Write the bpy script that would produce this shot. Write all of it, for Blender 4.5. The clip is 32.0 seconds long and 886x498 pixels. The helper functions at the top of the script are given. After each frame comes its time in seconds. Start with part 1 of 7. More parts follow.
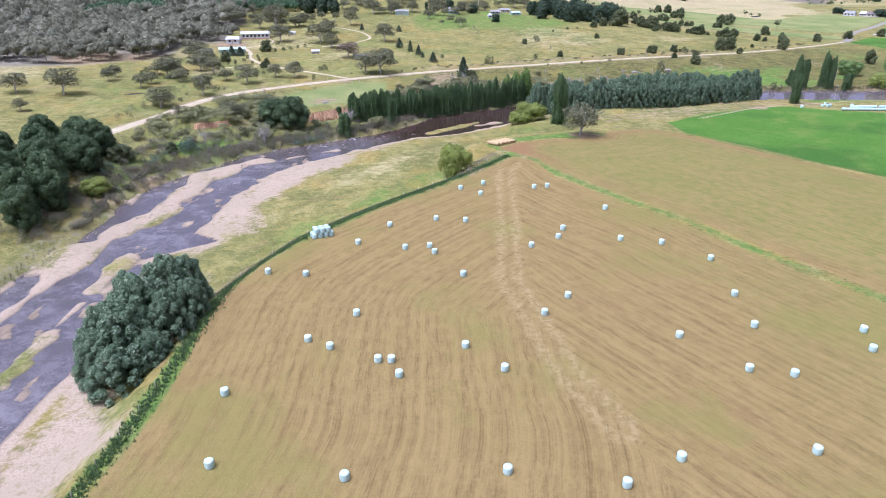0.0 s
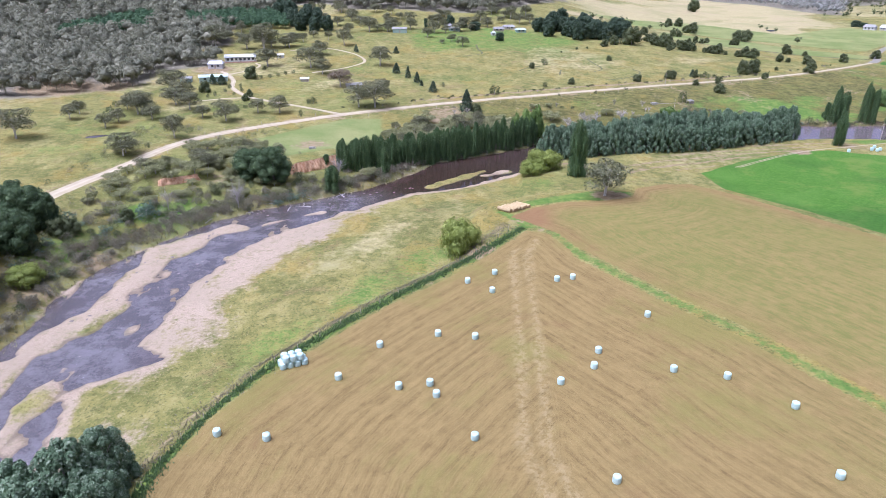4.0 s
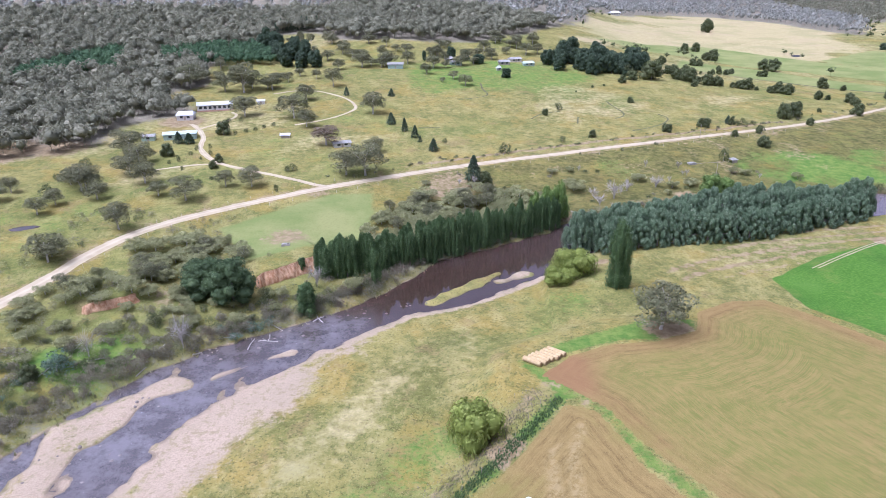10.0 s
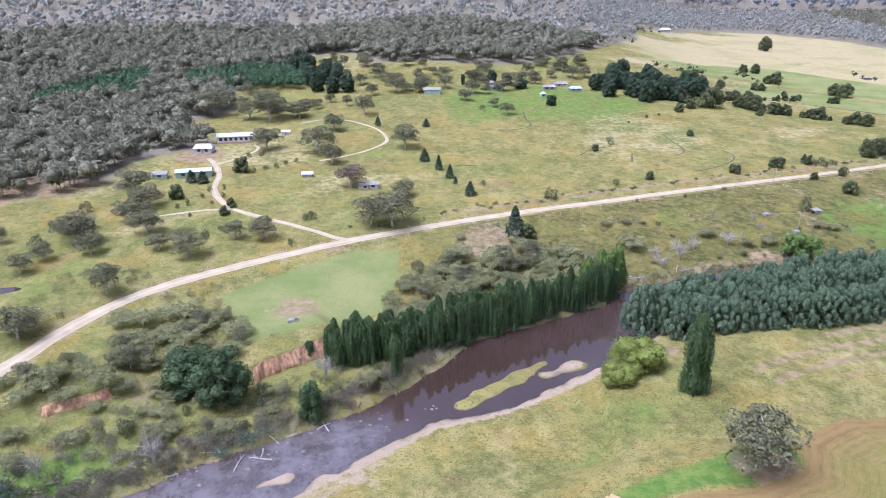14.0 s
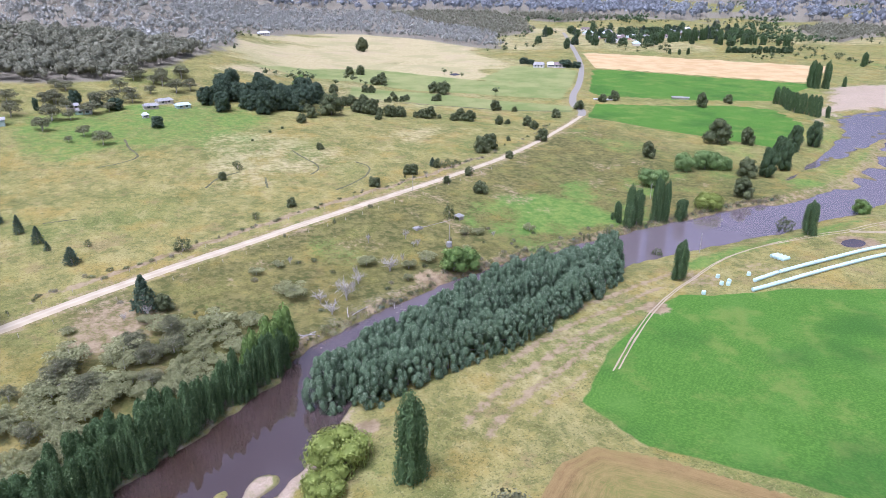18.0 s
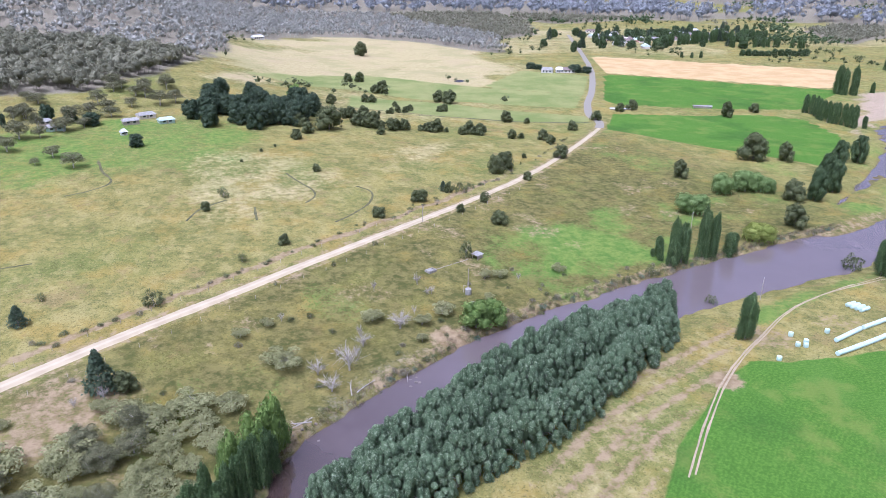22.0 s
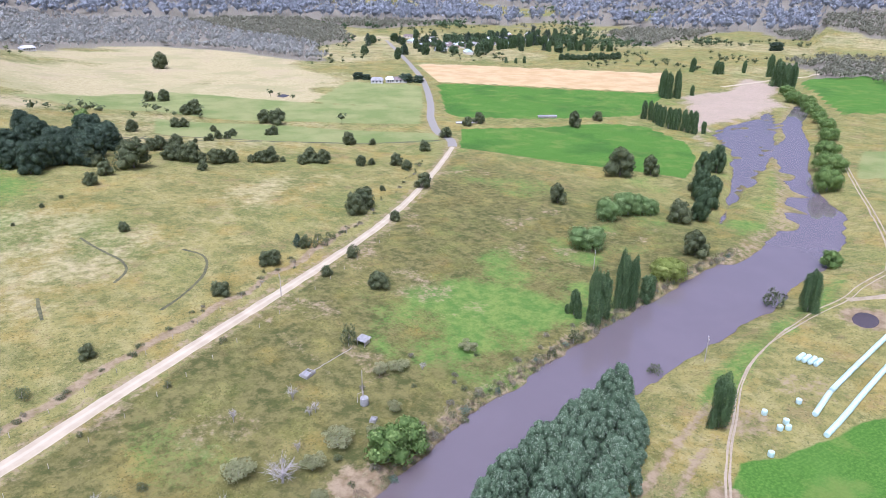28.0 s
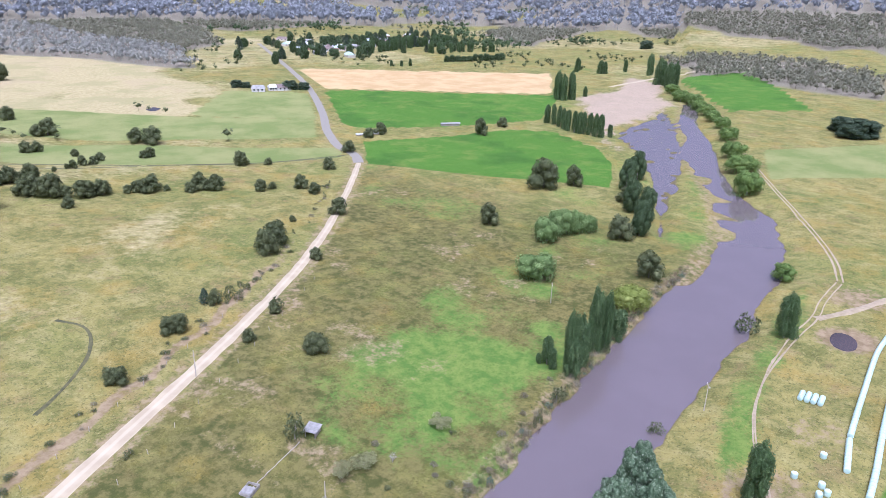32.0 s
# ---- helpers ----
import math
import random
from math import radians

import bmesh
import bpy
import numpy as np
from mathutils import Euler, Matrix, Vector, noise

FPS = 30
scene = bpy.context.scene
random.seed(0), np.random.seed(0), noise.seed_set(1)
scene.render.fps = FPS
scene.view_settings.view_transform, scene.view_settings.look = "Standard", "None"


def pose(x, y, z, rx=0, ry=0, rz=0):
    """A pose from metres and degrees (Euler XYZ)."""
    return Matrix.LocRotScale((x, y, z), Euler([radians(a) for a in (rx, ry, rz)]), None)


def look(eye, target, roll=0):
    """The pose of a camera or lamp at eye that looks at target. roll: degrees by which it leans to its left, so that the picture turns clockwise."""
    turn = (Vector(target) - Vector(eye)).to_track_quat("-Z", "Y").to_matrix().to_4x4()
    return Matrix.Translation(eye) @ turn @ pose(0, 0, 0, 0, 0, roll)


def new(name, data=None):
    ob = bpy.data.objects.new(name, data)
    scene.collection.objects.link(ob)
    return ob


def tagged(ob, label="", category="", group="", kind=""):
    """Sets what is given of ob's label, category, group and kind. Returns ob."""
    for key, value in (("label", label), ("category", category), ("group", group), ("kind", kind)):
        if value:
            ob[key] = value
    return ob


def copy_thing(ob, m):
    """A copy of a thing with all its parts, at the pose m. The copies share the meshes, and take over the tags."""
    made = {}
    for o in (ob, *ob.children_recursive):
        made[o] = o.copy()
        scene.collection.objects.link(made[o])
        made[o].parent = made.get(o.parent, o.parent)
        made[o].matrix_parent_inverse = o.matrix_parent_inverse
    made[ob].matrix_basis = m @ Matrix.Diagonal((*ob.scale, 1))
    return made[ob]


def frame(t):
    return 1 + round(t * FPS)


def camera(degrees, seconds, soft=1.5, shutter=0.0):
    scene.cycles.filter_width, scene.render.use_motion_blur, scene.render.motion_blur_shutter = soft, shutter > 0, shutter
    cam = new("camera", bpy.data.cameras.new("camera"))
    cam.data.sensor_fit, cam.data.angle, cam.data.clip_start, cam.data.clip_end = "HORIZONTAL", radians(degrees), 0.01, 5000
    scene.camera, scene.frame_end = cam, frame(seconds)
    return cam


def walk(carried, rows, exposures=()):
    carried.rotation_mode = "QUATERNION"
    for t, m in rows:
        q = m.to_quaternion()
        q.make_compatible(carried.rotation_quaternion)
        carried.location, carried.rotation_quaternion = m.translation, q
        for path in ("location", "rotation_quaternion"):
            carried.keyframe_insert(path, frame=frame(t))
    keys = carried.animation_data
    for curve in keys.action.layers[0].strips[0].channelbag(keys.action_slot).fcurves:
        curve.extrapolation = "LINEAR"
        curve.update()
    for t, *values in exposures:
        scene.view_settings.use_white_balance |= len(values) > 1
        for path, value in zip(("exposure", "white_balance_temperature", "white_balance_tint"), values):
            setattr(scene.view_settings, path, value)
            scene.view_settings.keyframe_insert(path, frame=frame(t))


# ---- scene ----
cam = camera(65.44, 32.0, soft=0.7)
PATH = [
    (0, pose(2.18, -58.84, 65.00, 66.276, -0.123, 1.851)),
    (0.5, pose(1.83, -53.34, 65.62, 66.345, -0.169, 1.832)),
    (1, pose(1.55, -47.94, 66.42, 66.353, -0.146, 1.825)),
    (1.5, pose(1.27, -42.51, 67.35, 66.319, -0.134, 1.805)),
    (2, pose(0.93, -37.09, 68.42, 66.332, -0.188, 1.798)),
    (2.5, pose(0.69, -31.72, 69.62, 66.344, -0.147, 1.795)),
    (3, pose(0.45, -26.52, 70.82, 66.381, -0.123, 1.814)),
    (3.5, pose(0.21, -21.19, 71.93, 66.422, -0.134, 1.807)),
    (5.5, pose(-1.01, -0.79, 77.66, 66.316, -0.002, 1.685)),
    (6, pose(-1.13, 4.46, 78.54, 66.393, -0.044, 1.734)),
    (6.5, pose(-1.17, 9.78, 79.44, 66.475, 0.073, 1.744)),
    (7, pose(-1.31, 15.03, 80.34, 66.552, 0.075, 1.774)),
    (7.5, pose(-1.46, 19.98, 81.20, 66.596, 0.026, 1.803)),
    (8, pose(-1.73, 25.02, 82.02, 66.643, 0.052, 1.768)),
    (8.5, pose(-2.24, 30.14, 82.76, 66.753, 0.286, 1.641)),
    (9, pose(-2.77, 35.34, 83.51, 66.850, 0.358, 1.607)),
    (9.5, pose(-3.17, 40.60, 84.30, 66.967, 0.385, 1.567)),
    (10, pose(-3.42, 45.78, 85.07, 67.049, 0.385, 1.583)),
    (10.5, pose(-3.52, 50.93, 85.80, 67.161, 0.357, 1.629)),
    (11, pose(-3.63, 56.08, 86.50, 67.269, 0.433, 1.654)),
    (11.5, pose(-3.77, 61.07, 87.12, 67.405, 0.428, 1.729)),
    (12, pose(-3.97, 65.90, 87.62, 67.586, 0.361, 1.791)),
    (12.5, pose(-4.26, 70.63, 88.01, 67.756, 0.430, 1.965)),
    (13, pose(-4.43, 75.39, 88.31, 67.884, 0.372, 5.386)),
    (13.5, pose(-4.35, 80.17, 88.47, 67.986, 0.606, 5.376)),
    (15.5, pose(-3.25, 100.87, 89.51, 67.786, 0.191, -3.061)),
    (16, pose(-3.05, 106.05, 89.60, 67.789, 0.074, -8.534)),
    (16.5, pose(-2.97, 111.17, 89.65, 67.808, -0.179, -13.940)),
    (17, pose(-2.90, 116.30, 89.64, 67.863, -0.316, -19.377)),
    (17.5, pose(-2.74, 121.44, 89.69, 67.941, -0.512, -24.553)),
    (18, pose(-2.32, 126.42, 89.74, 67.955, -0.570, -26.538)),
    (18.5, pose(-1.49, 131.24, 89.82, 67.950, -0.583, -26.578)),
    (19, pose(-0.28, 136.01, 89.90, 67.950, -0.501, -26.596)),
    (19.5, pose(1.17, 140.76, 89.96, 67.961, -0.459, -26.621)),
    (20, pose(2.72, 145.50, 89.98, 67.953, -0.495, -26.641)),
    (20.5, pose(4.39, 150.27, 89.93, 67.957, -0.487, -26.688)),
    (21, pose(6.15, 155.05, 89.87, 67.979, -0.428, -26.722)),
    (21.5, pose(7.86, 159.74, 89.83, 67.972, -0.454, -26.759)),
    (22, pose(9.64, 164.39, 89.80, 67.993, -0.404, -26.812)),
    (22.5, pose(11.33, 169.17, 89.75, 67.966, -0.518, -26.841)),
    (23, pose(13.01, 173.91, 89.66, 68.015, -0.470, -26.894)),
    (23.5, pose(14.56, 178.63, 89.56, 68.056, -0.555, -26.903)),
    (24, pose(16.07, 183.40, 89.52, 68.059, -0.584, -26.915)),
    (24.5, pose(17.51, 188.01, 89.52, 68.074, -0.659, -27.513)),
    (25, pose(18.89, 192.77, 89.52, 68.160, -0.848, -31.339)),
    (25.5, pose(19.95, 197.73, 89.47, 68.247, -1.049, -35.519)),
    (26, pose(20.98, 202.70, 89.41, 68.325, -1.128, -38.260)),
    (26.5, pose(22.09, 207.72, 89.40, 68.342, -1.109, -40.167)),
    (28.5, pose(26.99, 227.10, 88.93, 68.445, -1.097, -42.330)),
    (29, pose(28.31, 231.88, 88.89, 68.431, -1.073, -42.375)),
    (29.5, pose(29.67, 236.61, 88.88, 68.417, -1.072, -42.407)),
    (30, pose(31.06, 241.27, 88.83, 68.416, -1.001, -42.437)),
    (30.5, pose(32.60, 245.96, 88.77, 68.447, -0.965, -42.471)),
    (31, pose(34.24, 250.65, 88.72, 68.448, -1.013, -43.803)),
    (31.5, pose(35.94, 255.42, 88.72, 68.545, -1.164, -48.125)),
    (32, pose(37.55, 260.32, 88.73, 68.636, -1.330, -52.887)),
]
walk(cam, PATH, [(0, 0.70, 5050, 26), (32, 0.70, 5050, 26)])

# ---- sky and sun: bright overcast ----
SUN_UP, SUN_ROUND = 66, 240
world = bpy.data.worlds.new("sky")
scene.world = world
world.use_nodes = True
nt = world.node_tree
sky = nt.nodes.new("ShaderNodeTexSky")
sky.sky_type, sky.sun_disc = "NISHITA", False
sky.sun_elevation, sky.sun_rotation = radians(SUN_UP), radians(SUN_ROUND)
sky.air_density, sky.dust_density, sky.ozone_density = 0.4, 8.5, 0.4
veil = nt.nodes.new("ShaderNodeHueSaturation")
veil.inputs["Saturation"].default_value = 0.55
nt.links.new(sky.outputs[0], veil.inputs["Color"])
nt.links.new(veil.outputs[0], nt.nodes["Background"].inputs[0])
nt.nodes["Background"].inputs[1].default_value = 0.15
lamp = bpy.data.lights.new("sun", "SUN")
lamp.energy, lamp.angle, lamp.color = 1.1, radians(25), (1.0, 0.97, 0.93)
sun = new("sun", lamp)
toward = Vector((math.sin(radians(SUN_ROUND)) * math.cos(radians(SUN_UP)), math.cos(radians(SUN_ROUND)) * math.cos(radians(SUN_UP)), math.sin(radians(SUN_UP))))
sun.matrix_world = look(toward * 400, (0, 0, 0))

# ---- plan of the land: heights and covers as functions of x and y ----
RIVER_NEAR = [(-62, -120), (-66, -60), (-69, 27), (-69, 46), (-71, 75), (-76, 94), (-72, 98), (-63, 105), (-69, 111), (-69, 125), (-68, 142), (-62, 165), (-54, 178), (-45, 188),
              (-36, 197), (-29, 203), (-18, 214), (-7, 218), (3, 224), (13, 232), (24, 241), (31, 249), (45, 261), (66, 273), (100, 286), (140, 294),
              (166, 297), (212, 296), (238, 295), (262, 298), (289, 298), (318, 303), (355, 316), (381, 338), (420, 357), (490, 384), (545, 412), (640, 440)]
RIVER_FAR = [(640, 455), (545, 425), (490, 400), (455, 392), (418, 373), (369, 348), (335, 334), (304, 325), (271, 324), (239, 325), (206, 323), (167, 321), (124, 317),
             (90, 310), (62, 299), (36, 287), (25, 274), (15, 267), (1, 258), (-13, 250), (-19, 239), (-26, 227), (-33, 219), (-44, 211),
             (-56, 202), (-66, 196), (-78, 184), (-88, 168), (-92, 161), (-97, 148), (-100, 135), (-100, 126), (-98, 114), (-98, 104), (-102, 97), (-101, 69), (-100, 58), (-100, 0), (-104, -120)]
RIVER = RIVER_NEAR + RIVER_FAR
ROAD = [(-150, 60), (-138, 130), (-130, 195), (-122, 217), (-119, 240), (-111, 260), (-93, 279), (-75, 293), (-57, 307), (-30, 323), (-3, 338), (29, 352),
        (59, 366), (91, 380), (131, 398), (175, 421), (219, 450), (273, 491), (298, 511), (311, 526), (316, 544), (327, 560), (347, 587), (379, 622), (421, 674), (470, 738), (545, 850), (700, 1090)]
PADDOCK = [(-46, -140), (-46, 8), (-44, 24), (-45, 42), (-46, 63), (-43, 78), (-34, 94), (-17, 118), (4, 143), (18, 164), (24, 161), (30, 145),
           (43, 126), (58, 107), (67, 92), (100, 45), (240, -140)]
FIELD = [(14, 174), (21, 182), (32, 188), (44, 190), (54, 196), (58, 207), (70, 216), (80, 218), (91, 207), (105, 188), (150, 125), (330, -140), (246, -140),
         (104, 48), (71, 94), (62, 109), (47, 128), (33, 148), (26, 163), (20, 169)]
BENCH = [(-48, -140), (-48, 8), (-47, 63), (-36, 96), (-19, 120), (2, 145), (10, 166), (5, 176), (8, 186), (20, 193), (45, 203), (62, 224), (82, 225), (110, 190), (340, -140)]
CROPS = {
    "green_crop": [(88, 233), (105, 246), (124, 257), (139, 264), (150, 266), (158, 261), (183, 255), (215, 240), (420, 60), (330, -120), (153, 127), (108, 190), (90, 213)],
    "green_crop_near_road": [(299, 506), (336, 545), (388, 517), (432, 502), (449, 478), (426, 434), (394, 408), (348, 389), (336, 420), (322, 445)],
    "green_crop_far": [(366, 592), (462, 708), (595, 546), (541, 528), (478, 502), (405, 538), (365, 573)],
    "green_crop_over_river": [(610, 408), (786, 512), (900, 470), (779, 408), (660, 356)],
}
PALE = {
    "pasture_by_road": [(326, 573), (365, 617), (312, 680), (239, 800), (120, 760), (201, 705), (236, 645)],
    "pasture_square": [(313, 686), (402, 765), (441, 706), (366, 616)],
    "pasture_low": [(169, 626), (247, 556), (301, 526), (316, 543), (230, 635), (188, 673)],
    "pasture_over_river": [(481, 351), (554, 295), (457, 284), (414, 332)],
    "lawn": [(-86, 262), (-70, 281), (-55, 298), (-39, 301), (-36, 282), (-38, 262), (-52, 246), (-68, 236)],
}
TAN = {"stubble": [(545, 837), (613, 757), (721, 628), (594, 558), (469, 711)],
       "dry_hill": [(85, 690), (117, 773), (165, 965), (267, 1083), (381, 1172), (452, 1081), (440, 914), (425, 800), (328, 704), (312, 765), (249, 818), (190, 760)]}
GRAVEL = [(-66, -60), (-70, 60), (-70, 100), (-73, 128), (-68, 149), (-63, 165), (-55, 178), (-46, 189), (-38, 196), (-28, 203), (-16, 214), (-4, 218), (-3, 214),
          (-14, 206), (-24, 194), (-34, 180), (-44, 165), (-50, 148), (-55, 130), (-58, 112), (-60, 100), (-57, 60), (-52, 20), (-52, -60)]
WATER_Z = -6.0
PONDS = [(-151, 258.5, 4.2, 2.2, 20), (243, 271.5, 5.2, 3.0, 8), (311, 727, 9, 3.5, 40)]
CLIFFS = [((-64, 222), (-46, 242), 3.4), ((-105, 203), (-90, 214), 1.8)]


def lattice(ix, iy):
    v = np.sin(ix * 127.1 + iy * 311.7) * 43758.5453
    return v - np.floor(v)


def fuzz(x, y, size):
    """Smooth value noise from 0 to 1."""
    x, y = np.asarray(x, float) / size, np.asarray(y, float) / size
    ix, iy = np.floor(x), np.floor(y)
    fx, fy = x - ix, y - iy
    fx, fy = fx * fx * (3 - 2 * fx), fy * fy * (3 - 2 * fy)
    a, b, c, d = lattice(ix, iy), lattice(ix + 1, iy), lattice(ix, iy + 1), lattice(ix + 1, iy + 1)
    return (a * (1 - fx) + b * fx) * (1 - fy) + (c * (1 - fx) + d * fx) * fy


def ease(a, b, v):
    v = np.clip((np.asarray(v, float) - a) / (b - a), 0, 1)
    return v * v * (3 - 2 * v)


def off_line(x, y, line):
    """Distance to a line of points, the side on which it lies (left is positive) and how far along it."""
    best, side, along, run = np.full(np.shape(x), 1e9), np.zeros(np.shape(x)), np.zeros(np.shape(x)), 0.0
    for (ax, ay), (bx, by) in zip(line[:-1], line[1:]):
        dx, dy = bx - ax, by - ay
        size = math.hypot(dx, dy)
        s = np.clip(((x - ax) * dx + (y - ay) * dy) / size ** 2, 0, 1)
        d = np.hypot(x - ax - s * dx, y - ay - s * dy)
        near = d < best
        best = np.where(near, d, best)
        side = np.where(near, np.sign(dx * (y - ay) - dy * (x - ax)), side)
        along = np.where(near, run + s * size, along)
        run += size
    return best, side, along


def within(x, y, ring):
    """Signed distance to a closed ring: positive inside."""
    d = off_line(x, y, list(ring) + [ring[0]])[0]
    inside = np.zeros(np.shape(x), bool)
    for (ax, ay), (bx, by) in zip(ring, list(ring[1:]) + [ring[0]]):
        cross = (ay > y) != (by > y)
        inside ^= cross & (x < (bx - ax) * (y - ay) / ((by - ay) or 1e-9) + ax)
    return np.where(inside, d, -d)


MIDDLE = [(-80, -120), (-80, 60), (-84, 120), (-74, 172), (-58, 192), (-30, 212), (-10, 232), (16, 250), (34, 266), (64, 287), (100, 299), (150, 307),
          (212, 310), (262, 311), (318, 314), (362, 332), (420, 366), (490, 392), (545, 418), (640, 447), (1500, 760)]
BARS = [((-71, 179), (-79, 166), 3.4, 0.5), ((-79, 166), (-85, 157), 3.8, 0.5), ((-86, 161), (-82.7, 142), 3.6, 0.5), ((-82.7, 142), (-87, 126), 4.4, 0.5), ((-87, 126), (-91.5, 110), 3.6, 0.45), ((-91, 112), (-93.5, 98), 2.2, 0.35), ((-94, 99), (-93, 80), 3.6, 0.6), ((-93, 80), (-94, 20), 3.0, 0.5),
        ((8, 236), (16, 241), 2.0, 0.3), ((-62, 182), (-55, 188), 1.2, 0.25)]
ISLANDS = BARS + [((-55, 187.5), (-46, 194), 2.4, 0.5), ((-12, 221), (8, 241), 1.5, 0.5), ((-81.2, 101), (-80.6, 76), 1.9, 0.45), ((-80, 70), (-79, 40), 1.2, 0.35), 
                  ((262, 331), (318, 334), 7.0, 0.7), ((318, 336), (396, 363), 9.0, 0.7)]
WETLAND = [(298, 347), (334, 361), (378, 381), (428, 406), (463, 439), (494, 448), (534, 445), (596, 454), (545, 427), (471, 397), (415, 377), (377, 365), (332, 355), (299, 345)]
MUD = [(585, 531), (673, 527), (760, 560), (783, 587), (741, 506), (654, 484), (623, 457), (539, 447), (501, 452), (464, 442), (430, 420), (440, 440), (499, 471)]


def ground(x, y):
    """Height of the land."""
    x, y = np.asarray(x, float), np.asarray(y, float)
    water = within(x, y, RIVER) + 2.4 * (fuzz(x, y, 7) - 0.5) + 1.2 * (fuzz(x, y, 2.6) - 0.5)
    north = off_line(x, y, MIDDLE)[1] > 0
    road, side, along = off_line(x, y, ROAD)
    over = np.where(side > 0, road, -road)
    out = np.maximum(-water, 0)
    # southern side: river flat and the bench with the mown fields
    bench = 0.0065 * np.clip(y, -60, 200) - 4.3 * ease(0, 75, (x - 55) * 0.58 + (y - 165) * 0.81) - 0.3
    flat = -5.9 + np.minimum(0.075 * out, 2.4) + 0.9 * ease(60, 140, x) * ease(0, 12, out)
    flat = np.where(x > 20, np.maximum(flat, -5.9 + np.minimum(0.22 * out, 2.4 + 1.2 * ease(110, 50, x))), flat)
    south = flat + (bench - flat) * ease(-9, 1, within(x, y, BENCH))
    south = south + 0.055 * np.maximum(out - 260, 0) * ease(380, 620, x)
    # northern side: floodplain, road, slope and wooded hills
    grade = 1.0 - 4.3 * ease(90, 300, x)
    low = -4.4 - 0.4 * ease(60, 160, x)
    cut = ease(6, 17, out) * ease(-40, -60, x) * 1.5
    share = out / (out + np.maximum(-over, 0) + 1e-6)
    plain = np.minimum(low + cut + (grade - low - cut) * ease(0.1, 1.0, share), -5.9 + 0.45 * out)
    steep = 0.05 * ease(230, 20, x) * (1 - 0.35 * ease(-80, -160, x))
    up = np.maximum(over, 0)
    hill = grade + steep * up + 0.085 * np.maximum(up - 230, 0) * ease(420, 60, x) + 0.05 * np.maximum(up - 480, 0) * ease(150, 500, up)
    hill = hill + 7 * (fuzz(x, y, 170) - 0.5) * ease(250, 500, up) + 1.6 * (fuzz(x + 9, y, 48) - 0.5) * ease(10, 90, up)
    upland = np.where(over > 0, hill, plain)
    z = np.where(north, upland, south)
    far = np.hypot(x - 200, y - 300)
    z = z + 0.03 * np.maximum(far - 1000, 0) + 60 * (fuzz(x, y, 900) - 0.35) * ease(900, 2000, far) + 18 * (fuzz(x, y, 300) - 0.5) * ease(900, 1500, far)
    z = np.where(water > 0, WATER_Z + 0.05 - np.minimum(0.35 * water, 1.6), np.maximum(z, -5.85))
    shoal = ease(-52, -60, x) * ease(196, 180, y) * (water > 0)
    ribs = fuzz(x + 0.25 * y, y * 0.33, 3.2) + 0.6 * fuzz(x + 0.25 * y, y * 0.5, 1.4)
    z = np.where(shoal > 0, np.maximum(z, WATER_Z + shoal * (0.9 * (ribs - 1.02) - 0.02 * np.minimum(water, 6))), z)
    for a, b, wide, tall in ISLANDS:
        d = off_line(x, y, [a, b])[0] + 1.8 * (fuzz(x, y, 3.5) - 0.5) + wide * 2.0 * (fuzz(x, y, 9) - 0.5)
        z = np.where(north | (water > -2), np.maximum(z, WATER_Z + tall * (1 - (d / wide) ** 2)) * (d < wide * 1.6) + z * (d >= wide * 1.6), z)
    wet = ease(-3, 2, within(x, y, WETLAND) + 3 * (fuzz(x, y, 8) - 0.5))
    z = z * (1 - wet) + wet * (WATER_Z + 0.5 * (fuzz(x * 0.6 + y * 0.5, y - x * 0.5, 6) + 0.6 * fuzz(x, y, 2.6) - 1.08))
    for (ax, ay), (bx, by), tall in CLIFFS:
        size = math.hypot(bx - ax, by - ay)
        u, v = ((x - ax) * (bx - ax) + (y - ay) * (by - ay)) / size, ((y - ay) * (bx - ax) - (x - ax) * (by - ay)) / size
        beyond = np.maximum(np.maximum(-u, u - size), 0)
        z = z + tall * ease(-0.8, 0.8, v) * ease(26, 5, v) * ease(7, 0, beyond)
    for cx, cy, long, wide, turn in PONDS:
        c, s = math.cos(radians(turn)), math.sin(radians(turn))
        u, v = ((x - cx) * c + (y - cy) * s) / long, ((y - cy) * c - (x - cx) * s) / wide
        z = z - 0.95 * np.clip(1.6 - u * u - v * v, 0, 1.0)
    return z + 0.12 * (fuzz(x, y, 7) - 0.5) * (water < -1)


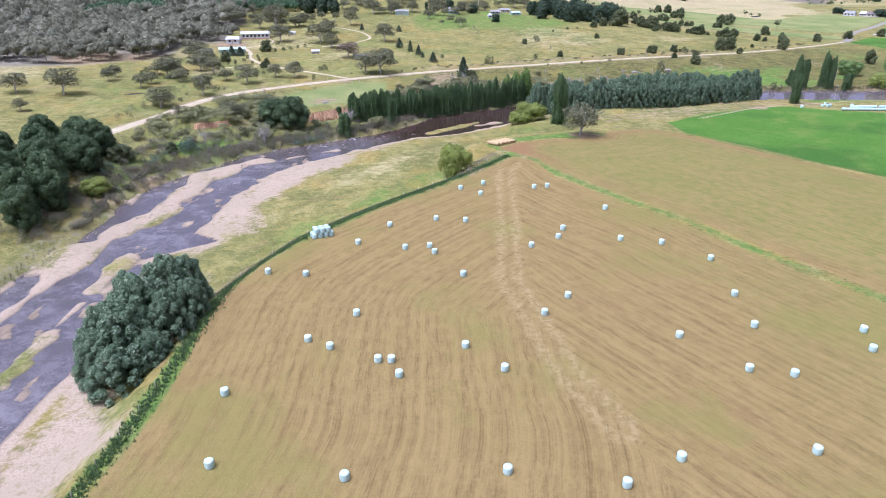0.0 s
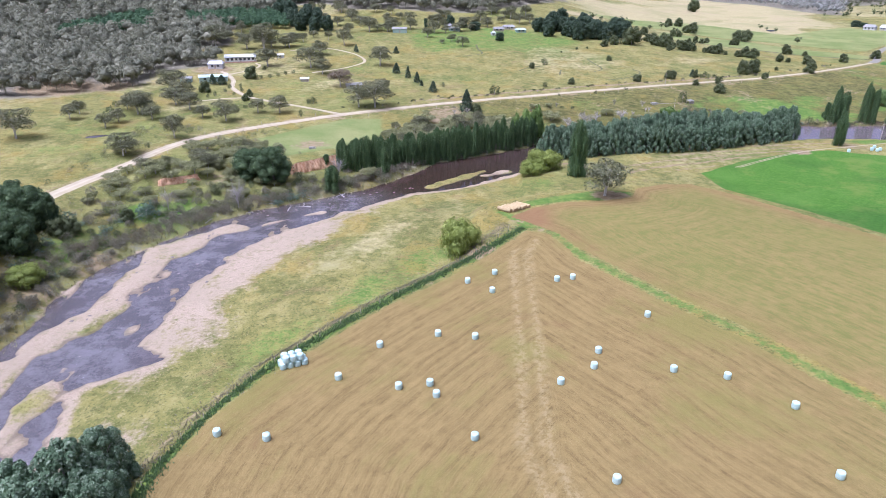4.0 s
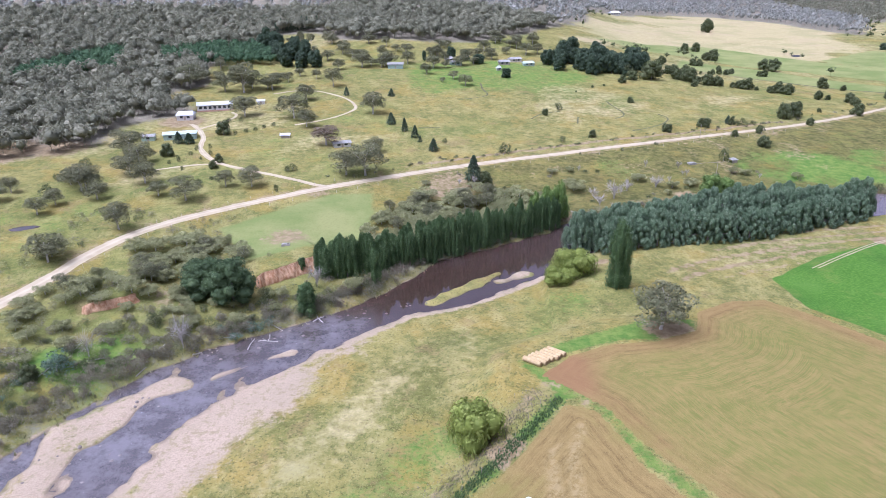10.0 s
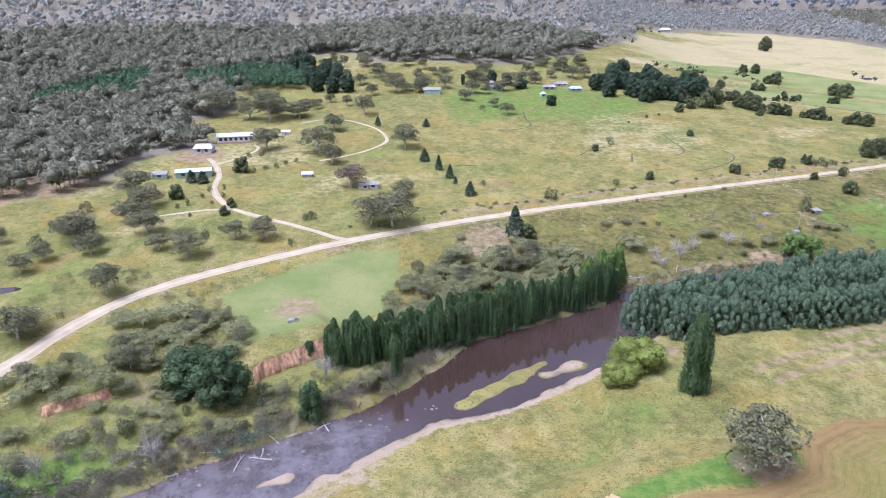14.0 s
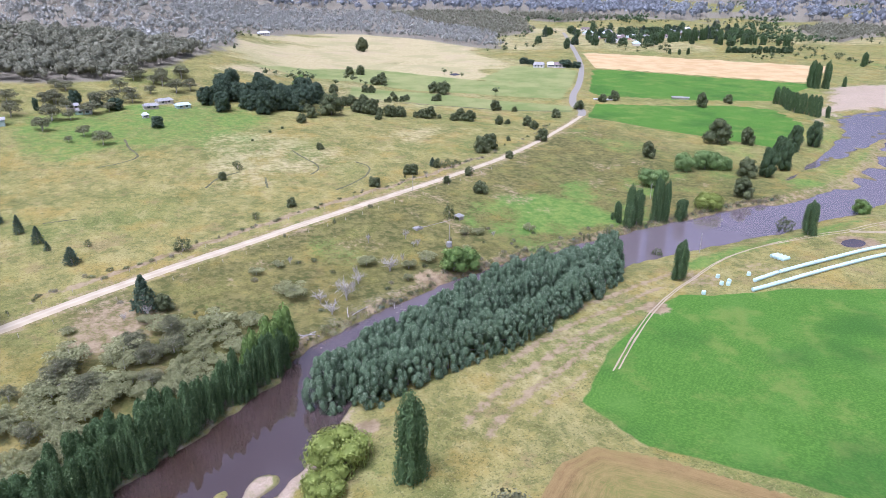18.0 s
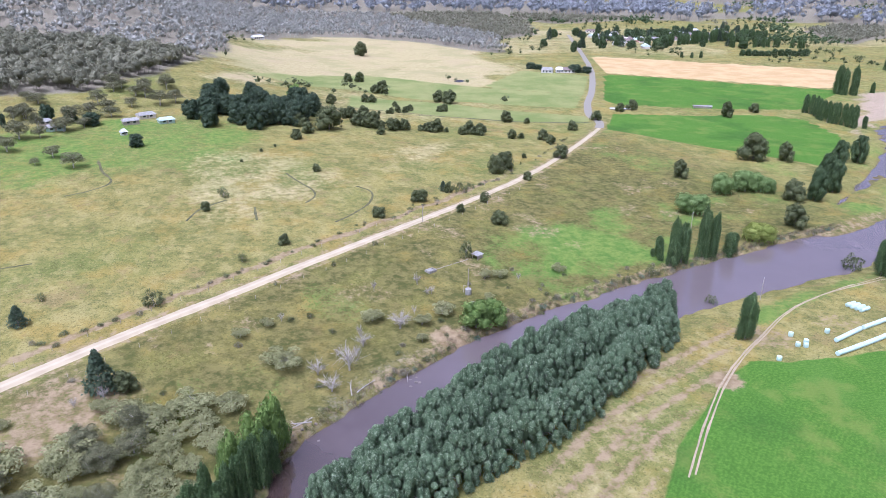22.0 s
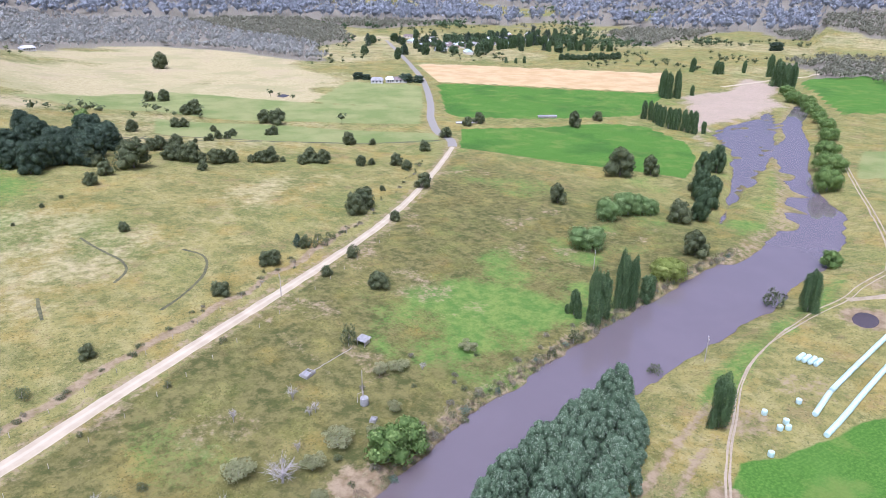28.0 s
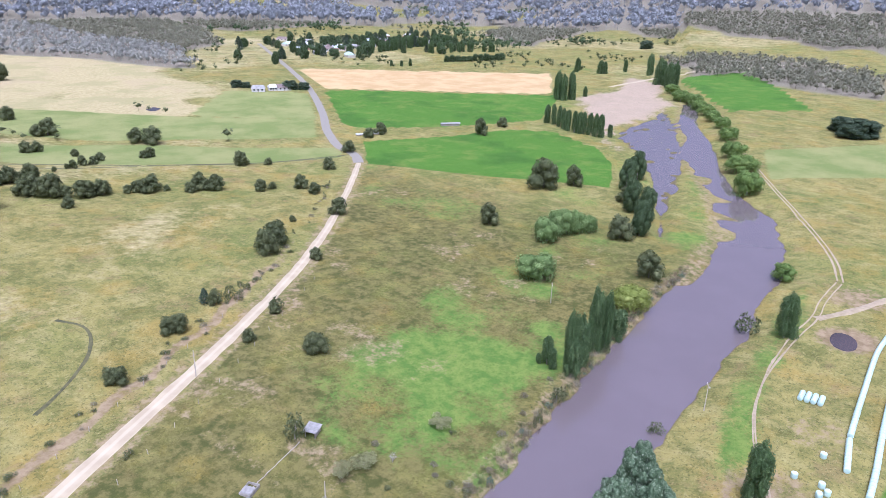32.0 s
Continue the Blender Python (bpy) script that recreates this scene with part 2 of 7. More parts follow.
# ---- materials ----
class Nodes:
    """A small writer of node trees."""

    def __init__(self, name, rough=0.8, metal=0.0, gloss=0.3):
        self.mat = bpy.data.materials.new(name)
        self.mat.use_nodes = True
        self.tree = self.mat.node_tree
        self.out = self.tree.nodes["Principled BSDF"]
        self.put(self.out, "Roughness", rough)
        self.put(self.out, "Metallic", metal)
        self.put(self.out, "Specular IOR Level", gloss)

    def put(self, node, socket, value):
        if isinstance(value, bpy.types.NodeSocket):
            self.tree.links.new(value, node.inputs[socket])
        elif value is not None:
            if isinstance(value, tuple) and len(value) == 3 and node.inputs[socket].type == "RGBA":
                value = (*value, 1)
            node.inputs[socket].default_value = value

    def node(self, kind, **sockets):
        made = self.tree.nodes.new(kind)
        for key, value in sockets.items():
            self.put(made, key.replace("_", " "), value)
        return made

    def at(self):
        return self.node("ShaderNodeNewGeometry").outputs["Position"]

    def local(self):
        return self.node("ShaderNodeTexCoord").outputs["Object"]

    def noise(self, scale, detail=4.0, rough=0.55, vector=None, stretch=None):
        vector = vector or self.at()
        if stretch:
            mapping = self.node("ShaderNodeMapping", Vector=vector)
            mapping.inputs["Scale"].default_value = stretch
            vector = mapping.outputs[0]
        return self.node("ShaderNodeTexNoise", Vector=vector, Scale=scale, Detail=detail, Roughness=rough).outputs["Fac"]

    def math(self, kind, a, b=0.0, clamp=False):
        made = self.tree.nodes.new("ShaderNodeMath")
        made.operation, made.use_clamp = kind, clamp
        self.put(made, 0, a)
        self.put(made, 1, b)
        return made.outputs[0]

    def step(self, value, low, high):
        made = self.tree.nodes.new("ShaderNodeMapRange")
        made.interpolation_type = "SMOOTHSTEP"
        for n, v in enumerate((value, low, high)):
            self.put(made, n, v)
        return made.outputs[0]

    def mix(self, fac, a, b, kind="MIX"):
        made = self.tree.nodes.new("ShaderNodeMix")
        made.data_type, made.blend_type = "RGBA", kind
        self.put(made, 0, fac)
        self.put(made, 6, a)
        self.put(made, 7, b)
        return made.outputs[2]

    def random(self, island=False):
        return self.node("ShaderNodeNewGeometry").outputs["Random Per Island"] if island else self.node("ShaderNodeObjectInfo").outputs["Random"]

    def attribute(self, name):
        made = self.tree.nodes.new("ShaderNodeAttribute")
        made.attribute_name = name
        return made.outputs

    def split(self, colour):
        made = self.tree.nodes.new("ShaderNodeSeparateColor")
        self.put(made, 0, colour)
        return made.outputs

    def bump(self, height, strength=0.4, distance=0.05):
        self.put(self.out, "Normal", self.node("ShaderNodeBump", Height=height, Strength=strength, Distance=distance).outputs[0])

    def done(self, colour):
        self.put(self.out, "Base Color", colour)
        return self.mat


def plain(name, a, b, scale=6.0, rough=0.7, metal=0.0, gloss=0.3, bump=0.3, distance=0.02):
    """A surface of two near tones in fine and coarse patches."""
    n = Nodes(name, rough, metal, gloss)
    fine, coarse = n.noise(scale, vector=n.local()), n.noise(scale / 7, 2, vector=n.local())
    n.bump(fine, bump, distance)
    return n.done(n.mix(n.step(n.math("ADD", n.math("MULTIPLY", fine, 0.6), n.math("MULTIPLY", coarse, 0.5)), 0.35, 0.75), a, b))


def leaves(name, dark, light, tip, tips=0.25, rough=0.6, stand=False):
    """Foliage: every clump its own tone, every plant a little different."""
    n = Nodes(name, rough, 0, 0.25)
    island = n.random(True)
    plant = n.attribute("tone")[2] if stand else n.random()
    tone = n.mix(n.math("ADD", 0.2, n.math("MULTIPLY", island, 0.7)), dark, light)
    tone = n.mix(n.step(island, 1 - tips, 1.0), tone, tip)
    tone = n.mix(n.math("MULTIPLY", plant, 0.55 if stand else 0.35), tone, light)
    tone = n.mix(n.math("MULTIPLY", n.step(plant, 0.45, 0.0), 0.6), tone, dark) if stand else tone
    tone = n.mix(n.step(n.noise(0.35, 2), 0.35, 0.7), n.mix(0.35, tone, dark), tone)
    glow = n.node("ShaderNodeBsdfTranslucent", Color=n.mix(0.4, tone, light))
    mixed = n.tree.nodes.new("ShaderNodeMixShader")
    mixed.inputs[0].default_value = 0.3
    n.tree.links.new(n.out.outputs[0], mixed.inputs[1])
    n.tree.links.new(glow.outputs[0], mixed.inputs[2])
    n.tree.links.new(mixed.outputs[0], n.tree.nodes["Material Output"].inputs["Surface"])
    return n.done(tone)


def land():
    """The one ground: grass, mown hay, crop, gravel, soil and litter by cover."""
    n = Nodes("land", 0.92, 0, 0.12)
    where = n.at()
    a, b = n.attribute("cover_a"), n.attribute("cover_b")
    field, crop, gravel = n.split(a[0])[0], n.split(a[0])[1], n.split(a[0])[2]
    soil = a[3]
    lush, dry, wood = n.split(b[0])[0], n.split(b[0])[1], n.split(b[0])[2]
    pale = b[3]
    big, mid = n.noise(0.012, 3), n.noise(0.06, 4, 0.6)
    small, fine, grain = n.noise(0.35, 4, 0.65), n.noise(1.6, 5, 0.7), n.noise(7.0, 3, 0.7)
    tuft = n.noise(0.9, 5, 0.75)
    # rough pasture
    straw, olive, green = (0.315, 0.285, 0.105), (0.145, 0.155, 0.048), (0.12, 0.18, 0.042)
    sweep = n.noise(0.16, 5, 0.68, where, (1.0, 0.55, 1.0))
    grass = n.mix(n.step(n.math("ADD", n.math("MULTIPLY", mid, 0.6), n.math("MULTIPLY", small, 0.5)), 0.40, 0.68), olive, straw)
    grass = n.mix(n.math("MULTIPLY", n.step(big, 0.45, 0.65), 0.5), grass, green)
    grass = n.mix(n.math("MULTIPLY", n.step(n.noise(0.045, 4, 0.6), 0.50, 0.64), 0.5), grass, (0.35, 0.25, 0.07))
    grass = n.mix(n.math("MULTIPLY", n.step(sweep, 0.48, 0.66), 0.6), grass, (0.37, 0.335, 0.15))
    grass = n.mix(n.math("MULTIPLY", n.step(n.noise(0.26, 5, 0.72), 0.50, 0.66), 0.55), grass, (0.095, 0.115, 0.034))
    grass = n.mix(n.math("MULTIPLY", n.step(n.noise(0.085, 5, 0.72), 0.55, 0.66), 0.5), grass, (0.26, 0.19, 0.105))
    grass = n.mix(n.math("MULTIPLY", n.step(tuft, 0.54, 0.66), 0.5), grass, (0.40, 0.365, 0.18))
    grass = n.mix(n.math("MULTIPLY", n.step(fine, 0.53, 0.62), 0.65), grass, (0.08, 0.085, 0.03))
    grass = n.mix(n.math("MULTIPLY", n.step(n.noise(3.1, 4, 0.75), 0.56, 0.66), 0.5), grass, (0.44, 0.39, 0.21))
    grass = n.mix(1.0, grass, (1.03, 1.0, 0.85), "MULTIPLY")
    # rank grass on the river flats
    rank = n.math("MULTIPLY", n.attribute("rank")[2], n.step(n.noise(0.075, 5, 0.68), 0.34, 0.60))
    coarse = n.mix(n.step(n.noise(0.33, 5, 0.72), 0.40, 0.62), (0.090, 0.105, 0.030), (0.245, 0.22, 0.082))
    grass = n.mix(n.math("MULTIPLY", rank, 0.9), grass, coarse)
    grass = n.mix(n.attribute("rank")[2], grass, n.mix(1.0, grass, (0.82, 0.80, 0.74), "MULTIPLY"))
    # lush grass
    bright = n.mix(n.step(small, 0.35, 0.65), (0.105, 0.195, 0.034), (0.195, 0.265, 0.055))
    bright = n.mix(n.math("MULTIPLY", n.step(fine, 0.5, 0.68), 0.5), bright, (0.07, 0.12, 0.025))
    grass = n.mix(n.step(n.math("ADD", lush, n.math("MULTIPLY", n.math("SUBTRACT", n.math("ADD", tuft, mid), 1.0), 1.2)), 0.3, 0.8), grass, bright)
    # dry grass
    bleached = n.mix(n.step(small, 0.3, 0.7), (0.41, 0.345, 0.165), (0.55, 0.47, 0.245))
    bleached = n.mix(n.math("MULTIPLY", n.step(tuft, 0.47, 0.62), 0.6), bleached, (0.27, 0.235, 0.12))
    bleached = n.mix(n.math("MULTIPLY", n.step(n.noise(0.02, 3), 0.5, 0.65), 0.5), bleached, (0.46, 0.365, 0.215))
    bleached = n.mix(n.math("MULTIPLY", n.step(n.noise(0.018, 5, 0.66), 0.46, 0.60), 0.65), bleached, (0.335, 0.315, 0.14))
    grass = n.mix(n.step(n.math("ADD", dry, n.math("MULTIPLY", n.math("SUBTRACT", n.math("ADD", small, mid), 1.0), 0.7)), 0.3, 0.75), grass, bleached)
    grass = n.mix(n.step(n.math("ADD", n.attribute("reaped")[2], n.math("MULTIPLY", n.math("SUBTRACT", small, 0.5), 0.3)), 0.4, 0.6), grass,
                  n.mix(n.step(n.noise(0.05, 4, 0.65), 0.35, 0.65), (0.50, 0.35, 0.16), (0.60, 0.44, 0.22)))
    # pale even pasture
    even = n.mix(n.step(n.noise(0.03, 5, 0.65), 0.35, 0.65), (0.195, 0.245, 0.072), (0.30, 0.31, 0.115))
    even = n.mix(n.math("MULTIPLY", n.step(fine, 0.45, 0.7), 0.35), even, (0.13, 0.17, 0.045))
    grass = n.mix(n.step(n.math("ADD", pale, n.math("MULTIPLY", n.math("SUBTRACT", small, 0.5), 0.7)), 0.3, 0.7), grass, even)
    # litter under the bush
    litter = n.mix(n.step(fine, 0.4, 0.65), (0.215, 0.19, 0.135), (0.31, 0.28, 0.205))
    litter = n.mix(n.math("MULTIPLY", n.step(small, 0.5, 0.7), 0.6), litter, (0.24, 0.245, 0.14))
    grass = n.mix(n.step(n.math("ADD", wood, n.math("MULTIPLY", n.math("SUBTRACT", n.math("ADD", tuft, small), 1.0), 0.9)), 0.3, 0.7), grass, litter)
    # standing crop in drilled rows
    row = n.attribute("rows")[2]
    drill = n.math("SINE", n.math("MULTIPLY", row, 7.0))
    plants = n.mix(n.step(n.math("ADD", n.math("MULTIPLY", fine, 0.9), n.math("MULTIPLY", drill, 0.022)), 0.35, 0.62), (0.095, 0.19, 0.030), (0.17, 0.285, 0.050))
    plants = n.mix(n.math("MULTIPLY", n.step(mid, 0.5, 0.72), 0.55), plants, (0.17, 0.27, 0.06))
    plants = n.mix(n.math("MULTIPLY", n.step(n.noise(0.07, 5, 0.68), 0.49, 0.68), 0.6), plants, (0.27, 0.285, 0.08))
    plants = n.mix(n.math("MULTIPLY", n.step(n.noise(0.025, 3), 0.5, 0.68), 0.5), plants, (0.045, 0.12, 0.025))
    plants = n.mix(1.0, plants, (0.72, 0.86, 0.66), "MULTIPLY")
    grass = n.mix(n.step(n.math("ADD", crop, n.math("MULTIPLY", n.math("SUBTRACT", small, 0.5), 0.5)), 0.35, 0.65), grass, plants)
    # mown hay in swaths that follow the fence
    wob = n.math("ADD", row, n.math("MULTIPLY", n.math("SUBTRACT", n.noise(0.07, 3), 0.5), 1.6))
    wide, narrow = n.math("SINE", n.math("MULTIPLY", wob, 1.15)), n.math("SINE", n.math("MULTIPLY", wob, 3.3))
    lanes = n.math("ADD", n.math("MULTIPLY", wide, n.math("MULTIPLY", n.noise(0.09, 2), 0.10)), n.math("MULTIPLY", narrow, n.math("MULTIPLY", n.noise(0.17, 2), 0.13)))
    lie = n.node("ShaderNodeCombineXYZ", X=wob, Y=n.math("MULTIPLY", n.attribute("along")[2], 0.07)).outputs[0]
    swath, strand = n.noise(0.75, 3, 0.6, lie), n.noise(3.6, 4, 0.72, lie)
    blend = n.math("ADD", n.math("ADD", n.math("MULTIPLY", swath, 0.38), n.math("MULTIPLY", strand, 0.55)), n.math("ADD", n.math("MULTIPLY", n.math("ADD", fine, small), 0.25), n.math("MULTIPLY", lanes, 0.45)))
    hay = n.step(blend, 0.46, 0.86)
    stubble = n.mix(hay, (0.195, 0.135, 0.048), (0.37, 0.268, 0.108))
    stubble = n.mix(n.math("MULTIPLY", n.step(n.math("ADD", n.noise(0.028, 4, 0.6), n.math("MULTIPLY", lanes, 0.25)), 0.48, 0.66), 0.65), stubble, (0.26, 0.245, 0.065))
    stubble = n.mix(n.math("MULTIPLY", n.step(n.noise(0.05, 4, 0.65), 0.58, 0.72), 0.4), stubble, (0.27, 0.16, 0.075))
    stubble = n.mix(n.math("MULTIPLY", n.step(grain, 0.54, 0.68), 0.55), stubble, (0.49, 0.39, 0.185))
    stubble = n.mix(n.math("MULTIPLY", n.step(n.noise(4.3, 4, 0.8), 0.54, 0.66), 0.5), stubble, (0.15, 0.105, 0.045))
    aftermath = n.math("MULTIPLY", n.split(n.attribute("cover_c")[0])[0], n.step(n.math("ADD", n.math("ADD", mid, n.math("MULTIPLY", small, 0.5)), lanes), 0.18, 0.62))
    stubble = n.mix(n.math("MULTIPLY", n.math("MULTIPLY", aftermath, 0.85), n.step(n.math("ADD", strand, n.math("MULTIPLY", small, 0.5)), 0.9, 0.55)), stubble, (0.225, 0.235, 0.062))
    spine = n.split(n.attribute("cover_c")[0])[1]
    stubble = n.mix(n.math("MULTIPLY", n.math("MULTIPLY", spine, 0.55), n.step(n.noise(0.8, 4, 0.7), 0.38, 0.6)), stubble, (0.50, 0.40, 0.21))
    red = n.split(n.attribute("cover_c")[0])[2]
    stubble = n.mix(n.math("MULTIPLY", n.split(n.attribute("cover_c")[0])[0], 0.5), stubble, n.mix(n.step(n.math("ADD", n.math("MULTIPLY", strand, 0.55), n.math("ADD", n.math("MULTIPLY", n.math("ADD", mid, small), 0.3), n.math("MULTIPLY", lanes, 0.25))), 0.46, 0.68), (0.205, 0.22, 0.055), (0.34, 0.28, 0.10)))
    stubble = n.mix(n.math("MULTIPLY", red, 0.7), stubble, (0.32, 0.17, 0.09))
    stubble = n.mix(1.0, stubble, (0.86, 0.86, 0.79), "MULTIPLY")
    grass = n.mix(n.step(n.math("ADD", field, n.math("MULTIPLY", n.math("SUBTRACT", small, 0.5), 0.35)), 0.4, 0.6), grass, stubble)
    # bare soil and washed gravel
    clay = n.mix(n.step(small, 0.35, 0.65), (0.24, 0.175, 0.092), (0.36, 0.28, 0.165))
    clay = n.mix(n.math("MULTIPLY", n.step(fine, 0.52, 0.7), 0.5), clay, (0.22, 0.15, 0.09))
    grass = n.mix(n.step(n.math("ADD", soil, n.math("MULTIPLY", n.math("SUBTRACT", n.math("ADD", tuft, small), 1.0), 0.9)), 0.35, 0.7), grass, clay)
    cells = n.node("ShaderNodeTexVoronoi", Vector=where, Scale=5.0)
    stones = n.mix(n.split(cells.outputs["Color"])[0], (0.37, 0.285, 0.195), (0.52, 0.415, 0.295))
    stones = n.mix(n.math("MULTIPLY", n.step(mid, 0.42, 0.62), 0.6), stones, (0.39, 0.315, 0.215))
    stones = n.mix(n.math("MULTIPLY", n.step(n.noise(0.6, 5, 0.75), 0.50, 0.64), 0.6), stones, (0.27, 0.235, 0.12))
    grass = n.mix(n.step(n.math("ADD", gravel, n.math("MULTIPLY", n.math("SUBTRACT", n.math("ADD", small, tuft), 1.0), 0.8)), 0.32, 0.7), grass, stones)
    grass = n.mix(1.0, grass, (0.80, 0.80, 0.80), "MULTIPLY")
    # wet margin next to the water
    height = n.node("ShaderNodeSeparateXYZ", Vector=where).outputs[2]
    wet = n.math("SUBTRACT", 1.0, n.step(height, -5.98, -5.8))
    grass = n.mix(n.math("MULTIPLY", wet, 0.6), grass, (0.085, 0.06, 0.04))
    n.put(n.out, "Roughness", n.math("SUBTRACT", 0.95, n.math("MULTIPLY", wet, 0.35)))
    n.bump(n.math("ADD", n.math("MULTIPLY", fine, 0.7), n.math("MULTIPLY", grain, 0.3)), 0.75, 0.28)
    return n.done(grass)


LAND = land()


def river_water():
    n = Nodes("river_water", 0.03, 0, 0.7)
    where = n.at()
    ripple = n.math("ADD", n.noise(2.2, 3, 0.6, where, (1, 1.6, 1)), n.math("MULTIPLY", n.noise(0.5, 2, 0.5), 0.8))
    rapid = n.attribute("rapid")[2]
    chop = n.noise(2.2, 4, 0.7)
    n.put(n.out, "Roughness", n.math("ADD", 0.03, n.math("MULTIPLY", rapid, 0.10)))
    n.bump(n.math("ADD", n.math("MULTIPLY", ripple, 0.05), n.math("MULTIPLY", n.math("MULTIPLY", chop, rapid), 1.7)), 0.35, 0.12)
    foam = n.math("MULTIPLY", n.step(n.math("ADD", n.noise(1.1, 5, 0.75), n.math("MULTIPLY", rapid, 0.08)), 0.72, 0.84), n.step(rapid, 0.3, 0.9))
    tone = n.mix(n.step(n.noise(0.05, 3), 0.4, 0.7), (0.045, 0.027, 0.020), (0.070, 0.048, 0.042))
    # eastern reach: sky reflection put into the water's base colour
    tone = n.mix(n.attribute("silt")[2], tone, (0.18, 0.150, 0.155))
    n.put(n.out, "IOR", 1.95)
    # rapids: paler shallows, with some sky reflection put into their colour
    shoal = n.mix(n.step(n.noise(0.2, 6, 0.78), 0.38, 0.64), (0.075, 0.063, 0.060), (0.17, 0.155, 0.155))
    tone = n.mix(n.math("MULTIPLY", rapid, 0.85), tone, shoal)
    return n.done(n.mix(foam, tone, (0.55, 0.54, 0.56)))


WATER = river_water()


def gravel_road():
    n = Nodes("gravel_road", 0.95, 0, 0.1)
    small, fine = n.noise(0.22, 4, 0.6), n.noise(3.0, 4, 0.7)
    tone = n.mix(n.step(small, 0.3, 0.7), (0.35, 0.29, 0.19), (0.43, 0.365, 0.245))
    tone = n.mix(n.math("MULTIPLY", n.step(fine, 0.5, 0.7), 0.2), tone, (0.40, 0.32, 0.21))
    across = n.attribute("across")[2]
    ruts = n.math("COSINE", n.math("MULTIPLY", across, 6.2))
    tone = n.mix(n.math("MULTIPLY", n.step(ruts, -0.2, 0.8), 0.4), tone, (0.52, 0.45, 0.32))
    edge = n.step(n.math("ADD", n.math("ABSOLUTE", across), n.math("MULTIPLY", n.math("SUBTRACT", n.noise(0.5, 4, 0.7), 0.5), 0.5)), 0.78, 0.98)
    tone = n.mix(n.math("MULTIPLY", edge, 0.6), tone, (0.34, 0.28, 0.15))
    n.bump(fine, 0.4, 0.04)
    return n.done(tone)


def sealed_road():
    n = Nodes("worn_asphalt", 0.9, 0, 0.2)
    tone = n.mix(n.noise(0.6, 5, 0.7), (0.19, 0.175, 0.145), (0.28, 0.26, 0.215))
    n.bump(n.noise(14.0), 0.3, 0.02)
    return n.done(tone)


GRAVEL_ROAD, ASPHALT = gravel_road(), sealed_road()


# ---- the land itself ----
def part(name, bm, material, parent=None, label=""):
    """Links a bmesh, or a finished mesh, as one mesh object."""
    if isinstance(bm, bpy.types.Mesh):
        data = bm
    else:
        data = bpy.data.meshes.new(name)
        bm.to_mesh(data)
        bm.free()
    if material and not data.materials:
        data.materials.append(material)
    ob = new(name, data)
    ob.parent = parent
    if label:
        ob["label"] = label
    return ob


def spread(low, high, fine, reach_low, reach_high, growth=1.045):
    """Grid lines: even between low and high, then ever wider to both sides."""
    mid = list(np.arange(low, high + fine / 2, fine))
    step, v, left = fine, low, []
    while v > reach_low:
        step = min(step * growth, 70)
        v -= step
        left.append(v)
    step, v, right = fine, mid[-1], []
    while v < reach_high:
        step = min(step * growth, 70)
        v += step
        right.append(v)
    return np.array(left[::-1] + mid + right)


def sheet(name, xs, ys, height, attributes, material):
    gx, gy = np.meshgrid(xs, ys)
    gx, gy = gx.ravel(), gy.ravel()
    co = np.stack([gx, gy, height(gx, gy)], 1)
    nx, ny = len(xs), len(ys)
    i = (np.arange(ny - 1)[:, None] * nx + np.arange(nx - 1)[None]).ravel()
    quads = np.stack([i, i + 1, i + 1 + nx, i + nx], 1)
    me = bpy.data.meshes.new(name)
    me.vertices.add(len(co))
    me.vertices.foreach_set("co", co.ravel())
    me.loops.add(quads.size)
    me.loops.foreach_set("vertex_index", quads.ravel())
    me.polygons.add(len(quads))
    me.polygons.foreach_set("loop_start", np.arange(0, quads.size, 4))
    me.update(calc_edges=True)
    me.polygons.foreach_set("use_smooth", np.ones(len(quads), bool))
    for key, values in attributes(gx, gy).items():
        kind = "FLOAT_COLOR" if values.ndim == 2 else "FLOAT"
        layer = me.attributes.new(key, kind, "POINT")
        layer.data.foreach_set("color" if kind == "FLOAT_COLOR" else "value", np.ascontiguousarray(values, np.float32).ravel())
    me.materials.append(material)
    return tagged(new(name, me), kind="structure")


def union(x, y, rings, soft=2.0):
    total = np.zeros(np.shape(x))
    for ring in rings:
        total = np.maximum(total, ease(-soft, soft, within(x, y, ring)))
    return total


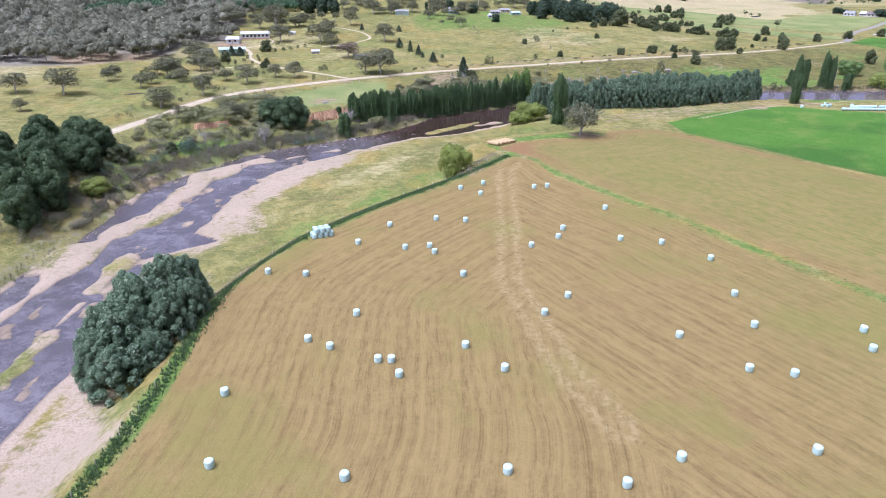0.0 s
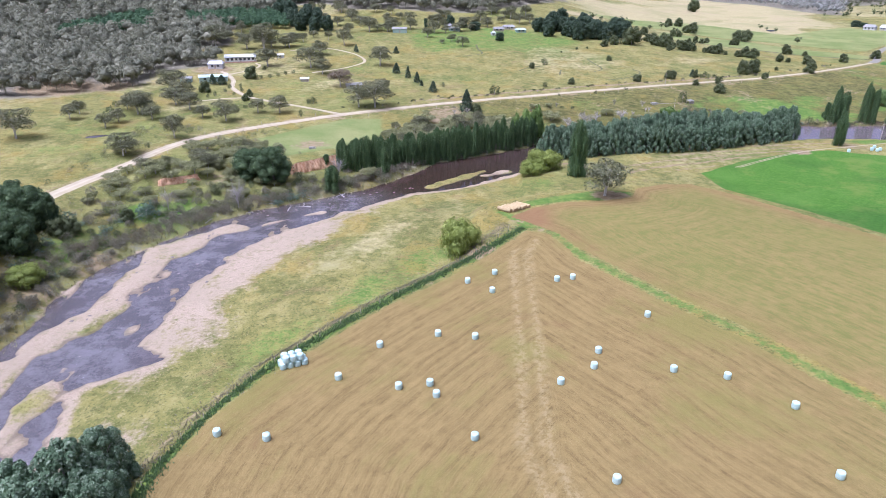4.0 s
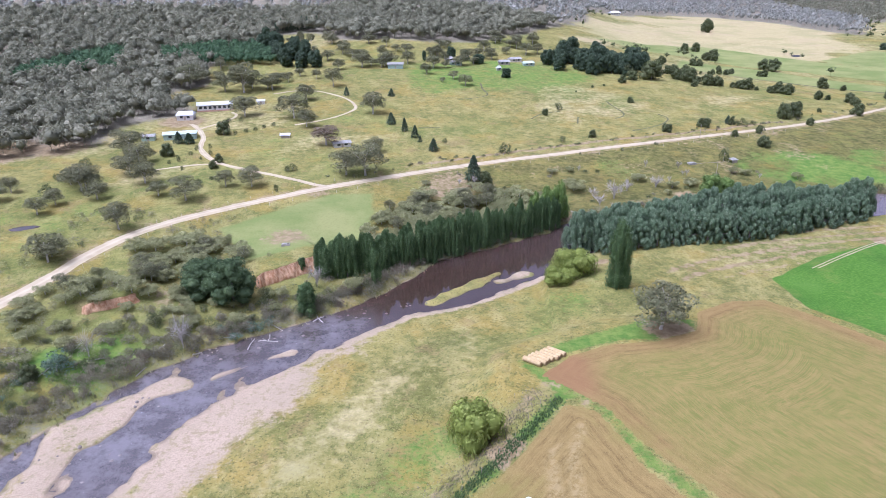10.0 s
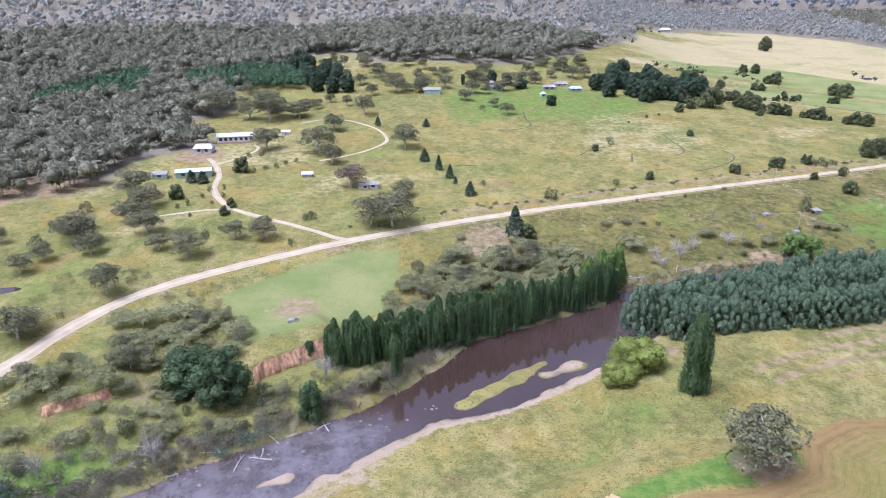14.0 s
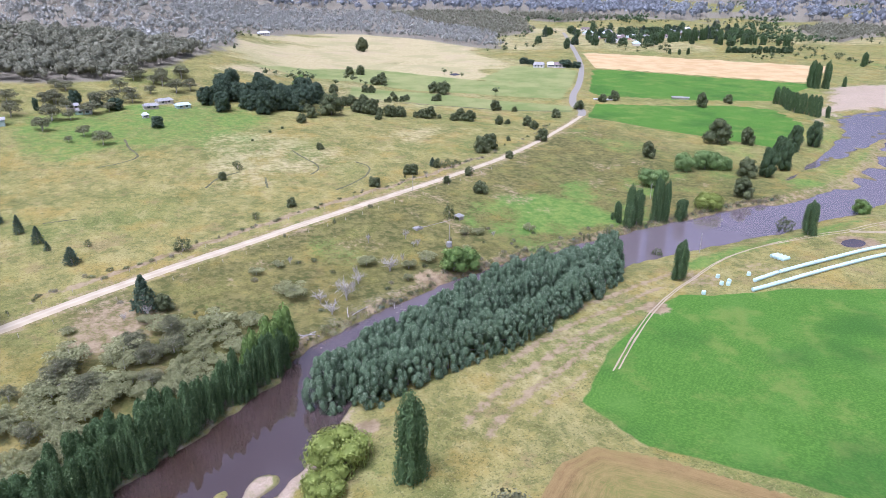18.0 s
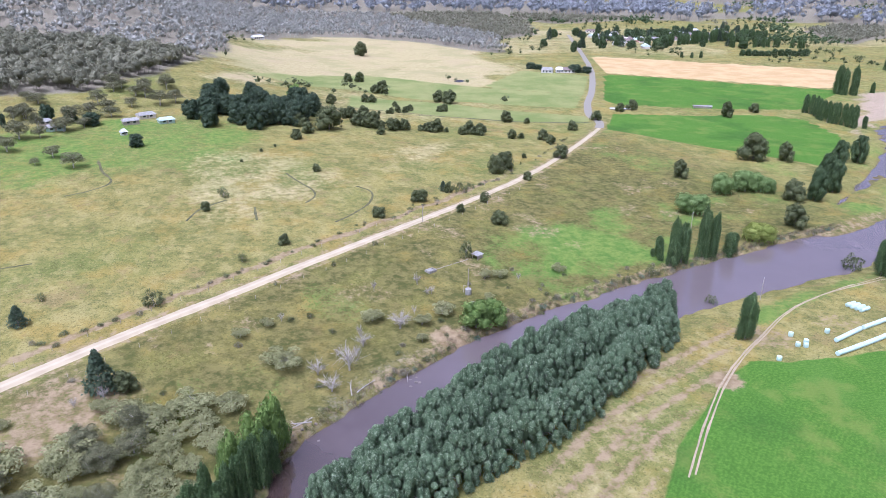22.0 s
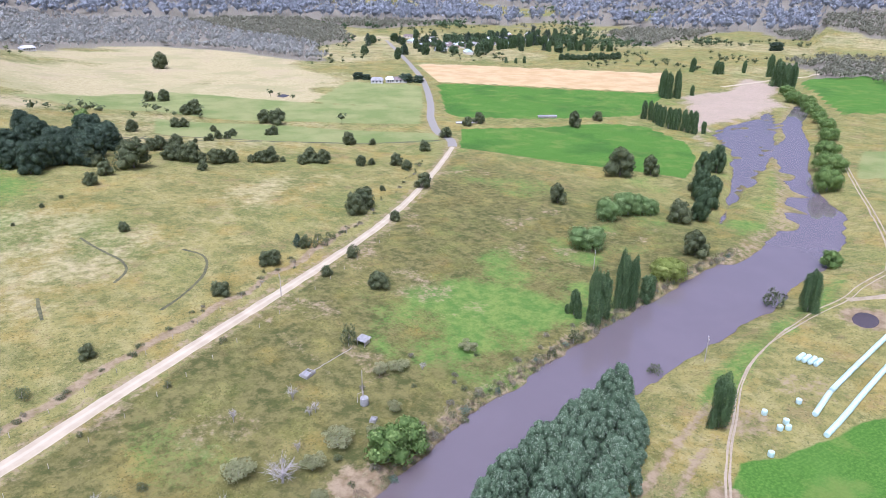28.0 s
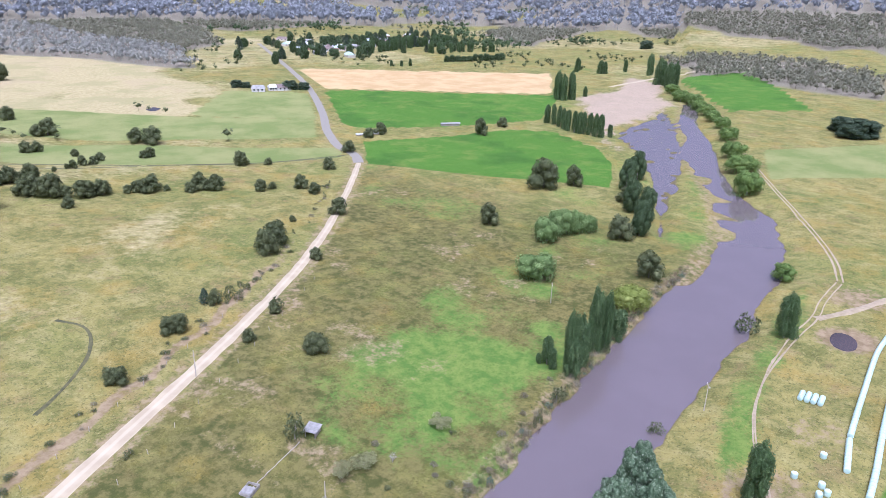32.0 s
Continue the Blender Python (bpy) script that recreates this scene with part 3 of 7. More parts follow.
def covers(x, y):
    rough = fuzz(x, y, 11) + 0.5 * fuzz(x, y, 4) - 0.75
    pad, fld = within(x, y, PADDOCK), within(x, y, FIELD)
    field = np.maximum(ease(-0.7, 0.9, pad + 0.8 * rough), ease(-0.7, 0.9, fld + 0.8 * rough))
    rows = np.where(pad > 0, pad, np.where(fld > 0, fld, 0))
    along = np.where(pad > 0, off_line(x, y, PADDOCK + PADDOCK[:1])[2], off_line(x, y, FIELD + FIELD[:1])[2])
    crop = np.zeros(np.shape(x))
    for ring in CROPS.values():
        d = within(x, y, ring)
        crop = np.maximum(crop, ease(-1, 2.5, d + 1.5 * rough))
        rows = np.where(d > 0, d, rows)
    river = within(x, y, RIVER)
    north = off_line(x, y, MIDDLE)[1] > 0
    road, side, _ = off_line(x, y, ROAD)
    over = np.where(side > 0, road, -road)
    gravel = ease(-10, 16, within(x, y, GRAVEL) + 10 * rough + 9 * (fuzz(x, y, 24) - 0.5))
    for a, b, wide, tall in BARS:
        gravel = np.maximum(gravel, ease(wide * 1.5, wide * 0.6, off_line(x, y, [a, b])[0]) * (0.55 + 0.6 * fuzz(x, y, 6)))
    gravel = np.maximum(gravel, ease(5, 0, -river) * (~north) * ease(60, 20, x) * (river < 0.5))
    gravel = np.maximum(gravel, ease(-1, 1, river) * ease(-5, -30, x) * (0.3 + 0.9 * fuzz(x, y, 9)))
    mud = ease(-12, 12, within(x, y, MUD) + 14 * rough)
    # roadside soil, tracks and trodden places
    soil = 0.5 * ease(7, 3, road) * (over > -20)
    soil = np.maximum(soil, 0.7 * ease(3.0, 0.8, np.abs(over - 9.5 + 3 * rough)) * ease(-60, 0, x) * ease(230, 150, x))
    soil = np.maximum(soil, 0.5 * ease(10, 2, -river) * north * (x > 60))
    gravel = np.maximum(gravel, mud * 0.8)
    mown = ease(-4, 4, within(x, y, [(60, 226), (92, 238), (150, 270), (175, 285), (130, 282), (100, 272), (76, 254), (56, 240)]))
    soil = np.maximum(soil, mown * (0.36 + 0.3 * np.sin(river * 1.1 + 2 * fuzz(x, y, 30))))
    flats = north * (over < -4) * ease(-60, 20, x) * ease(330, 250, x)
    soil = np.maximum(soil, flats * 0.5 * ease(0.45, 0.8, 0.6 * fuzz(x, y, 19) + 0.4 * fuzz(x + 40, y, 6)))
    for cx, cy, r, much in [(-215, 345, 22, 0.9), (-190, 352, 16, 0.7), (-152, 405, 14, 0.8), (-60, 300, 7, 0.6), (-62, 257, 9, 0.62), (48, 196, 7, 0.9), (40, 247, 4, 0.8), (30, 241, 7, 0.6), (118, 315, 8, 0.55),
                            (88, 313, 7, 0.8), (-6, 316, 16, 0.6), (-13, 306, 9, 0.6), (-3, 127, 7, 0.65), (6, 148, 6, 0.75), (-20, 104, 7, 0.55), (244, 271, 9, 0.9), (277, 272, 12, 0.6),
                            (137, 262, 5, 0.8), (165, 273, 9, 0.55), (190, 268, 10, 0.45), (103, 255, 9, 0.45), (-62, 20, 10, 0.6), (-60, 0, 12, 0.6), (-84, 214, 8, 0.5), (-100, 150, 8, 0.6), (-105, 130, 8, 0.6)]:
        soil = np.maximum(soil, much * ease(r * 1.5, r * 0.4, np.hypot(x - cx, y - cy)))
    # lush: river flats, strip between the mown fields, ditch banks
    strip = off_line(x, y, [(17, 170), (25, 163), (31, 147), (45, 127), (60, 108), (69, 93), (102, 46), (243, -140)])[0]
    fence = off_line(x, y, [(-47.5, -60), (-48, 8), (-46, 24), (-47, 63), (-44.5, 79), (-36, 95), (-19, 119), (2, 144), (17, 166)])[0]
    lush = 0.62 * ease(2.5, 1.0, strip) + 0.75 * ease(2.4, 1.2, fence)
    lush = lush + 0.9 * union(x, y, [[(8, 181), (12, 174), (17, 168), (19, 170), (16, 175), (14, 178)], [(17, 186), (20, 183), (34, 189.5), (44, 190.5), (54, 196), (56, 203), (47, 203), (32, 195)]], 1.5)
    lush = lush + 0.5 * ease(-6, 8, within(x, y, [(-60, 92), (-48, 84), (-38, 100), (-20, 124), (-4, 144), (6, 165), (2, 178), (-14, 160), (-34, 130)]) + 8 * rough)
    lush = lush + 0.62 * ease(-30, 22, within(x, y, [(140, 345), (145, 368), (205, 388), (212, 372), (196, 350), (172, 334)]) + 34 * rough + 20 * (fuzz(x, y, 23) - 0.5))
    lush = lush + 0.75 * ease(-4, 5, within(x, y, [(158, 283), (200, 292), (260, 292), (290, 290), (270, 284), (215, 282), (175, 277)]) + 4 * rough)
    lush = lush + 0.6 * ease(-6, 6, within(x, y, [(-112, 170), (-96, 178), (-84, 186), (-90, 194), (-112, 186)]) + 6 * rough)
    lush = lush + 0.3 * ease(-8, 8, within(x, y, [(-118, 120), (-106, 118), (-103, 150), (-112, 165), (-124, 150)]) + 8 * rough)
    lush = lush + 0.5 * ease(-8, 8, within(x, y, [(10, 214), (20, 222), (34, 226), (36, 214), (22, 200), (12, 200)]) + 8 * rough)
    lush = lush + 0.62 * ease(-20, 20, within(x, y, [(-40, 480), (60, 480), (110, 560), (20, 600), (-60, 560)]) + 20 * rough)
    lush = lush + 0.35 * ease(-20, 20, within(x, y, [(-112, 320), (-60, 330), (-30, 400), (-70, 440), (-120, 400)]) + 20 * rough)
    lush = lush + 0.35 * ease(-10, 10, within(x, y, [(-130, 215), (-180, 220), (-190, 300), (-125, 290)]) + 20 * rough)
    lush = lush + 0.4 * north * (over < -4) * ease(0.5, 0.75, fuzz(x + 300, y, 26))
    lush = lush + 0.42 * ease(-4, 5, within(x, y, [(285, 333), (330, 350), (378, 362), (431, 379), (506, 408), (560, 422), (483, 387), (420, 374), (381, 354), (347, 340), (311, 328)]) + 6 * rough)
    # dry: gravel flat, right-hand hills
    dry = 0.55 * ease(-14, 20, within(x, y, [(-52, 140), (-40, 128), (-14, 162), (6, 190), (10, 214), (-8, 212), (-24, 194)]) + 8 * rough)
    dry = dry + 0.4 * ease(-8, 8, within(x, y, [(60, 232), (92, 240), (150, 270), (175, 285), (120, 282), (76, 262)]) + 9 * rough)
    for ring in TAN.values():
        wavy = ring is TAN["dry_hill"]
        dry = dry + (0.85 if wavy else 0.95) * ease(-30 if wavy else -6, 60 if wavy else 6, within(x, y, ring) + (150 * (fuzz(x, y, 75) + 0.4 * fuzz(x, y, 22) - 0.65) if wavy else 0))
    far = np.hypot(x - 200, y - 300)
    dry = dry + 0.5 * ease(300, 800, far) * ease(0.45, 0.7, fuzz(x, y, 140))
    dry = dry + 0.45 * ease(20, 60, over) * ease(0.4, 0.7, fuzz(x, y, 60)) * north
    # litter: river scrub and the hill forest
    wood = 0.4 * ease(13, 4, -river + 5 * rough) * north * ease(150, 60, x) + forest(x, y)
    wood = wood + 0.22 * ease(-6, 6, within(x, y, [(-58, 212), (-30, 232), (0, 262), (14, 280), (-5, 300), (-34, 270), (-62, 232)]) + 6 * rough)
    soil = np.maximum(soil, 0.5 * ease(1.0, 0.2, np.abs(fence - 5) / 3.0) * (pad < 0) * (y > 70))
    pale = union(x, y, PALE.values(), 5.0)
    after = ease(0, 14, fld) + 0.5 * ease(40, 90, x) * (pad > 0)
    spine = ease(1.3, 0.5, np.abs(off_line(x, y, [(19, 160), (15, 148), (13, 86), (12, 74), (20, 39), (26, 24)])[0] - 1.9)) * (pad > 4)
    red = ease(12, 3, np.hypot(x - 19, y - 175)) + 0.3 * ease(4, 1, np.abs(fld - 2)) * (y > 150)
    soil = soil * (1 - field)
    one = np.clip(np.stack([field, crop, gravel, soil], 1), 0, 1)
    two = np.clip(np.stack([lush, dry, wood, pale], 1), 0, 1)
    three = np.clip(np.stack([after, spine, red, red * 0 + 1], 1), 0, 1)
    return {"cover_a": one, "cover_b": two, "cover_c": three, "rows": rows, "along": along, "rank": flats, "reaped": ease(-3, 3, within(x, y, TAN["stubble"]))}


def forest(x, y):
    """Where the hill forest stands, from 0 to 1."""
    road, side, _ = off_line(x, y, ROAD)
    edge = within(x, y, [(-2600, 200), (-420, 235), (-300, 290), (-208, 323), (-190, 349), (-183, 366), (-172, 399), (-162, 423), (-162, 440), (-182, 469), (-170, 500), (-178, 556), (-178, 620),
                         (-169, 672), (-133, 685), (-97, 643), (-24, 639), (6, 648), (42, 692), (81, 787), (116, 843), (161, 998), (313, 1182), (385, 1174), (440, 1020), (468, 925), (540, 1045), (673, 1120), (760, 1280), (900, 2600), (-2600, 2600)])
    right = within(x, y, [(1014, 834), (1206, 877), (1369, 853), (1287, 688), (1194, 586), (1201, 490), (1133, 432), (1172, 383), (1118, 358), (900, 250), (3000, -300), (3000, 1500), (1100, 1000)])
    right = np.maximum(right, within(x, y, [(931, 562), (791, 512), (823, 463), (775, 377), (766, 317), (930, 335), (1015, 429), (990, 510)]) * 0.5)
    deep = within(x, y, [(813, 1213), (991, 1281), (1038, 1123), (1100, 1000), (3000, 1500), (3000, 3400), (700, 3400), (760, 1290)])
    wild = 70 * (fuzz(x, y, 120) - 0.5) * ease(420, 700, y)
    return np.maximum.reduce([ease(-14, 14, edge + 22 * (fuzz(x, y, 30) - 0.5) + wild * 0.4), ease(-14, 14, right + wild), ease(-30, 30, deep + 2 * wild) * ease(0.3, 0.45, fuzz(x, y, 190))])


XS = spread(-140, 320, 1.3, -2600, 2600)
YS = spread(0, 460, 1.3, -300, 3000)
sheet("ground", XS, YS, ground, covers, LAND)


def rapids(x, y):
    swift = ease(-8, 4, within(x, y, [(-104, -120), (-60, -120), (-66, 60), (-68, 110), (-60, 165), (-38, 196), (-30, 210), (-48, 212), (-92, 176), (-104, 140), (-104, 60)])) * (0.55 + 0.7 * fuzz(x, y, 16))
    # the second mask grows eastward, where reflected sky is coloured in
    return {"rapid": np.clip(swift + 0.3 * ease(-6, 6, within(x, y, WETLAND)), 0, 1), "silt": 0.7 * ease(5, 110, x)}


sheet("water", np.arange(-180, 700, 5.0), np.arange(-160, 640, 5.0), lambda x, y: np.full(x.shape, WATER_Z), rapids, WATER)


def smooth_line(line, step=4.0):
    """A rounded line through the points, at even steps."""
    p = np.array(line, float)
    for _ in range(2):
        q = np.empty((2 * len(p), 2))
        q[0], q[-1] = p[0], p[-1]
        q[1:-1:2], q[2:-1:2] = p[:-1] * 0.75 + p[1:] * 0.25, p[:-1] * 0.25 + p[1:] * 0.75
        p = q
    run = np.r_[0, np.cumsum(np.hypot(*np.diff(p, axis=0).T))]
    at = np.arange(0, run[-1], step)
    return np.stack([np.interp(at, run, p[:, 0]), np.interp(at, run, p[:, 1])], 1)


def lane(name, line, wide, material, lift=0.09, ragged=0.35, step=2.0, crown=0.06):
    """A strip that lies on the land, with ragged edges and a slight crown."""
    wide = wide if isinstance(wide, tuple) else (wide,)
    p = smooth_line(line, step)
    d = np.gradient(p, axis=0)
    d /= np.hypot(*d.T)[:, None]
    side = np.stack([-d[:, 1], d[:, 0]], 1)
    cols = 7
    verts, across = [], []
    for k in range(cols):
        u = 2 * k / (cols - 1) - 1
        half = np.linspace(wide[0], wide[-1], len(p)) / 2 + (ragged * (fuzz(p[:, 0] + 31 * (u > 0), p[:, 1], 5) - 0.5) * 2 if abs(u) == 1 else 0)
        q = p + side * (u * half)[:, None]
        z = ground(q[:, 0], q[:, 1]) + (lift + crown * (1 - u * u) if abs(u) < 1 else -0.05)
        verts.append(np.c_[q, z])
        across.append(np.full(len(p), u))
    co = np.stack(verts, 1).reshape(-1, 3)
    faces = [(i * cols + k, i * cols + k + 1, (i + 1) * cols + k + 1, (i + 1) * cols + k) for i in range(len(p) - 1) for k in range(cols - 1)]
    me = bpy.data.meshes.new(name)
    me.from_pydata(co.tolist(), [], faces)
    me.polygons.foreach_set("use_smooth", np.ones(len(faces), bool))
    me.attributes.new("across", "FLOAT", "POINT").data.foreach_set("value", np.stack(across, 1).ravel().astype(np.float32))
    me.materials.append(material)
    me.update()
    ob = tagged(new(name, me), kind="structure")
    if me.polygons[0].normal.z < 0:
        me.flip_normals()
    return ob


lane("gravel_road", ROAD[:19], (6.4, 3.1), GRAVEL_ROAD)
lane("sealed_road", ROAD[18:], 6.0, ASPHALT, ragged=0.2)


# ---- plants ----
BARK = plain("grey_bark", (0.20, 0.17, 0.14), (0.36, 0.33, 0.29), 3.0, 0.9)
PALE_BARK = plain("pale_gum_bark", (0.36, 0.33, 0.28), (0.62, 0.59, 0.54), 2.0, 0.85)
DEAD_WOOD = plain("weathered_dead_wood", (0.30, 0.27, 0.24), (0.48, 0.45, 0.42), 3.0, 0.9)
LEAF = {
    "silver": leaves("silver_poplar_leaves", (0.060, 0.108, 0.050), (0.19, 0.265, 0.145), (0.38, 0.45, 0.31), 0.34),
    "poplar": leaves("poplar_leaves", (0.045, 0.090, 0.032), (0.14, 0.21, 0.078), (0.23, 0.31, 0.125)),
    "dark": leaves("dense_dark_leaves", (0.038, 0.070, 0.030), (0.115, 0.165, 0.065), (0.18, 0.24, 0.105)),
    "green": leaves("fresh_green_leaves", (0.085, 0.15, 0.035), (0.21, 0.30, 0.07), (0.30, 0.39, 0.12)),
    "willow": leaves("yellow_green_willow_leaves", (0.15, 0.19, 0.035), (0.31, 0.36, 0.075), (0.42, 0.46, 0.13)),
    "grey_willow": leaves("grey_green_willow_leaves", (0.10, 0.165, 0.045), (0.24, 0.34, 0.11), (0.36, 0.46, 0.19)),
    "gum": leaves("olive_gum_leaves", (0.095, 0.102, 0.052), (0.215, 0.215, 0.11), (0.31, 0.30, 0.17)),
    "bush": leaves("olive_bush_leaves", (0.060, 0.078, 0.032), (0.15, 0.17, 0.070), (0.23, 0.25, 0.11)),
    "scrub": leaves("grey_brown_scrub_leaves", (0.14, 0.13, 0.085), (0.27, 0.25, 0.165), (0.36, 0.335, 0.23)),
    "wattle": leaves("grey_olive_wattle_leaves", (0.19, 0.20, 0.09), (0.33, 0.335, 0.155), (0.43, 0.42, 0.22)),
    "pine": leaves("dark_pine_needles", (0.030, 0.054, 0.032), (0.095, 0.135, 0.072), (0.16, 0.20, 0.11)),
    "plantation": leaves("young_pine_needles", (0.05, 0.10, 0.05), (0.12, 0.20, 0.09), (0.17, 0.26, 0.12), stand=True),
    "blue": leaves("blue_green_leaves", (0.08, 0.13, 0.085), (0.18, 0.25, 0.17), (0.28, 0.35, 0.26)),
    "russet": leaves("russet_leaves", (0.13, 0.10, 0.07), (0.24, 0.19, 0.13), (0.32, 0.26, 0.18)),
    "reed": leaves("reed_blades", (0.22, 0.22, 0.10), (0.38, 0.36, 0.19), (0.5, 0.46, 0.28)),
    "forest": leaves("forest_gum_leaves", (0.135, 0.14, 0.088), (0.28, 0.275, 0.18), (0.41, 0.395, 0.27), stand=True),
    # distant gums: haze is put into the leaf colour, paler, then bluer
    "forest_mid_hazed": leaves("mid_forest_leaves_hazed", (0.25, 0.255, 0.215), (0.40, 0.40, 0.34), (0.50, 0.495, 0.42), stand=True),
    "forest_far_hazed": leaves("far_forest_leaves_hazed", (0.22, 0.24, 0.25), (0.31, 0.33, 0.34), (0.38, 0.40, 0.41), stand=True),
}


def unit(v):
    return v / np.maximum(np.linalg.norm(v, axis=1), 1e-9)[:, None]


def sprays(points, outward, length, width, rng, upright=0.0, loose=0.9):
    """Small bent leaf sprays at the points, one island each: vertices and quads."""
    n = len(points)
    normal = unit(outward + loose * rng.normal(0, 1, (n, 3)) * 0.6)
    along = rng.normal(0, 1, (n, 3)) + np.array([0, 0, upright])
    along = unit(along - (along * normal).sum(1)[:, None] * normal * (0.5 if upright else 1.0))
    across = unit(np.cross(normal, along))
    L = (length * rng.uniform(0.65, 1.35, n))[:, None]
    W = (width * rng.uniform(0.65, 1.35, n))[:, None]
    a, b = points - along * L * 0.5, points + along * L * 0.5
    mid = points + normal * W * 0.3
    verts = np.stack([a, mid + across * W * 0.5, b, mid - across * W * 0.5], 1).reshape(-1, 3)
    return verts, np.arange(4 * n).reshape(-1, 4)


def on_lobes(lobes, count, rng, top=0.25, shell=(0.72, 1.04), hide=0.8):
    """Points near the outside of a union of ellipsoids, and the way out."""
    lobes = np.array(lobes, float)
    area = (lobes[:, 3] * lobes[:, 4] * lobes[:, 5]) ** (2 / 3)
    pick = rng.choice(len(lobes), count * 2, p=area / area.sum())
    way = rng.normal(0, 1, (count * 2, 3))
    way[:, 2] += top
    way = unit(way)
    far = rng.uniform(shell[0] ** 2, shell[1] ** 2, count * 2) ** 0.5
    points = lobes[pick, :3] + way * lobes[pick, 3:] * far[:, None]
    rel = (points[:, None] - lobes[None, :, :3]) / lobes[None, :, 3:]
    depth = (rel ** 2).sum(2)
    depth[np.arange(len(pick)), pick] = 9
    keep = np.nonzero(depth.min(1) > hide ** 2)[0][:count]
    return points[keep], unit(way[keep] / lobes[pick][keep, 3:])


def cores(lobes, rng, shrink=0.86, sides=7, rings=4, rough=0.14):
    """Lumpy closed bodies of foliage inside the lobes, one island each: vertices and quads."""
    a = np.arange(sides) * 2 * math.pi / sides
    verts, quads, run = [], [], 0
    for x, y, z, rx, ry, rz in lobes:
        turn = rng.uniform(0, 6.283)
        for k in range(rings + 1):
            polar = math.pi * (0.04 + 0.92 * k / rings)
            swell = shrink * (1 + rng.normal(0, rough, sides))
            verts.append(np.stack([x + rx * swell * math.sin(polar) * np.cos(a + turn), y + ry * swell * math.sin(polar) * np.sin(a + turn), z + rz * swell * math.cos(polar)], 1))
        i = np.arange(rings)[:, None] * sides + np.arange(sides)[None]
        j = np.arange(rings)[:, None] * sides + (np.arange(sides)[None] + 1) % sides
        quads.append(np.stack([i, i + sides, j + sides, j], 2).reshape(-1, 4) + run)
        run += sides * (rings + 1)
    return np.concatenate(verts), np.concatenate(quads)


def both(first, second):
    return np.concatenate([first[0], second[0]]), np.concatenate([first[1], second[1] + len(first[0])])


def quads_mesh(name, verts, quads, material):
    me = bpy.data.meshes.new(name)
    me.vertices.add(len(verts))
    me.vertices.foreach_set("co", np.ascontiguousarray(verts, np.float32).ravel())
    me.loops.add(quads.size)
    me.loops.foreach_set("vertex_index", quads.ravel().astype(np.int32))
    me.polygons.add(len(quads))
    me.polygons.foreach_set("loop_start", np.arange(0, quads.size, 4, dtype=np.int32))
    me.update(calc_edges=True)
    me.polygons.foreach_set("use_smooth", np.ones(len(quads), bool))
    me.materials.append(material)
    return me


def tube(bm, points, radii, sides=6):
    """A tapered bent tube through the points."""
    rings = []
    for n, (p, r) in enumerate(zip(points, radii)):
        d = Vector(points[min(n + 1, len(points) - 1)]) - Vector(points[max(n - 1, 0)])
        q = d.to_track_quat("Z", "Y")
        rings.append([bm.verts.new(Vector(p) + q @ Vector((r * math.cos(6.2832 * k / sides), r * math.sin(6.2832 * k / sides), 0))) for k in range(sides)])
    for a, b in zip(rings[:-1], rings[1:]):
        for k in range(sides):
            bm.faces.new((a[k], a[(k + 1) % sides], b[(k + 1) % sides], b[k]))
    bm.faces.new(rings[-1])


def limbs(rng, height, thick, tips, lean=0.05, low=0.25):
    """A trunk with limbs that reach out to the tips."""
    bm = bmesh.new()
    sway = rng.normal(0, lean * height, 2)
    top = Vector((sway[0], sway[1], height * 0.72))
    tube(bm, [(0, 0, -0.4), (sway[0] * 0.2, sway[1] * 0.2, height * 0.25), (sway[0] * 0.7, sway[1] * 0.7, height * 0.5), top], [thick * 1.25, thick, thick * 0.7, thick * 0.3])
    for tip in tips:
        tip = Vector(tip)
        s = rng.uniform(low, 0.6)
        root = Vector((sway[0] * s, sway[1] * s, height * s))
        if tip.z < root.z:
            root.z = tip.z * 0.7
        mid = root.lerp(tip, 0.5) + Vector((0, 0, 0.12 * (tip - root).length))
        tube(bm, [root, mid, tip], [thick * 0.5, thick * 0.32, thick * 0.1], 5)
        # the fork: a web of bark from the trunk to the limb
        bm.verts.ensure_lookup_table()
        stem = sorted(list(bm.verts)[:24], key=lambda v: (v.co - root).length)[:2]
        bm.faces.new((stem[0], stem[1], bm.verts[len(bm.verts) - 15]))
    return bm


def dome(rng, height, width, count, base=0.12, lump=0.42, peak=0.0):
    """Lobes that fill a rounded crown."""
    out = []
    for n in range(count):
        a, u = n * 2.4 + rng.uniform(-0.4, 0.4), (n + 0.5) / count
        z = height * (base + (0.92 - base) * u)
        swell = math.sqrt(max(0.05, 1 - ((u - 0.32 - peak) / 0.78) ** 2))
        r = width * 0.5 * swell * rng.uniform(0.35, 0.72)
        size = width * lump * rng.uniform(0.55, 0.85) * (0.55 + 0.45 * swell)
        out.append((r * math.cos(a), r * math.sin(a), z, size * 0.72, size * 0.72, size * 0.68))
    return out


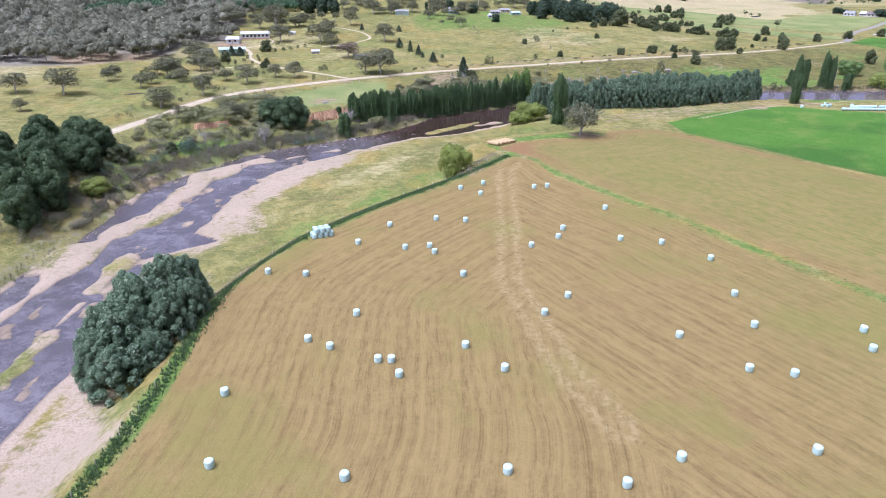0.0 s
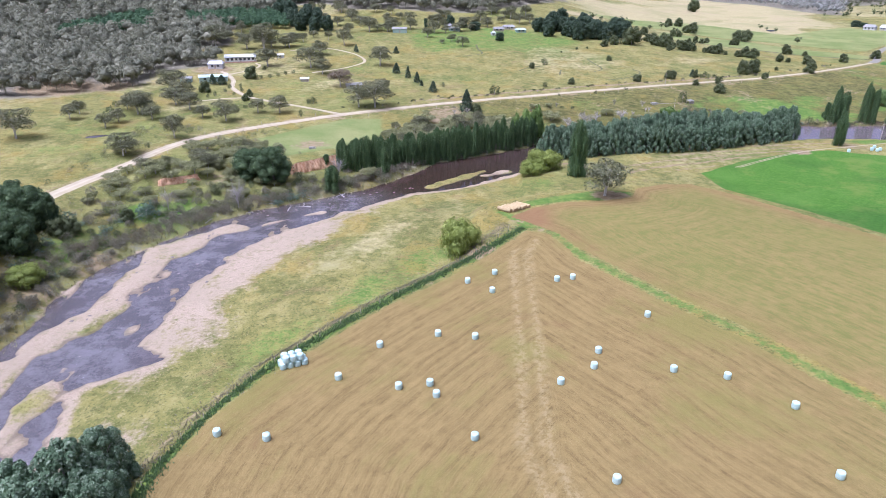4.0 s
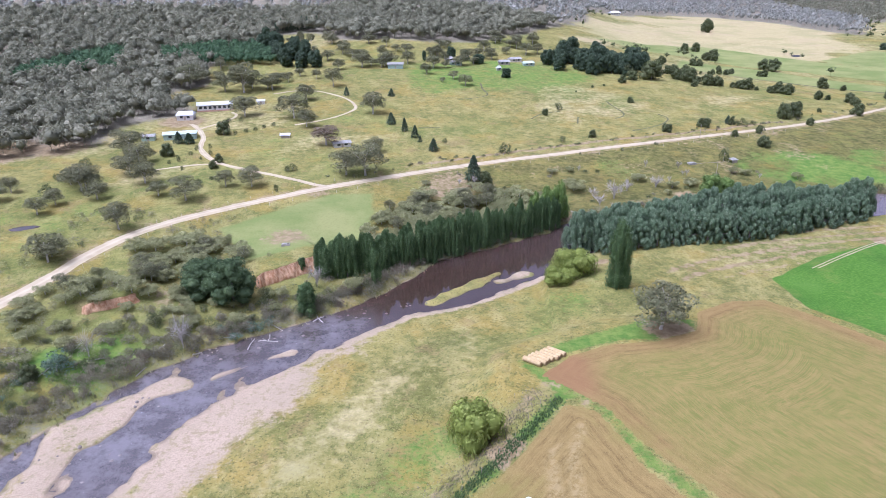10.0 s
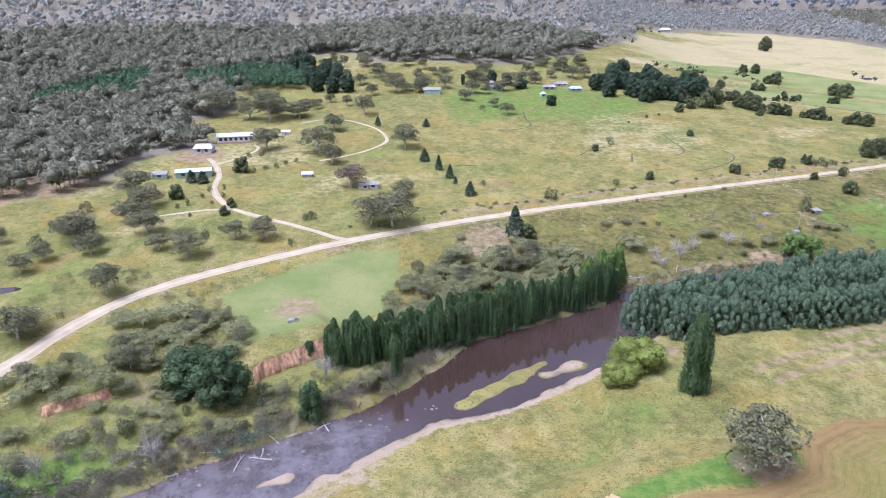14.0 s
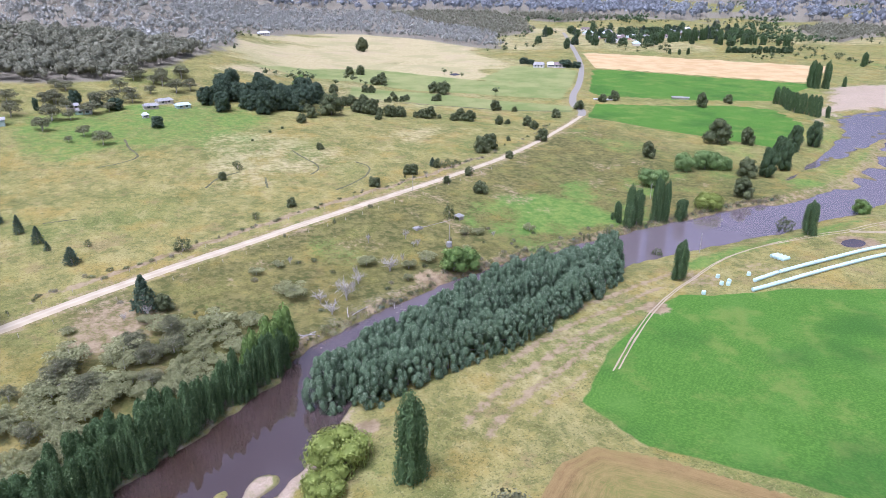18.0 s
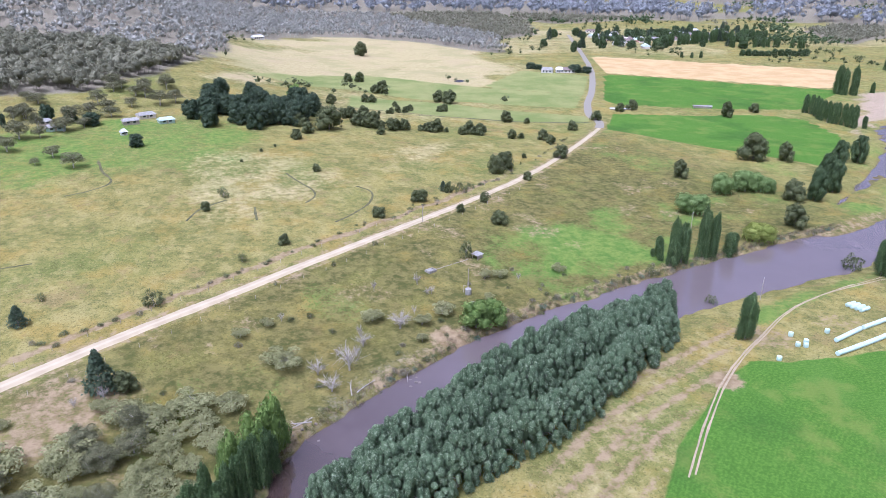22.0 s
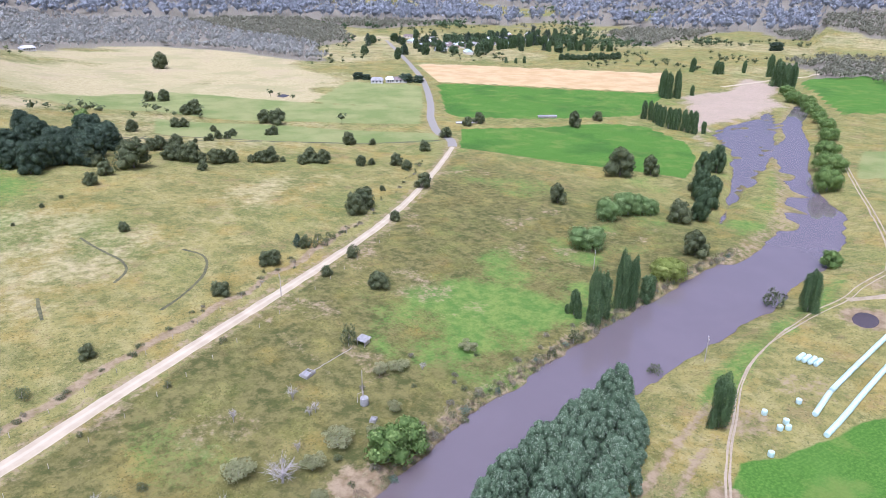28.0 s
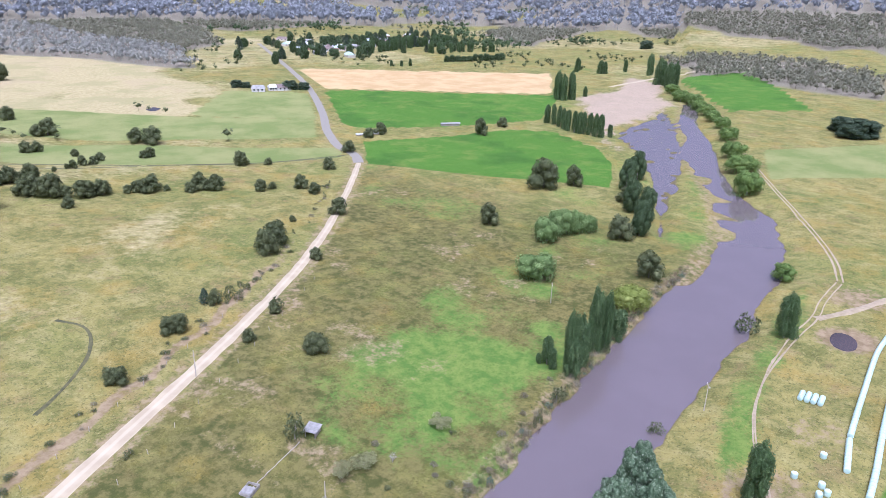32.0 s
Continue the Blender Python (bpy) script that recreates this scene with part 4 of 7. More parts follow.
def plumes(rng, height, width, count, thick, tall, low=0.5):
    """Upright plumes side by side, the highest in the middle, over a leafy skirt."""
    out = []
    for n in range(count):
        a, u = n * 2.4 + rng.uniform(-0.3, 0.3), math.sqrt((n + 0.5) / count)
        r = width * 0.41 * u
        top = height * (1 - (1 - low) * u ** 2.2) * rng.uniform(0.82, 1.0)
        rz = min(tall * rng.uniform(0.8, 1.2), top * 0.5)
        rx = thick * rng.uniform(0.8, 1.2)
        out.append((r * math.cos(a), r * math.sin(a), top - rz, rx, rx, rz))
        if n % 2:
            out.append((r * 1.08 * math.cos(a), r * 1.08 * math.sin(a), max(top - 2.6 * rz, 0.9), rx * 1.15, rx * 1.15, rz * 0.9))
    return out


def shape_silver_poplar(rng):
    lobes = []
    for n in range(48):
        a, u = n * 2.4 + rng.uniform(-0.3, 0.3), (n + 0.5) / 48
        z = 13 * (1 - 0.90 * u ** 1.15) * rng.uniform(0.88, 1.0)
        r = 4.5 * min(1.0, 1.2 * math.sqrt(u)) * rng.uniform(0.82, 1.08)
        size = rng.uniform(0.7, 1.15)
        lobes.append((r * math.cos(a), r * math.sin(a), max(z - 1.4, 0.9), size, size, size * rng.uniform(1.2, 1.8)))
    points, out = on_lobes(lobes, 9500, rng, 0.9, (0.78, 1.16), 0.85)
    verts, quads = sprays(points, out + np.array([0, 0, 0.25]), 0.46, 0.28, rng, 0, 0.45)
    inner = [(0, 0, 5.4, 2.6, 2.6, 4.4)] + lobes
    verts, quads = both((verts, quads), cores(inner, rng, 0.62))
    return limbs(rng, 13, 0.28, [l[:3] for l in lobes[2::6]]), verts, quads


def shape_column(rng, height=15.0, wide=3.4, count=1500):
    lobes = plumes(rng, height, wide, 12, wide * 0.23, height * 0.24, 0.80)
    verts, quads = sprays(*on_lobes(lobes, count * 2, rng, 0.3, (0.7, 1.2), 0.7), 0.62, 0.3, rng, 1.4, 0.6)
    verts, quads = both((verts, quads), cores(lobes, rng, 0.62, 6, 5, 0.2))
    return limbs(rng, height, 0.2, [(0.3, 0.2, height * 0.8), (-0.3, 0.1, height * 0.7)], 0.01), verts, quads


def shape_great_column(rng):
    return shape_column(rng, 20.0, 6.0, 3800)


def shape_gum(rng, height=10.0, width=10.0, clumps=22, count=2600):
    lobes = []
    for n in range(clumps):
        a, u = n * 2.4 + rng.uniform(-0.5, 0.5), rng.uniform(0, 1)
        r = width * 0.46 * math.sqrt(rng.uniform(0.08, 1)) * (1.0 - 0.35 * u)
        size = width * rng.uniform(0.11, 0.2)
        lobes.append((r * math.cos(a), r * math.sin(a), height * (0.38 + 0.5 * u), size * 1.15, size * 1.15, size * 0.7))
    verts, quads = sprays(*on_lobes(lobes, count, rng, 0.5, (0.7, 1.15), 0.6), 0.52, 0.32, rng, 0, 0.5)
    return limbs(rng, height, 0.24, [(l[0] * 0.95, l[1] * 0.95, l[2]) for l in lobes[::2]], 0.07, 0.16), verts, quads


def shape_round(rng, height=5.0, width=5.5, count=1100, clump=0.42):
    lobes = dome(rng, height, width, 11, 0.12, 0.48, -0.05)
    verts, quads = sprays(*on_lobes(lobes, count, rng, 0.35, (0.82, 1.08)), clump, clump * 0.66, rng, 0.2, 0.45)
    verts, quads = both((verts, quads), cores(lobes, rng, 0.74))
    return limbs(rng, height, 0.13, [l[:3] for l in lobes[::4]]), verts, quads


def shape_big(rng):
    lobes = dome(rng, 13, 12.5, 30, 0.08, 0.34)
    verts, quads = sprays(*on_lobes(lobes, 4200, rng, 0.6, (0.84, 1.1)), 0.58, 0.4, rng, 0.2, 0.45)
    verts, quads = both((verts, quads), cores(lobes, rng, 0.76))
    return limbs(rng, 13, 0.32, [l[:3] for l in lobes[::4]]), verts, quads


def shape_pine(rng, height=9.0, width=6.0, count=1100):
    z = rng.uniform(0.05, 1, count) ** 0.85
    tier = 0.62 + 0.38 * np.abs(np.sin(z * 21 + rng.uniform(0, 0.6, count)))
    a = rng.uniform(0, 6.2832, count)
    r = width * 0.5 * (1 - z) ** 0.75 * tier * rng.uniform(0.55, 1.05, count) + 0.08
    r = r * (1 + 0.2 * np.sin(4 * a + 9 * z))
    points = np.stack([r * np.cos(a), r * np.sin(a), z * height - 0.12 * r], 1)
    out = unit(np.stack([np.cos(a), np.sin(a), np.full(count, 0.8)], 1))
    verts, quads = sprays(points, out, 0.75, 0.4, rng, -0.2, 0.7)
    return limbs(rng, height, 0.2, [], 0.01), verts, quads


def shape_wattle(rng, height=5.0, width=7.5, count=1700):
    lobes = []
    for n in range(13):
        a, r = n * 2.4, width * 0.42 * math.sqrt((n + 0.5) / 13)
        size = width * rng.uniform(0.10, 0.17)
        lobes.append((r * math.cos(a), r * math.sin(a), height * rng.uniform(0.45, 0.85) * (1 - 0.25 * r / width), size * 1.2, size * 1.2, size * 0.75))
    verts, quads = sprays(*on_lobes(lobes, count, rng, 0.6, (0.6, 1.15), 0.6), 0.46, 0.27, rng, 0.2, 0.5)
    return limbs(rng, height, 0.12, [l[:3] for l in lobes[::2]], 0.05, 0.08), verts, quads


def shape_willow(rng, height=8.0, width=10.0, count=1500):
    lobes = dome(rng, height, width, 12, 0.3, 0.46, 0.12)
    points, out = on_lobes(lobes, count, rng, 0.4, (0.72, 1.05))
    verts, quads = sprays(points, out, 0.55, 0.34, rng, 0, 0.5)
    verts, quads = both((verts, quads), cores(lobes, rng, 0.74))
    hang = rng.choice(len(points), count // 2)
    down = points[hang] - np.stack([0 * hang, 0 * hang, rng.uniform(0.3, 2.4, len(hang))], 1)
    down[:, 2] = np.maximum(down[:, 2], 0.25)
    more, quads2 = sprays(down, unit(out[hang] * np.array([1, 1, 0.2])), 1.3, 0.24, rng, -4, 0.4)
    return limbs(rng, height, 0.26, [l[:3] for l in lobes[::3]]), np.concatenate([verts, more]), np.concatenate([quads, quads2 + len(verts)])


def shape_shrub(rng, height=1.8, width=2.6, count=330):
    lobes = dome(rng, height, width, 7, 0.15, 0.5)
    verts, quads = sprays(*on_lobes(lobes, count, rng, 0.4, (0.6, 1.15)), 0.3, 0.15, rng, 0.4)
    return limbs(rng, height, 0.05, [l[:3] for l in lobes[::3]]), verts, quads


def shape_bare(rng, height=6.0, width=6.0, count=110):
    tips = [(width * 0.45 * math.cos(a) * rng.uniform(0.4, 1), width * 0.45 * math.sin(a) * rng.uniform(0.4, 1), height * rng.uniform(0.55, 1)) for a in np.arange(0, 12.5, 0.62)]
    bm = limbs(rng, height, 0.15, tips, 0.08, 0.08)
    for tip in tips:
        for _ in range(5):
            end = Vector(tip) + Vector(rng.normal(0, 0.75, 3))
            tube(bm, [Vector(tip).lerp(Vector((0, 0, height * 0.3)), 0.25), end], [0.035, 0.015], 3)
    p = np.repeat(np.array(tips), 6, 0)[:count] + rng.normal(0, 0.5, (min(count, 6 * len(tips)), 3))
    verts, quads = sprays(p, unit(rng.normal(0, 1, p.shape)), 0.4, 0.16, rng, 0.3)
    return bm, verts, quads


# kind: shape, leaf, bark, height and width as built, variants, category, label
PLANTS = {
    "silver_poplar": (shape_silver_poplar, "silver", BARK, 13, 11, 4, "tree", "dense silver-leaved poplar tree on the river bank"),
    "lombardy_poplar": (shape_column, "poplar", BARK, 15, 3.6, 4, "tree", "tall narrow dark green column-shaped poplar tree"),
    "great_poplar": (shape_great_column, "poplar", BARK, 20, 6.4, 2, "tree", "tall thick dark green column-shaped poplar tree"),
    "gum_tree": (shape_gum, "gum", PALE_BARK, 10, 10, 5, "tree", "open olive-green gum tree with pale bare limbs"),
    "russet_gum_tree": (shape_gum, "russet", PALE_BARK, 10, 10, 1, "tree", "open gum tree with russet brown foliage"),
    "round_tree": (shape_round, "bush", BARK, 5.4, 6.2, 4, "tree", "small rounded dark olive tree in dry pasture"),
    "shade_tree": (shape_big, "dark", BARK, 13, 12.5, 3, "tree", "large dense dark green broadleaf tree"),
    "broad_pine": (shape_big, "pine", BARK, 13, 12.5, 3, "tree", "broad old dark pine tree in a grove"),
    "pine_tree": (shape_pine, "pine", BARK, 9, 6, 3, "tree", "dark green conical pine tree in the grass"),
    "wattle": (shape_wattle, "wattle", DEAD_WOOD, 5, 7.5, 4, "tree", "low spreading grey-olive wattle with thin foliage"),
    "willow": (shape_willow, "willow", BARK, 8, 10, 3, "tree", "rounded yellow-green willow tree beside the river"),
    "bank_willow": (shape_willow, "green", BARK, 8, 11.5, 2, "tree", "rounded green willow tree on the river bank"),
    "grey_willow": (shape_willow, "grey_willow", BARK, 8, 10, 2, "tree", "rounded grey-green willow tree on the river flat"),
    "leafy_tree": (shape_round, "green", BARK, 5, 5.5, 2, "tree", "fresh green rounded leafy tree"),
    "shrub": (shape_shrub, "bush", DEAD_WOOD, 1.8, 2.6, 3, "shrub", "small dark olive shrub in the grass"),
    "river_scrub": (shape_shrub, "scrub", DEAD_WOOD, 1.8, 2.6, 4, "shrub", "grey-brown twiggy scrub on the river bank"),
    "blue_shrub": (shape_shrub, "blue", DEAD_WOOD, 1.8, 2.6, 2, "shrub", "blue-green rounded shrub on the river bank"),
    "dead_tree": (shape_bare, "scrub", DEAD_WOOD, 6, 6, 3, "tree", "leafless grey tree with twisted twigs"),
}
READY, TURN = {}, np.random.default_rng(7)


def plant(kind, x, y, height, width, group="", label="", turn=None):
    """One plant of a kind at a place, scaled to its height and width."""
    if kind == "lombardy_poplar" and width > 4.6:
        kind, width = "great_poplar", width * 0.72
    if kind == "willow" and x > 300:
        kind = "bank_willow"
    # nothing grows on the carriageway
    gap = float(off_line(np.array([x]), np.array([y]), ROAD)[0][0])
    if gap < 4.6:
        x, y = x + (5.2 - gap) * 0.5, y - (5.2 - gap) * 0.85
    shape, leaf, bark, tall, wide, variants, category, usual = PLANTS[kind]
    variant = int(TURN.integers(variants))
    spin = TURN.uniform(0, 360) if turn is None else turn
    z = float(ground(np.array([x]), np.array([y]))[0])
    m = pose(x, y, z - 0.05, 0, 0, spin) @ Matrix.Diagonal((width / wide, width / wide, height / tall, 1))
    if (kind, variant) not in READY:
        rng = np.random.default_rng(abs(sum(map(ord, kind))) * 10 + variant)
        bm, verts, quads = shape(rng)
        root = new(kind)
        part("trunk", bm, bark, root)
        part("crown", quads_mesh("crown", verts, quads, LEAF[leaf]), None, root)
        root.matrix_basis = m
        READY[kind, variant] = root
    else:
        source = READY[kind, variant]
        keep = source.matrix_basis.copy()
        source.matrix_basis = Matrix.Identity(4)
        root = copy_thing(source, m)
        source.matrix_basis = keep
    return tagged(root, label or usual, category, group or "")


def row_of(kind, places, group="", label=""):
    for x, y, height, width in places:
        plant(kind, x, y, height, width, group, label)


# ---- the two poplar rows, scrub along the bank, groves ----
place = np.random.default_rng(3)
for x, y in smooth_line([(36, 262), (47, 267.5), (62, 275), (80, 282), (100, 288), (120, 292), (138, 294), (150, 292)], 5.0):
    plant("silver_poplar", x + place.uniform(-1, 1), y + place.uniform(-1, 1), place.uniform(13, 17), place.uniform(9, 11), "silver poplar row")
for x, y in smooth_line([(45, 256.5), (58, 258.5), (75, 260.5), (90, 264.5), (104, 270.5), (126, 280), (144, 286)], 5.5):
    plant("silver_poplar", x + place.uniform(-1, 1), y + place.uniform(-1, 1), place.uniform(9.5, 14), place.uniform(8, 10), "silver poplar row")
for x, y in smooth_line([(44, 261), (60, 266), (80, 272), (100, 279), (122, 286), (140, 289)], 5.5):
    plant("silver_poplar", x + place.uniform(-1, 1), y + place.uniform(-1, 1), place.uniform(13, 16.5), place.uniform(9, 10.5), "silver poplar row")
for x, y, h, w in [(-57, 44, 14, 13), (-58, 52, 16, 13), (-55, 58, 16.5, 13), (-54, 65, 13, 11), (-62, 47, 13, 11), (-62, 57, 14, 11), (-51.5, 50, 11, 9.5), (-50.5, 57, 10, 9), (-56, 37.5, 9, 10), (-52.5, 43, 8, 8), (-61, 41, 9, 9)]:
    plant("silver_poplar", x, y, h, w, "silver poplars by the paddock")
for x, y in smooth_line([(-46, 233), (-38, 235), (-30, 238), (-19, 245.5), (-4, 257.5), (13, 268), (30, 280)], 1.5):
    plant("lombardy_poplar", x + place.uniform(-0.7, 0.7), y + place.uniform(-1.2, 1.2), place.uniform(9.0, 15.0), place.uniform(2.2, 3.3), "poplar screen along the river")
for x, y in smooth_line([(-45, 238), (-30, 243), (-14, 255), (2, 266)], 3.2):
    plant("lombardy_poplar", x + place.uniform(-1, 1), y + place.uniform(-1, 1), place.uniform(9, 13.5), place.uniform(2.4, 3.4), "poplar screen along the river")
for x, y in smooth_line([(-44, 243), (-32, 248), (-20, 257), (-8, 268)], 3.0):
    plant("lombardy_poplar", x + place.uniform(-1, 1), y + place.uniform(-1, 1), place.uniform(7, 11), place.uniform(2.2, 3.2), "poplar screen along the river")
for x, y, h, w in [(27, 281, 13, 6.5), (31, 284, 14.5, 7), (22, 279, 11.5, 5.5), (33, 288, 11, 6)]:
    plant("leafy_tree", x, y, h, w, "poplar screen along the river", "tall fresh green poplar at the end of the row")
bank = [(x, y) for x, y in RIVER_FAR if -110 < x < 60 and y > 100]
for x, y in smooth_line(bank, 2.6):
    for _ in range(2):
        dx, dy = place.normal(0, 1.0), abs(place.normal(0, 1))
        qx, qy = x - 1.5 - dy * 3.2 + dx, y + 1.5 + dy * 3.0 + dx
        if x > -20 and place.random() < 0.35:
            continue
        plant("river_scrub", qx, qy, place.uniform(0.8, 2.2), place.uniform(1.6, 4.2), "river bank scrub")
for n in range(70):
    u = place.random()
    x, y = -108 + 76 * u + place.normal(0, 5), 180 + 44 * u + place.normal(0, 6)
    if within(np.array([x]), np.array([y]), RIVER)[0] < -4:
        plant("river_scrub" if place.random() < 0.7 else "shrub", x, y, place.uniform(0.9, 2.4), place.uniform(1.8, 4.5), "river bank scrub")
for n in range(34):
    u = place.random()
    plant("wattle", -26 + 50 * u + place.normal(0, 4), 262 + 36 * u + place.normal(0, 5), place.uniform(3, 5), place.uniform(5, 8.5), "wattles by the river")
for x, y in smooth_line([(x, y) for x, y in RIVER_FAR if 40 < x < 280], 2.4):
    if place.random() < 0.75:
        plant(("river_scrub", "shrub", "river_scrub", "blue_shrub")[int(place.integers(4))], x + place.normal(0, 0.8), y + abs(place.normal(0.5, 1.5)), place.uniform(0.5, 1.5), place.uniform(1.0, 2.8), "river bank scrub")
for n in range(60):
    x, y = place.uniform(-20, 150), place.uniform(300, 352)
    spot = np.array([x]), np.array([y])
    if within(*spot, RIVER)[0] < -3 and off_line(*spot, ROAD)[0][0] > 9:
        plant(("river_scrub", "shrub", "dead_tree", "wattle")[n % 4], x, y, (0.9, 1.0, 2.6, 2.4)[n % 4] * place.uniform(0.8, 1.4), (1.8, 2.0, 2.4, 4.0)[n % 4] * place.uniform(0.8, 1.4), "scrub on the river flat")
verge = smooth_line(ROAD[8:18], 2.0)
for (x, y), (dx, dy) in zip(verge, np.gradient(verge, axis=0)):
    if place.random() < 0.3:
        off = place.normal(10, 1.5) / math.hypot(dx, dy)
        plant(("river_scrub", "shrub", "shrub")[int(place.integers(3))], x - dy * off, y + dx * off, place.uniform(0.5, 1.2), place.uniform(1.0, 3.0), "scrub along the road cutting")
for x, y, h, w in [(-62, 199, 1.8, 4), (-58, 203, 2, 4.5), (-55, 206, 1.7, 4), (-66, 201, 1.5, 3.5), (-98, 181, 3.4, 6), (-116, 170, 2.5, 5)]:
    plant("blue_shrub", x, y, h, w, "blue-green bank shrubs")
for x, y in [(70, 301), (93, 312), (112, 318), (131, 320), (146, 323), (158, 324), (176, 325), (186, 327), (120, 319), (164, 326)]:
    plant("river_scrub", x + place.uniform(-2, 2), y + place.uniform(0.5, 3), place.uniform(0.8, 1.6), place.uniform(1.5, 3), "river bank scrub")
grove = 0
while grove < 30:
    x, y = place.uniform(45, 150), place.uniform(535, 640)
    if within(np.array([x]), np.array([y]), [(48, 566), (72, 540), (135, 556), (143, 600), (120, 630), (84, 640)])[0] > 0:
        plant("broad_pine", x, y, place.uniform(10, 15), place.uniform(11, 15), "dark pine grove")
        grove += 1
for x in np.arange(-168, -132, 4.0):
    plant("pine_tree", x, 676 + (x + 168) * 0.65, place.uniform(9, 13), place.uniform(5, 7), "pine windbreak")
OLD_PINES = [(-177, 645), (-149, 634), (-112, 569), (-107, 543), (-134, 556), (-157, 595)]
grove = 0
while grove < 26:
    x, y = place.uniform(-178, -106), place.uniform(542, 646)
    if within(np.array([x]), np.array([y]), OLD_PINES)[0] > 0:
        plant("broad_pine", x, y, place.uniform(9, 14), place.uniform(9, 13), "old pines above the farmhouse")
        grove += 1
grove = 0
while grove < 60:
    x, y = place.uniform(-190, 60), place.uniform(470, 680)
    spot = np.array([x]), np.array([y])
    if forest(*spot)[0] < 0.3 and within(*spot, OLD_PINES)[0] < -3 and place.random() < ease(-60, -10, within(*spot, [(-190, 470), (-150, 470), (-130, 540), (-60, 575), (-20, 600), (70, 640), (70, 690), (-190, 690)]))[0]:
        plant("gum_tree", x, y, place.uniform(5, 10), place.uniform(6, 12), "gum trees at the forest edge")
        grove += 1
for n in range(120):
    u, v = place.random(), place.random()
    x, y = -118 + 128 * u + place.normal(0, 3), 186 + 92 * u + (10 + 34 * v * (0.4 + 0.6 * math.sin(3 * u)))
    spot = np.array([x]), np.array([y])
    if within(*spot, RIVER)[0] < -7 and off_line(*spot, ROAD)[0][0] > 7 and within(*spot, PALE["lawn"])[0] < -1 and min(off_line(*spot, [a, b])[0][0] for a, b, _ in CLIFFS) > 8:
        if n % 3:
            plant("wattle", x, y, place.uniform(2.4, 5), place.uniform(3.5, 7), "wattles by the river")
        else:
            plant("gum_tree", x, y, place.uniform(3.5, 6.5), place.uniform(4, 7), "small gums by the river")
plant("gum_tree", 45.5, 196, 12.5, 16, "", "old spreading gum tree with dead pale limbs at the field edge")


# ---- hill forest: nobody could count these ----
def joined(name, protos, spots, material, label):
    """Many small plants in one mesh. spots: x, y, height, width, turn."""
    verts, quads, run = [], [], 0
    spots = np.array(spots)
    z = ground(spots[:, 0], spots[:, 1])
    for n, (x, y, h, w, turn) in enumerate(spots):
        v, q = protos[n % len(protos)]
        c, s = math.cos(turn), math.sin(turn)
        verts.append(np.stack([(v[:, 0] * c - v[:, 1] * s) * w + x, (v[:, 0] * s + v[:, 1] * c) * w + y, v[:, 2] * h + z[n]], 1))
        quads.append(q + run)
        run += len(v)
    me = quads_mesh(name, np.concatenate(verts), np.concatenate(quads), material)
    tone = np.repeat(np.random.default_rng(len(spots)).random(len(spots)), [len(v) for v in verts])
    me.attributes.new("tone", "FLOAT", "POINT").data.foreach_set("value", tone.astype(np.float32))
    return tagged(new(name, me), label, "forest", kind="stuff")


def small_tree(seed, count, clump, body=(6, 3)):
    """A gum one metre high and wide: a lumpy crown with sprays and a thin upright stem."""
    rng = np.random.default_rng(seed)
    lobes = [(0.3 * math.cos(a) * r, 0.3 * math.sin(a) * r, 0.5 + 0.36 * rng.random(), 0.24, 0.24, 0.17) for a, r in zip(np.arange(0, 15, 2.4), rng.uniform(0.1, 1.1, 7))]
    v, q = sprays(*on_lobes(lobes, count, rng, 0.5, (0.65, 1.2), 0.6), clump, clump * 0.62, rng, 0, 0.6)
    v, q = both((v, q), cores([(0, 0, 0.64, 0.5, 0.5, 0.36)], rng, 0.62, *body, 0.28))
    stem = np.array([(-0.012, 0, -0.05), (0.012, 0, -0.05), (0.012, 0.01, 0.6), (-0.012, 0.01, 0.6)])
    return np.concatenate([v, stem]), np.concatenate([q, [[len(v), len(v) + 1, len(v) + 2, len(v) + 3]]])


def wooded(count, box, near, rng, low=6.0, high=10.0):
    """Places in the forest between two distances from the river bend."""
    out = []
    x, y = rng.uniform(box[0], box[1], count), rng.uniform(box[2], box[3], count)
    far = np.hypot(x, y - 150)
    keep = (forest(x, y) > 0.45 + 0.5 * rng.random(count) * 0.6) & (far > near[0]) & (far < near[1])
    for ring in PLANTED:
        keep &= within(x, y, ring) < 2
    for px, py in zip(x[keep], y[keep]):
        h = rng.uniform(low, high)
        out.append((px, py, h, h * rng.uniform(0.75, 1.15), rng.uniform(0, 6.28)))
    return out


wild = np.random.default_rng(11)
PLANTED = [[(-277, 464), (-291, 486), (-284, 517), (-276, 550), (-258, 574), (-242, 551), (-234, 511), (-260, 495)], [(-229, 572), (-198, 605), (-162, 612), (-140, 562), (-180, 551), (-214, 542)]]
NEAR_TREES = [small_tree(s, 62, 0.155, (5, 3)) for s in range(6)]
FAR_TREES = [small_tree(20 + s, 11, 0.28, (4, 2)) for s in range(5)]
joined("hill_forest", NEAR_TREES, wooded(12500, (-560, 120, 320, 900), (200, 640), wild, 7.0, 12.5), LEAF["forest"], "dense grey-green gum forest on the hillside")
joined("far_forest", FAR_TREES, wooded(36000, (-1500, 560, 300, 2200), (640, 1500), wild, 7, 12), LEAF["forest_mid_hazed"], "far hill gum forest, leaves paled for haze")
joined("far_forest", FAR_TREES, wooded(26000, (-1500, 2600, -200, 3000), (1500, 3200), wild, 18, 28), LEAF["forest_far_hazed"], "distant hill gum forest, leaves tinted blue for haze")
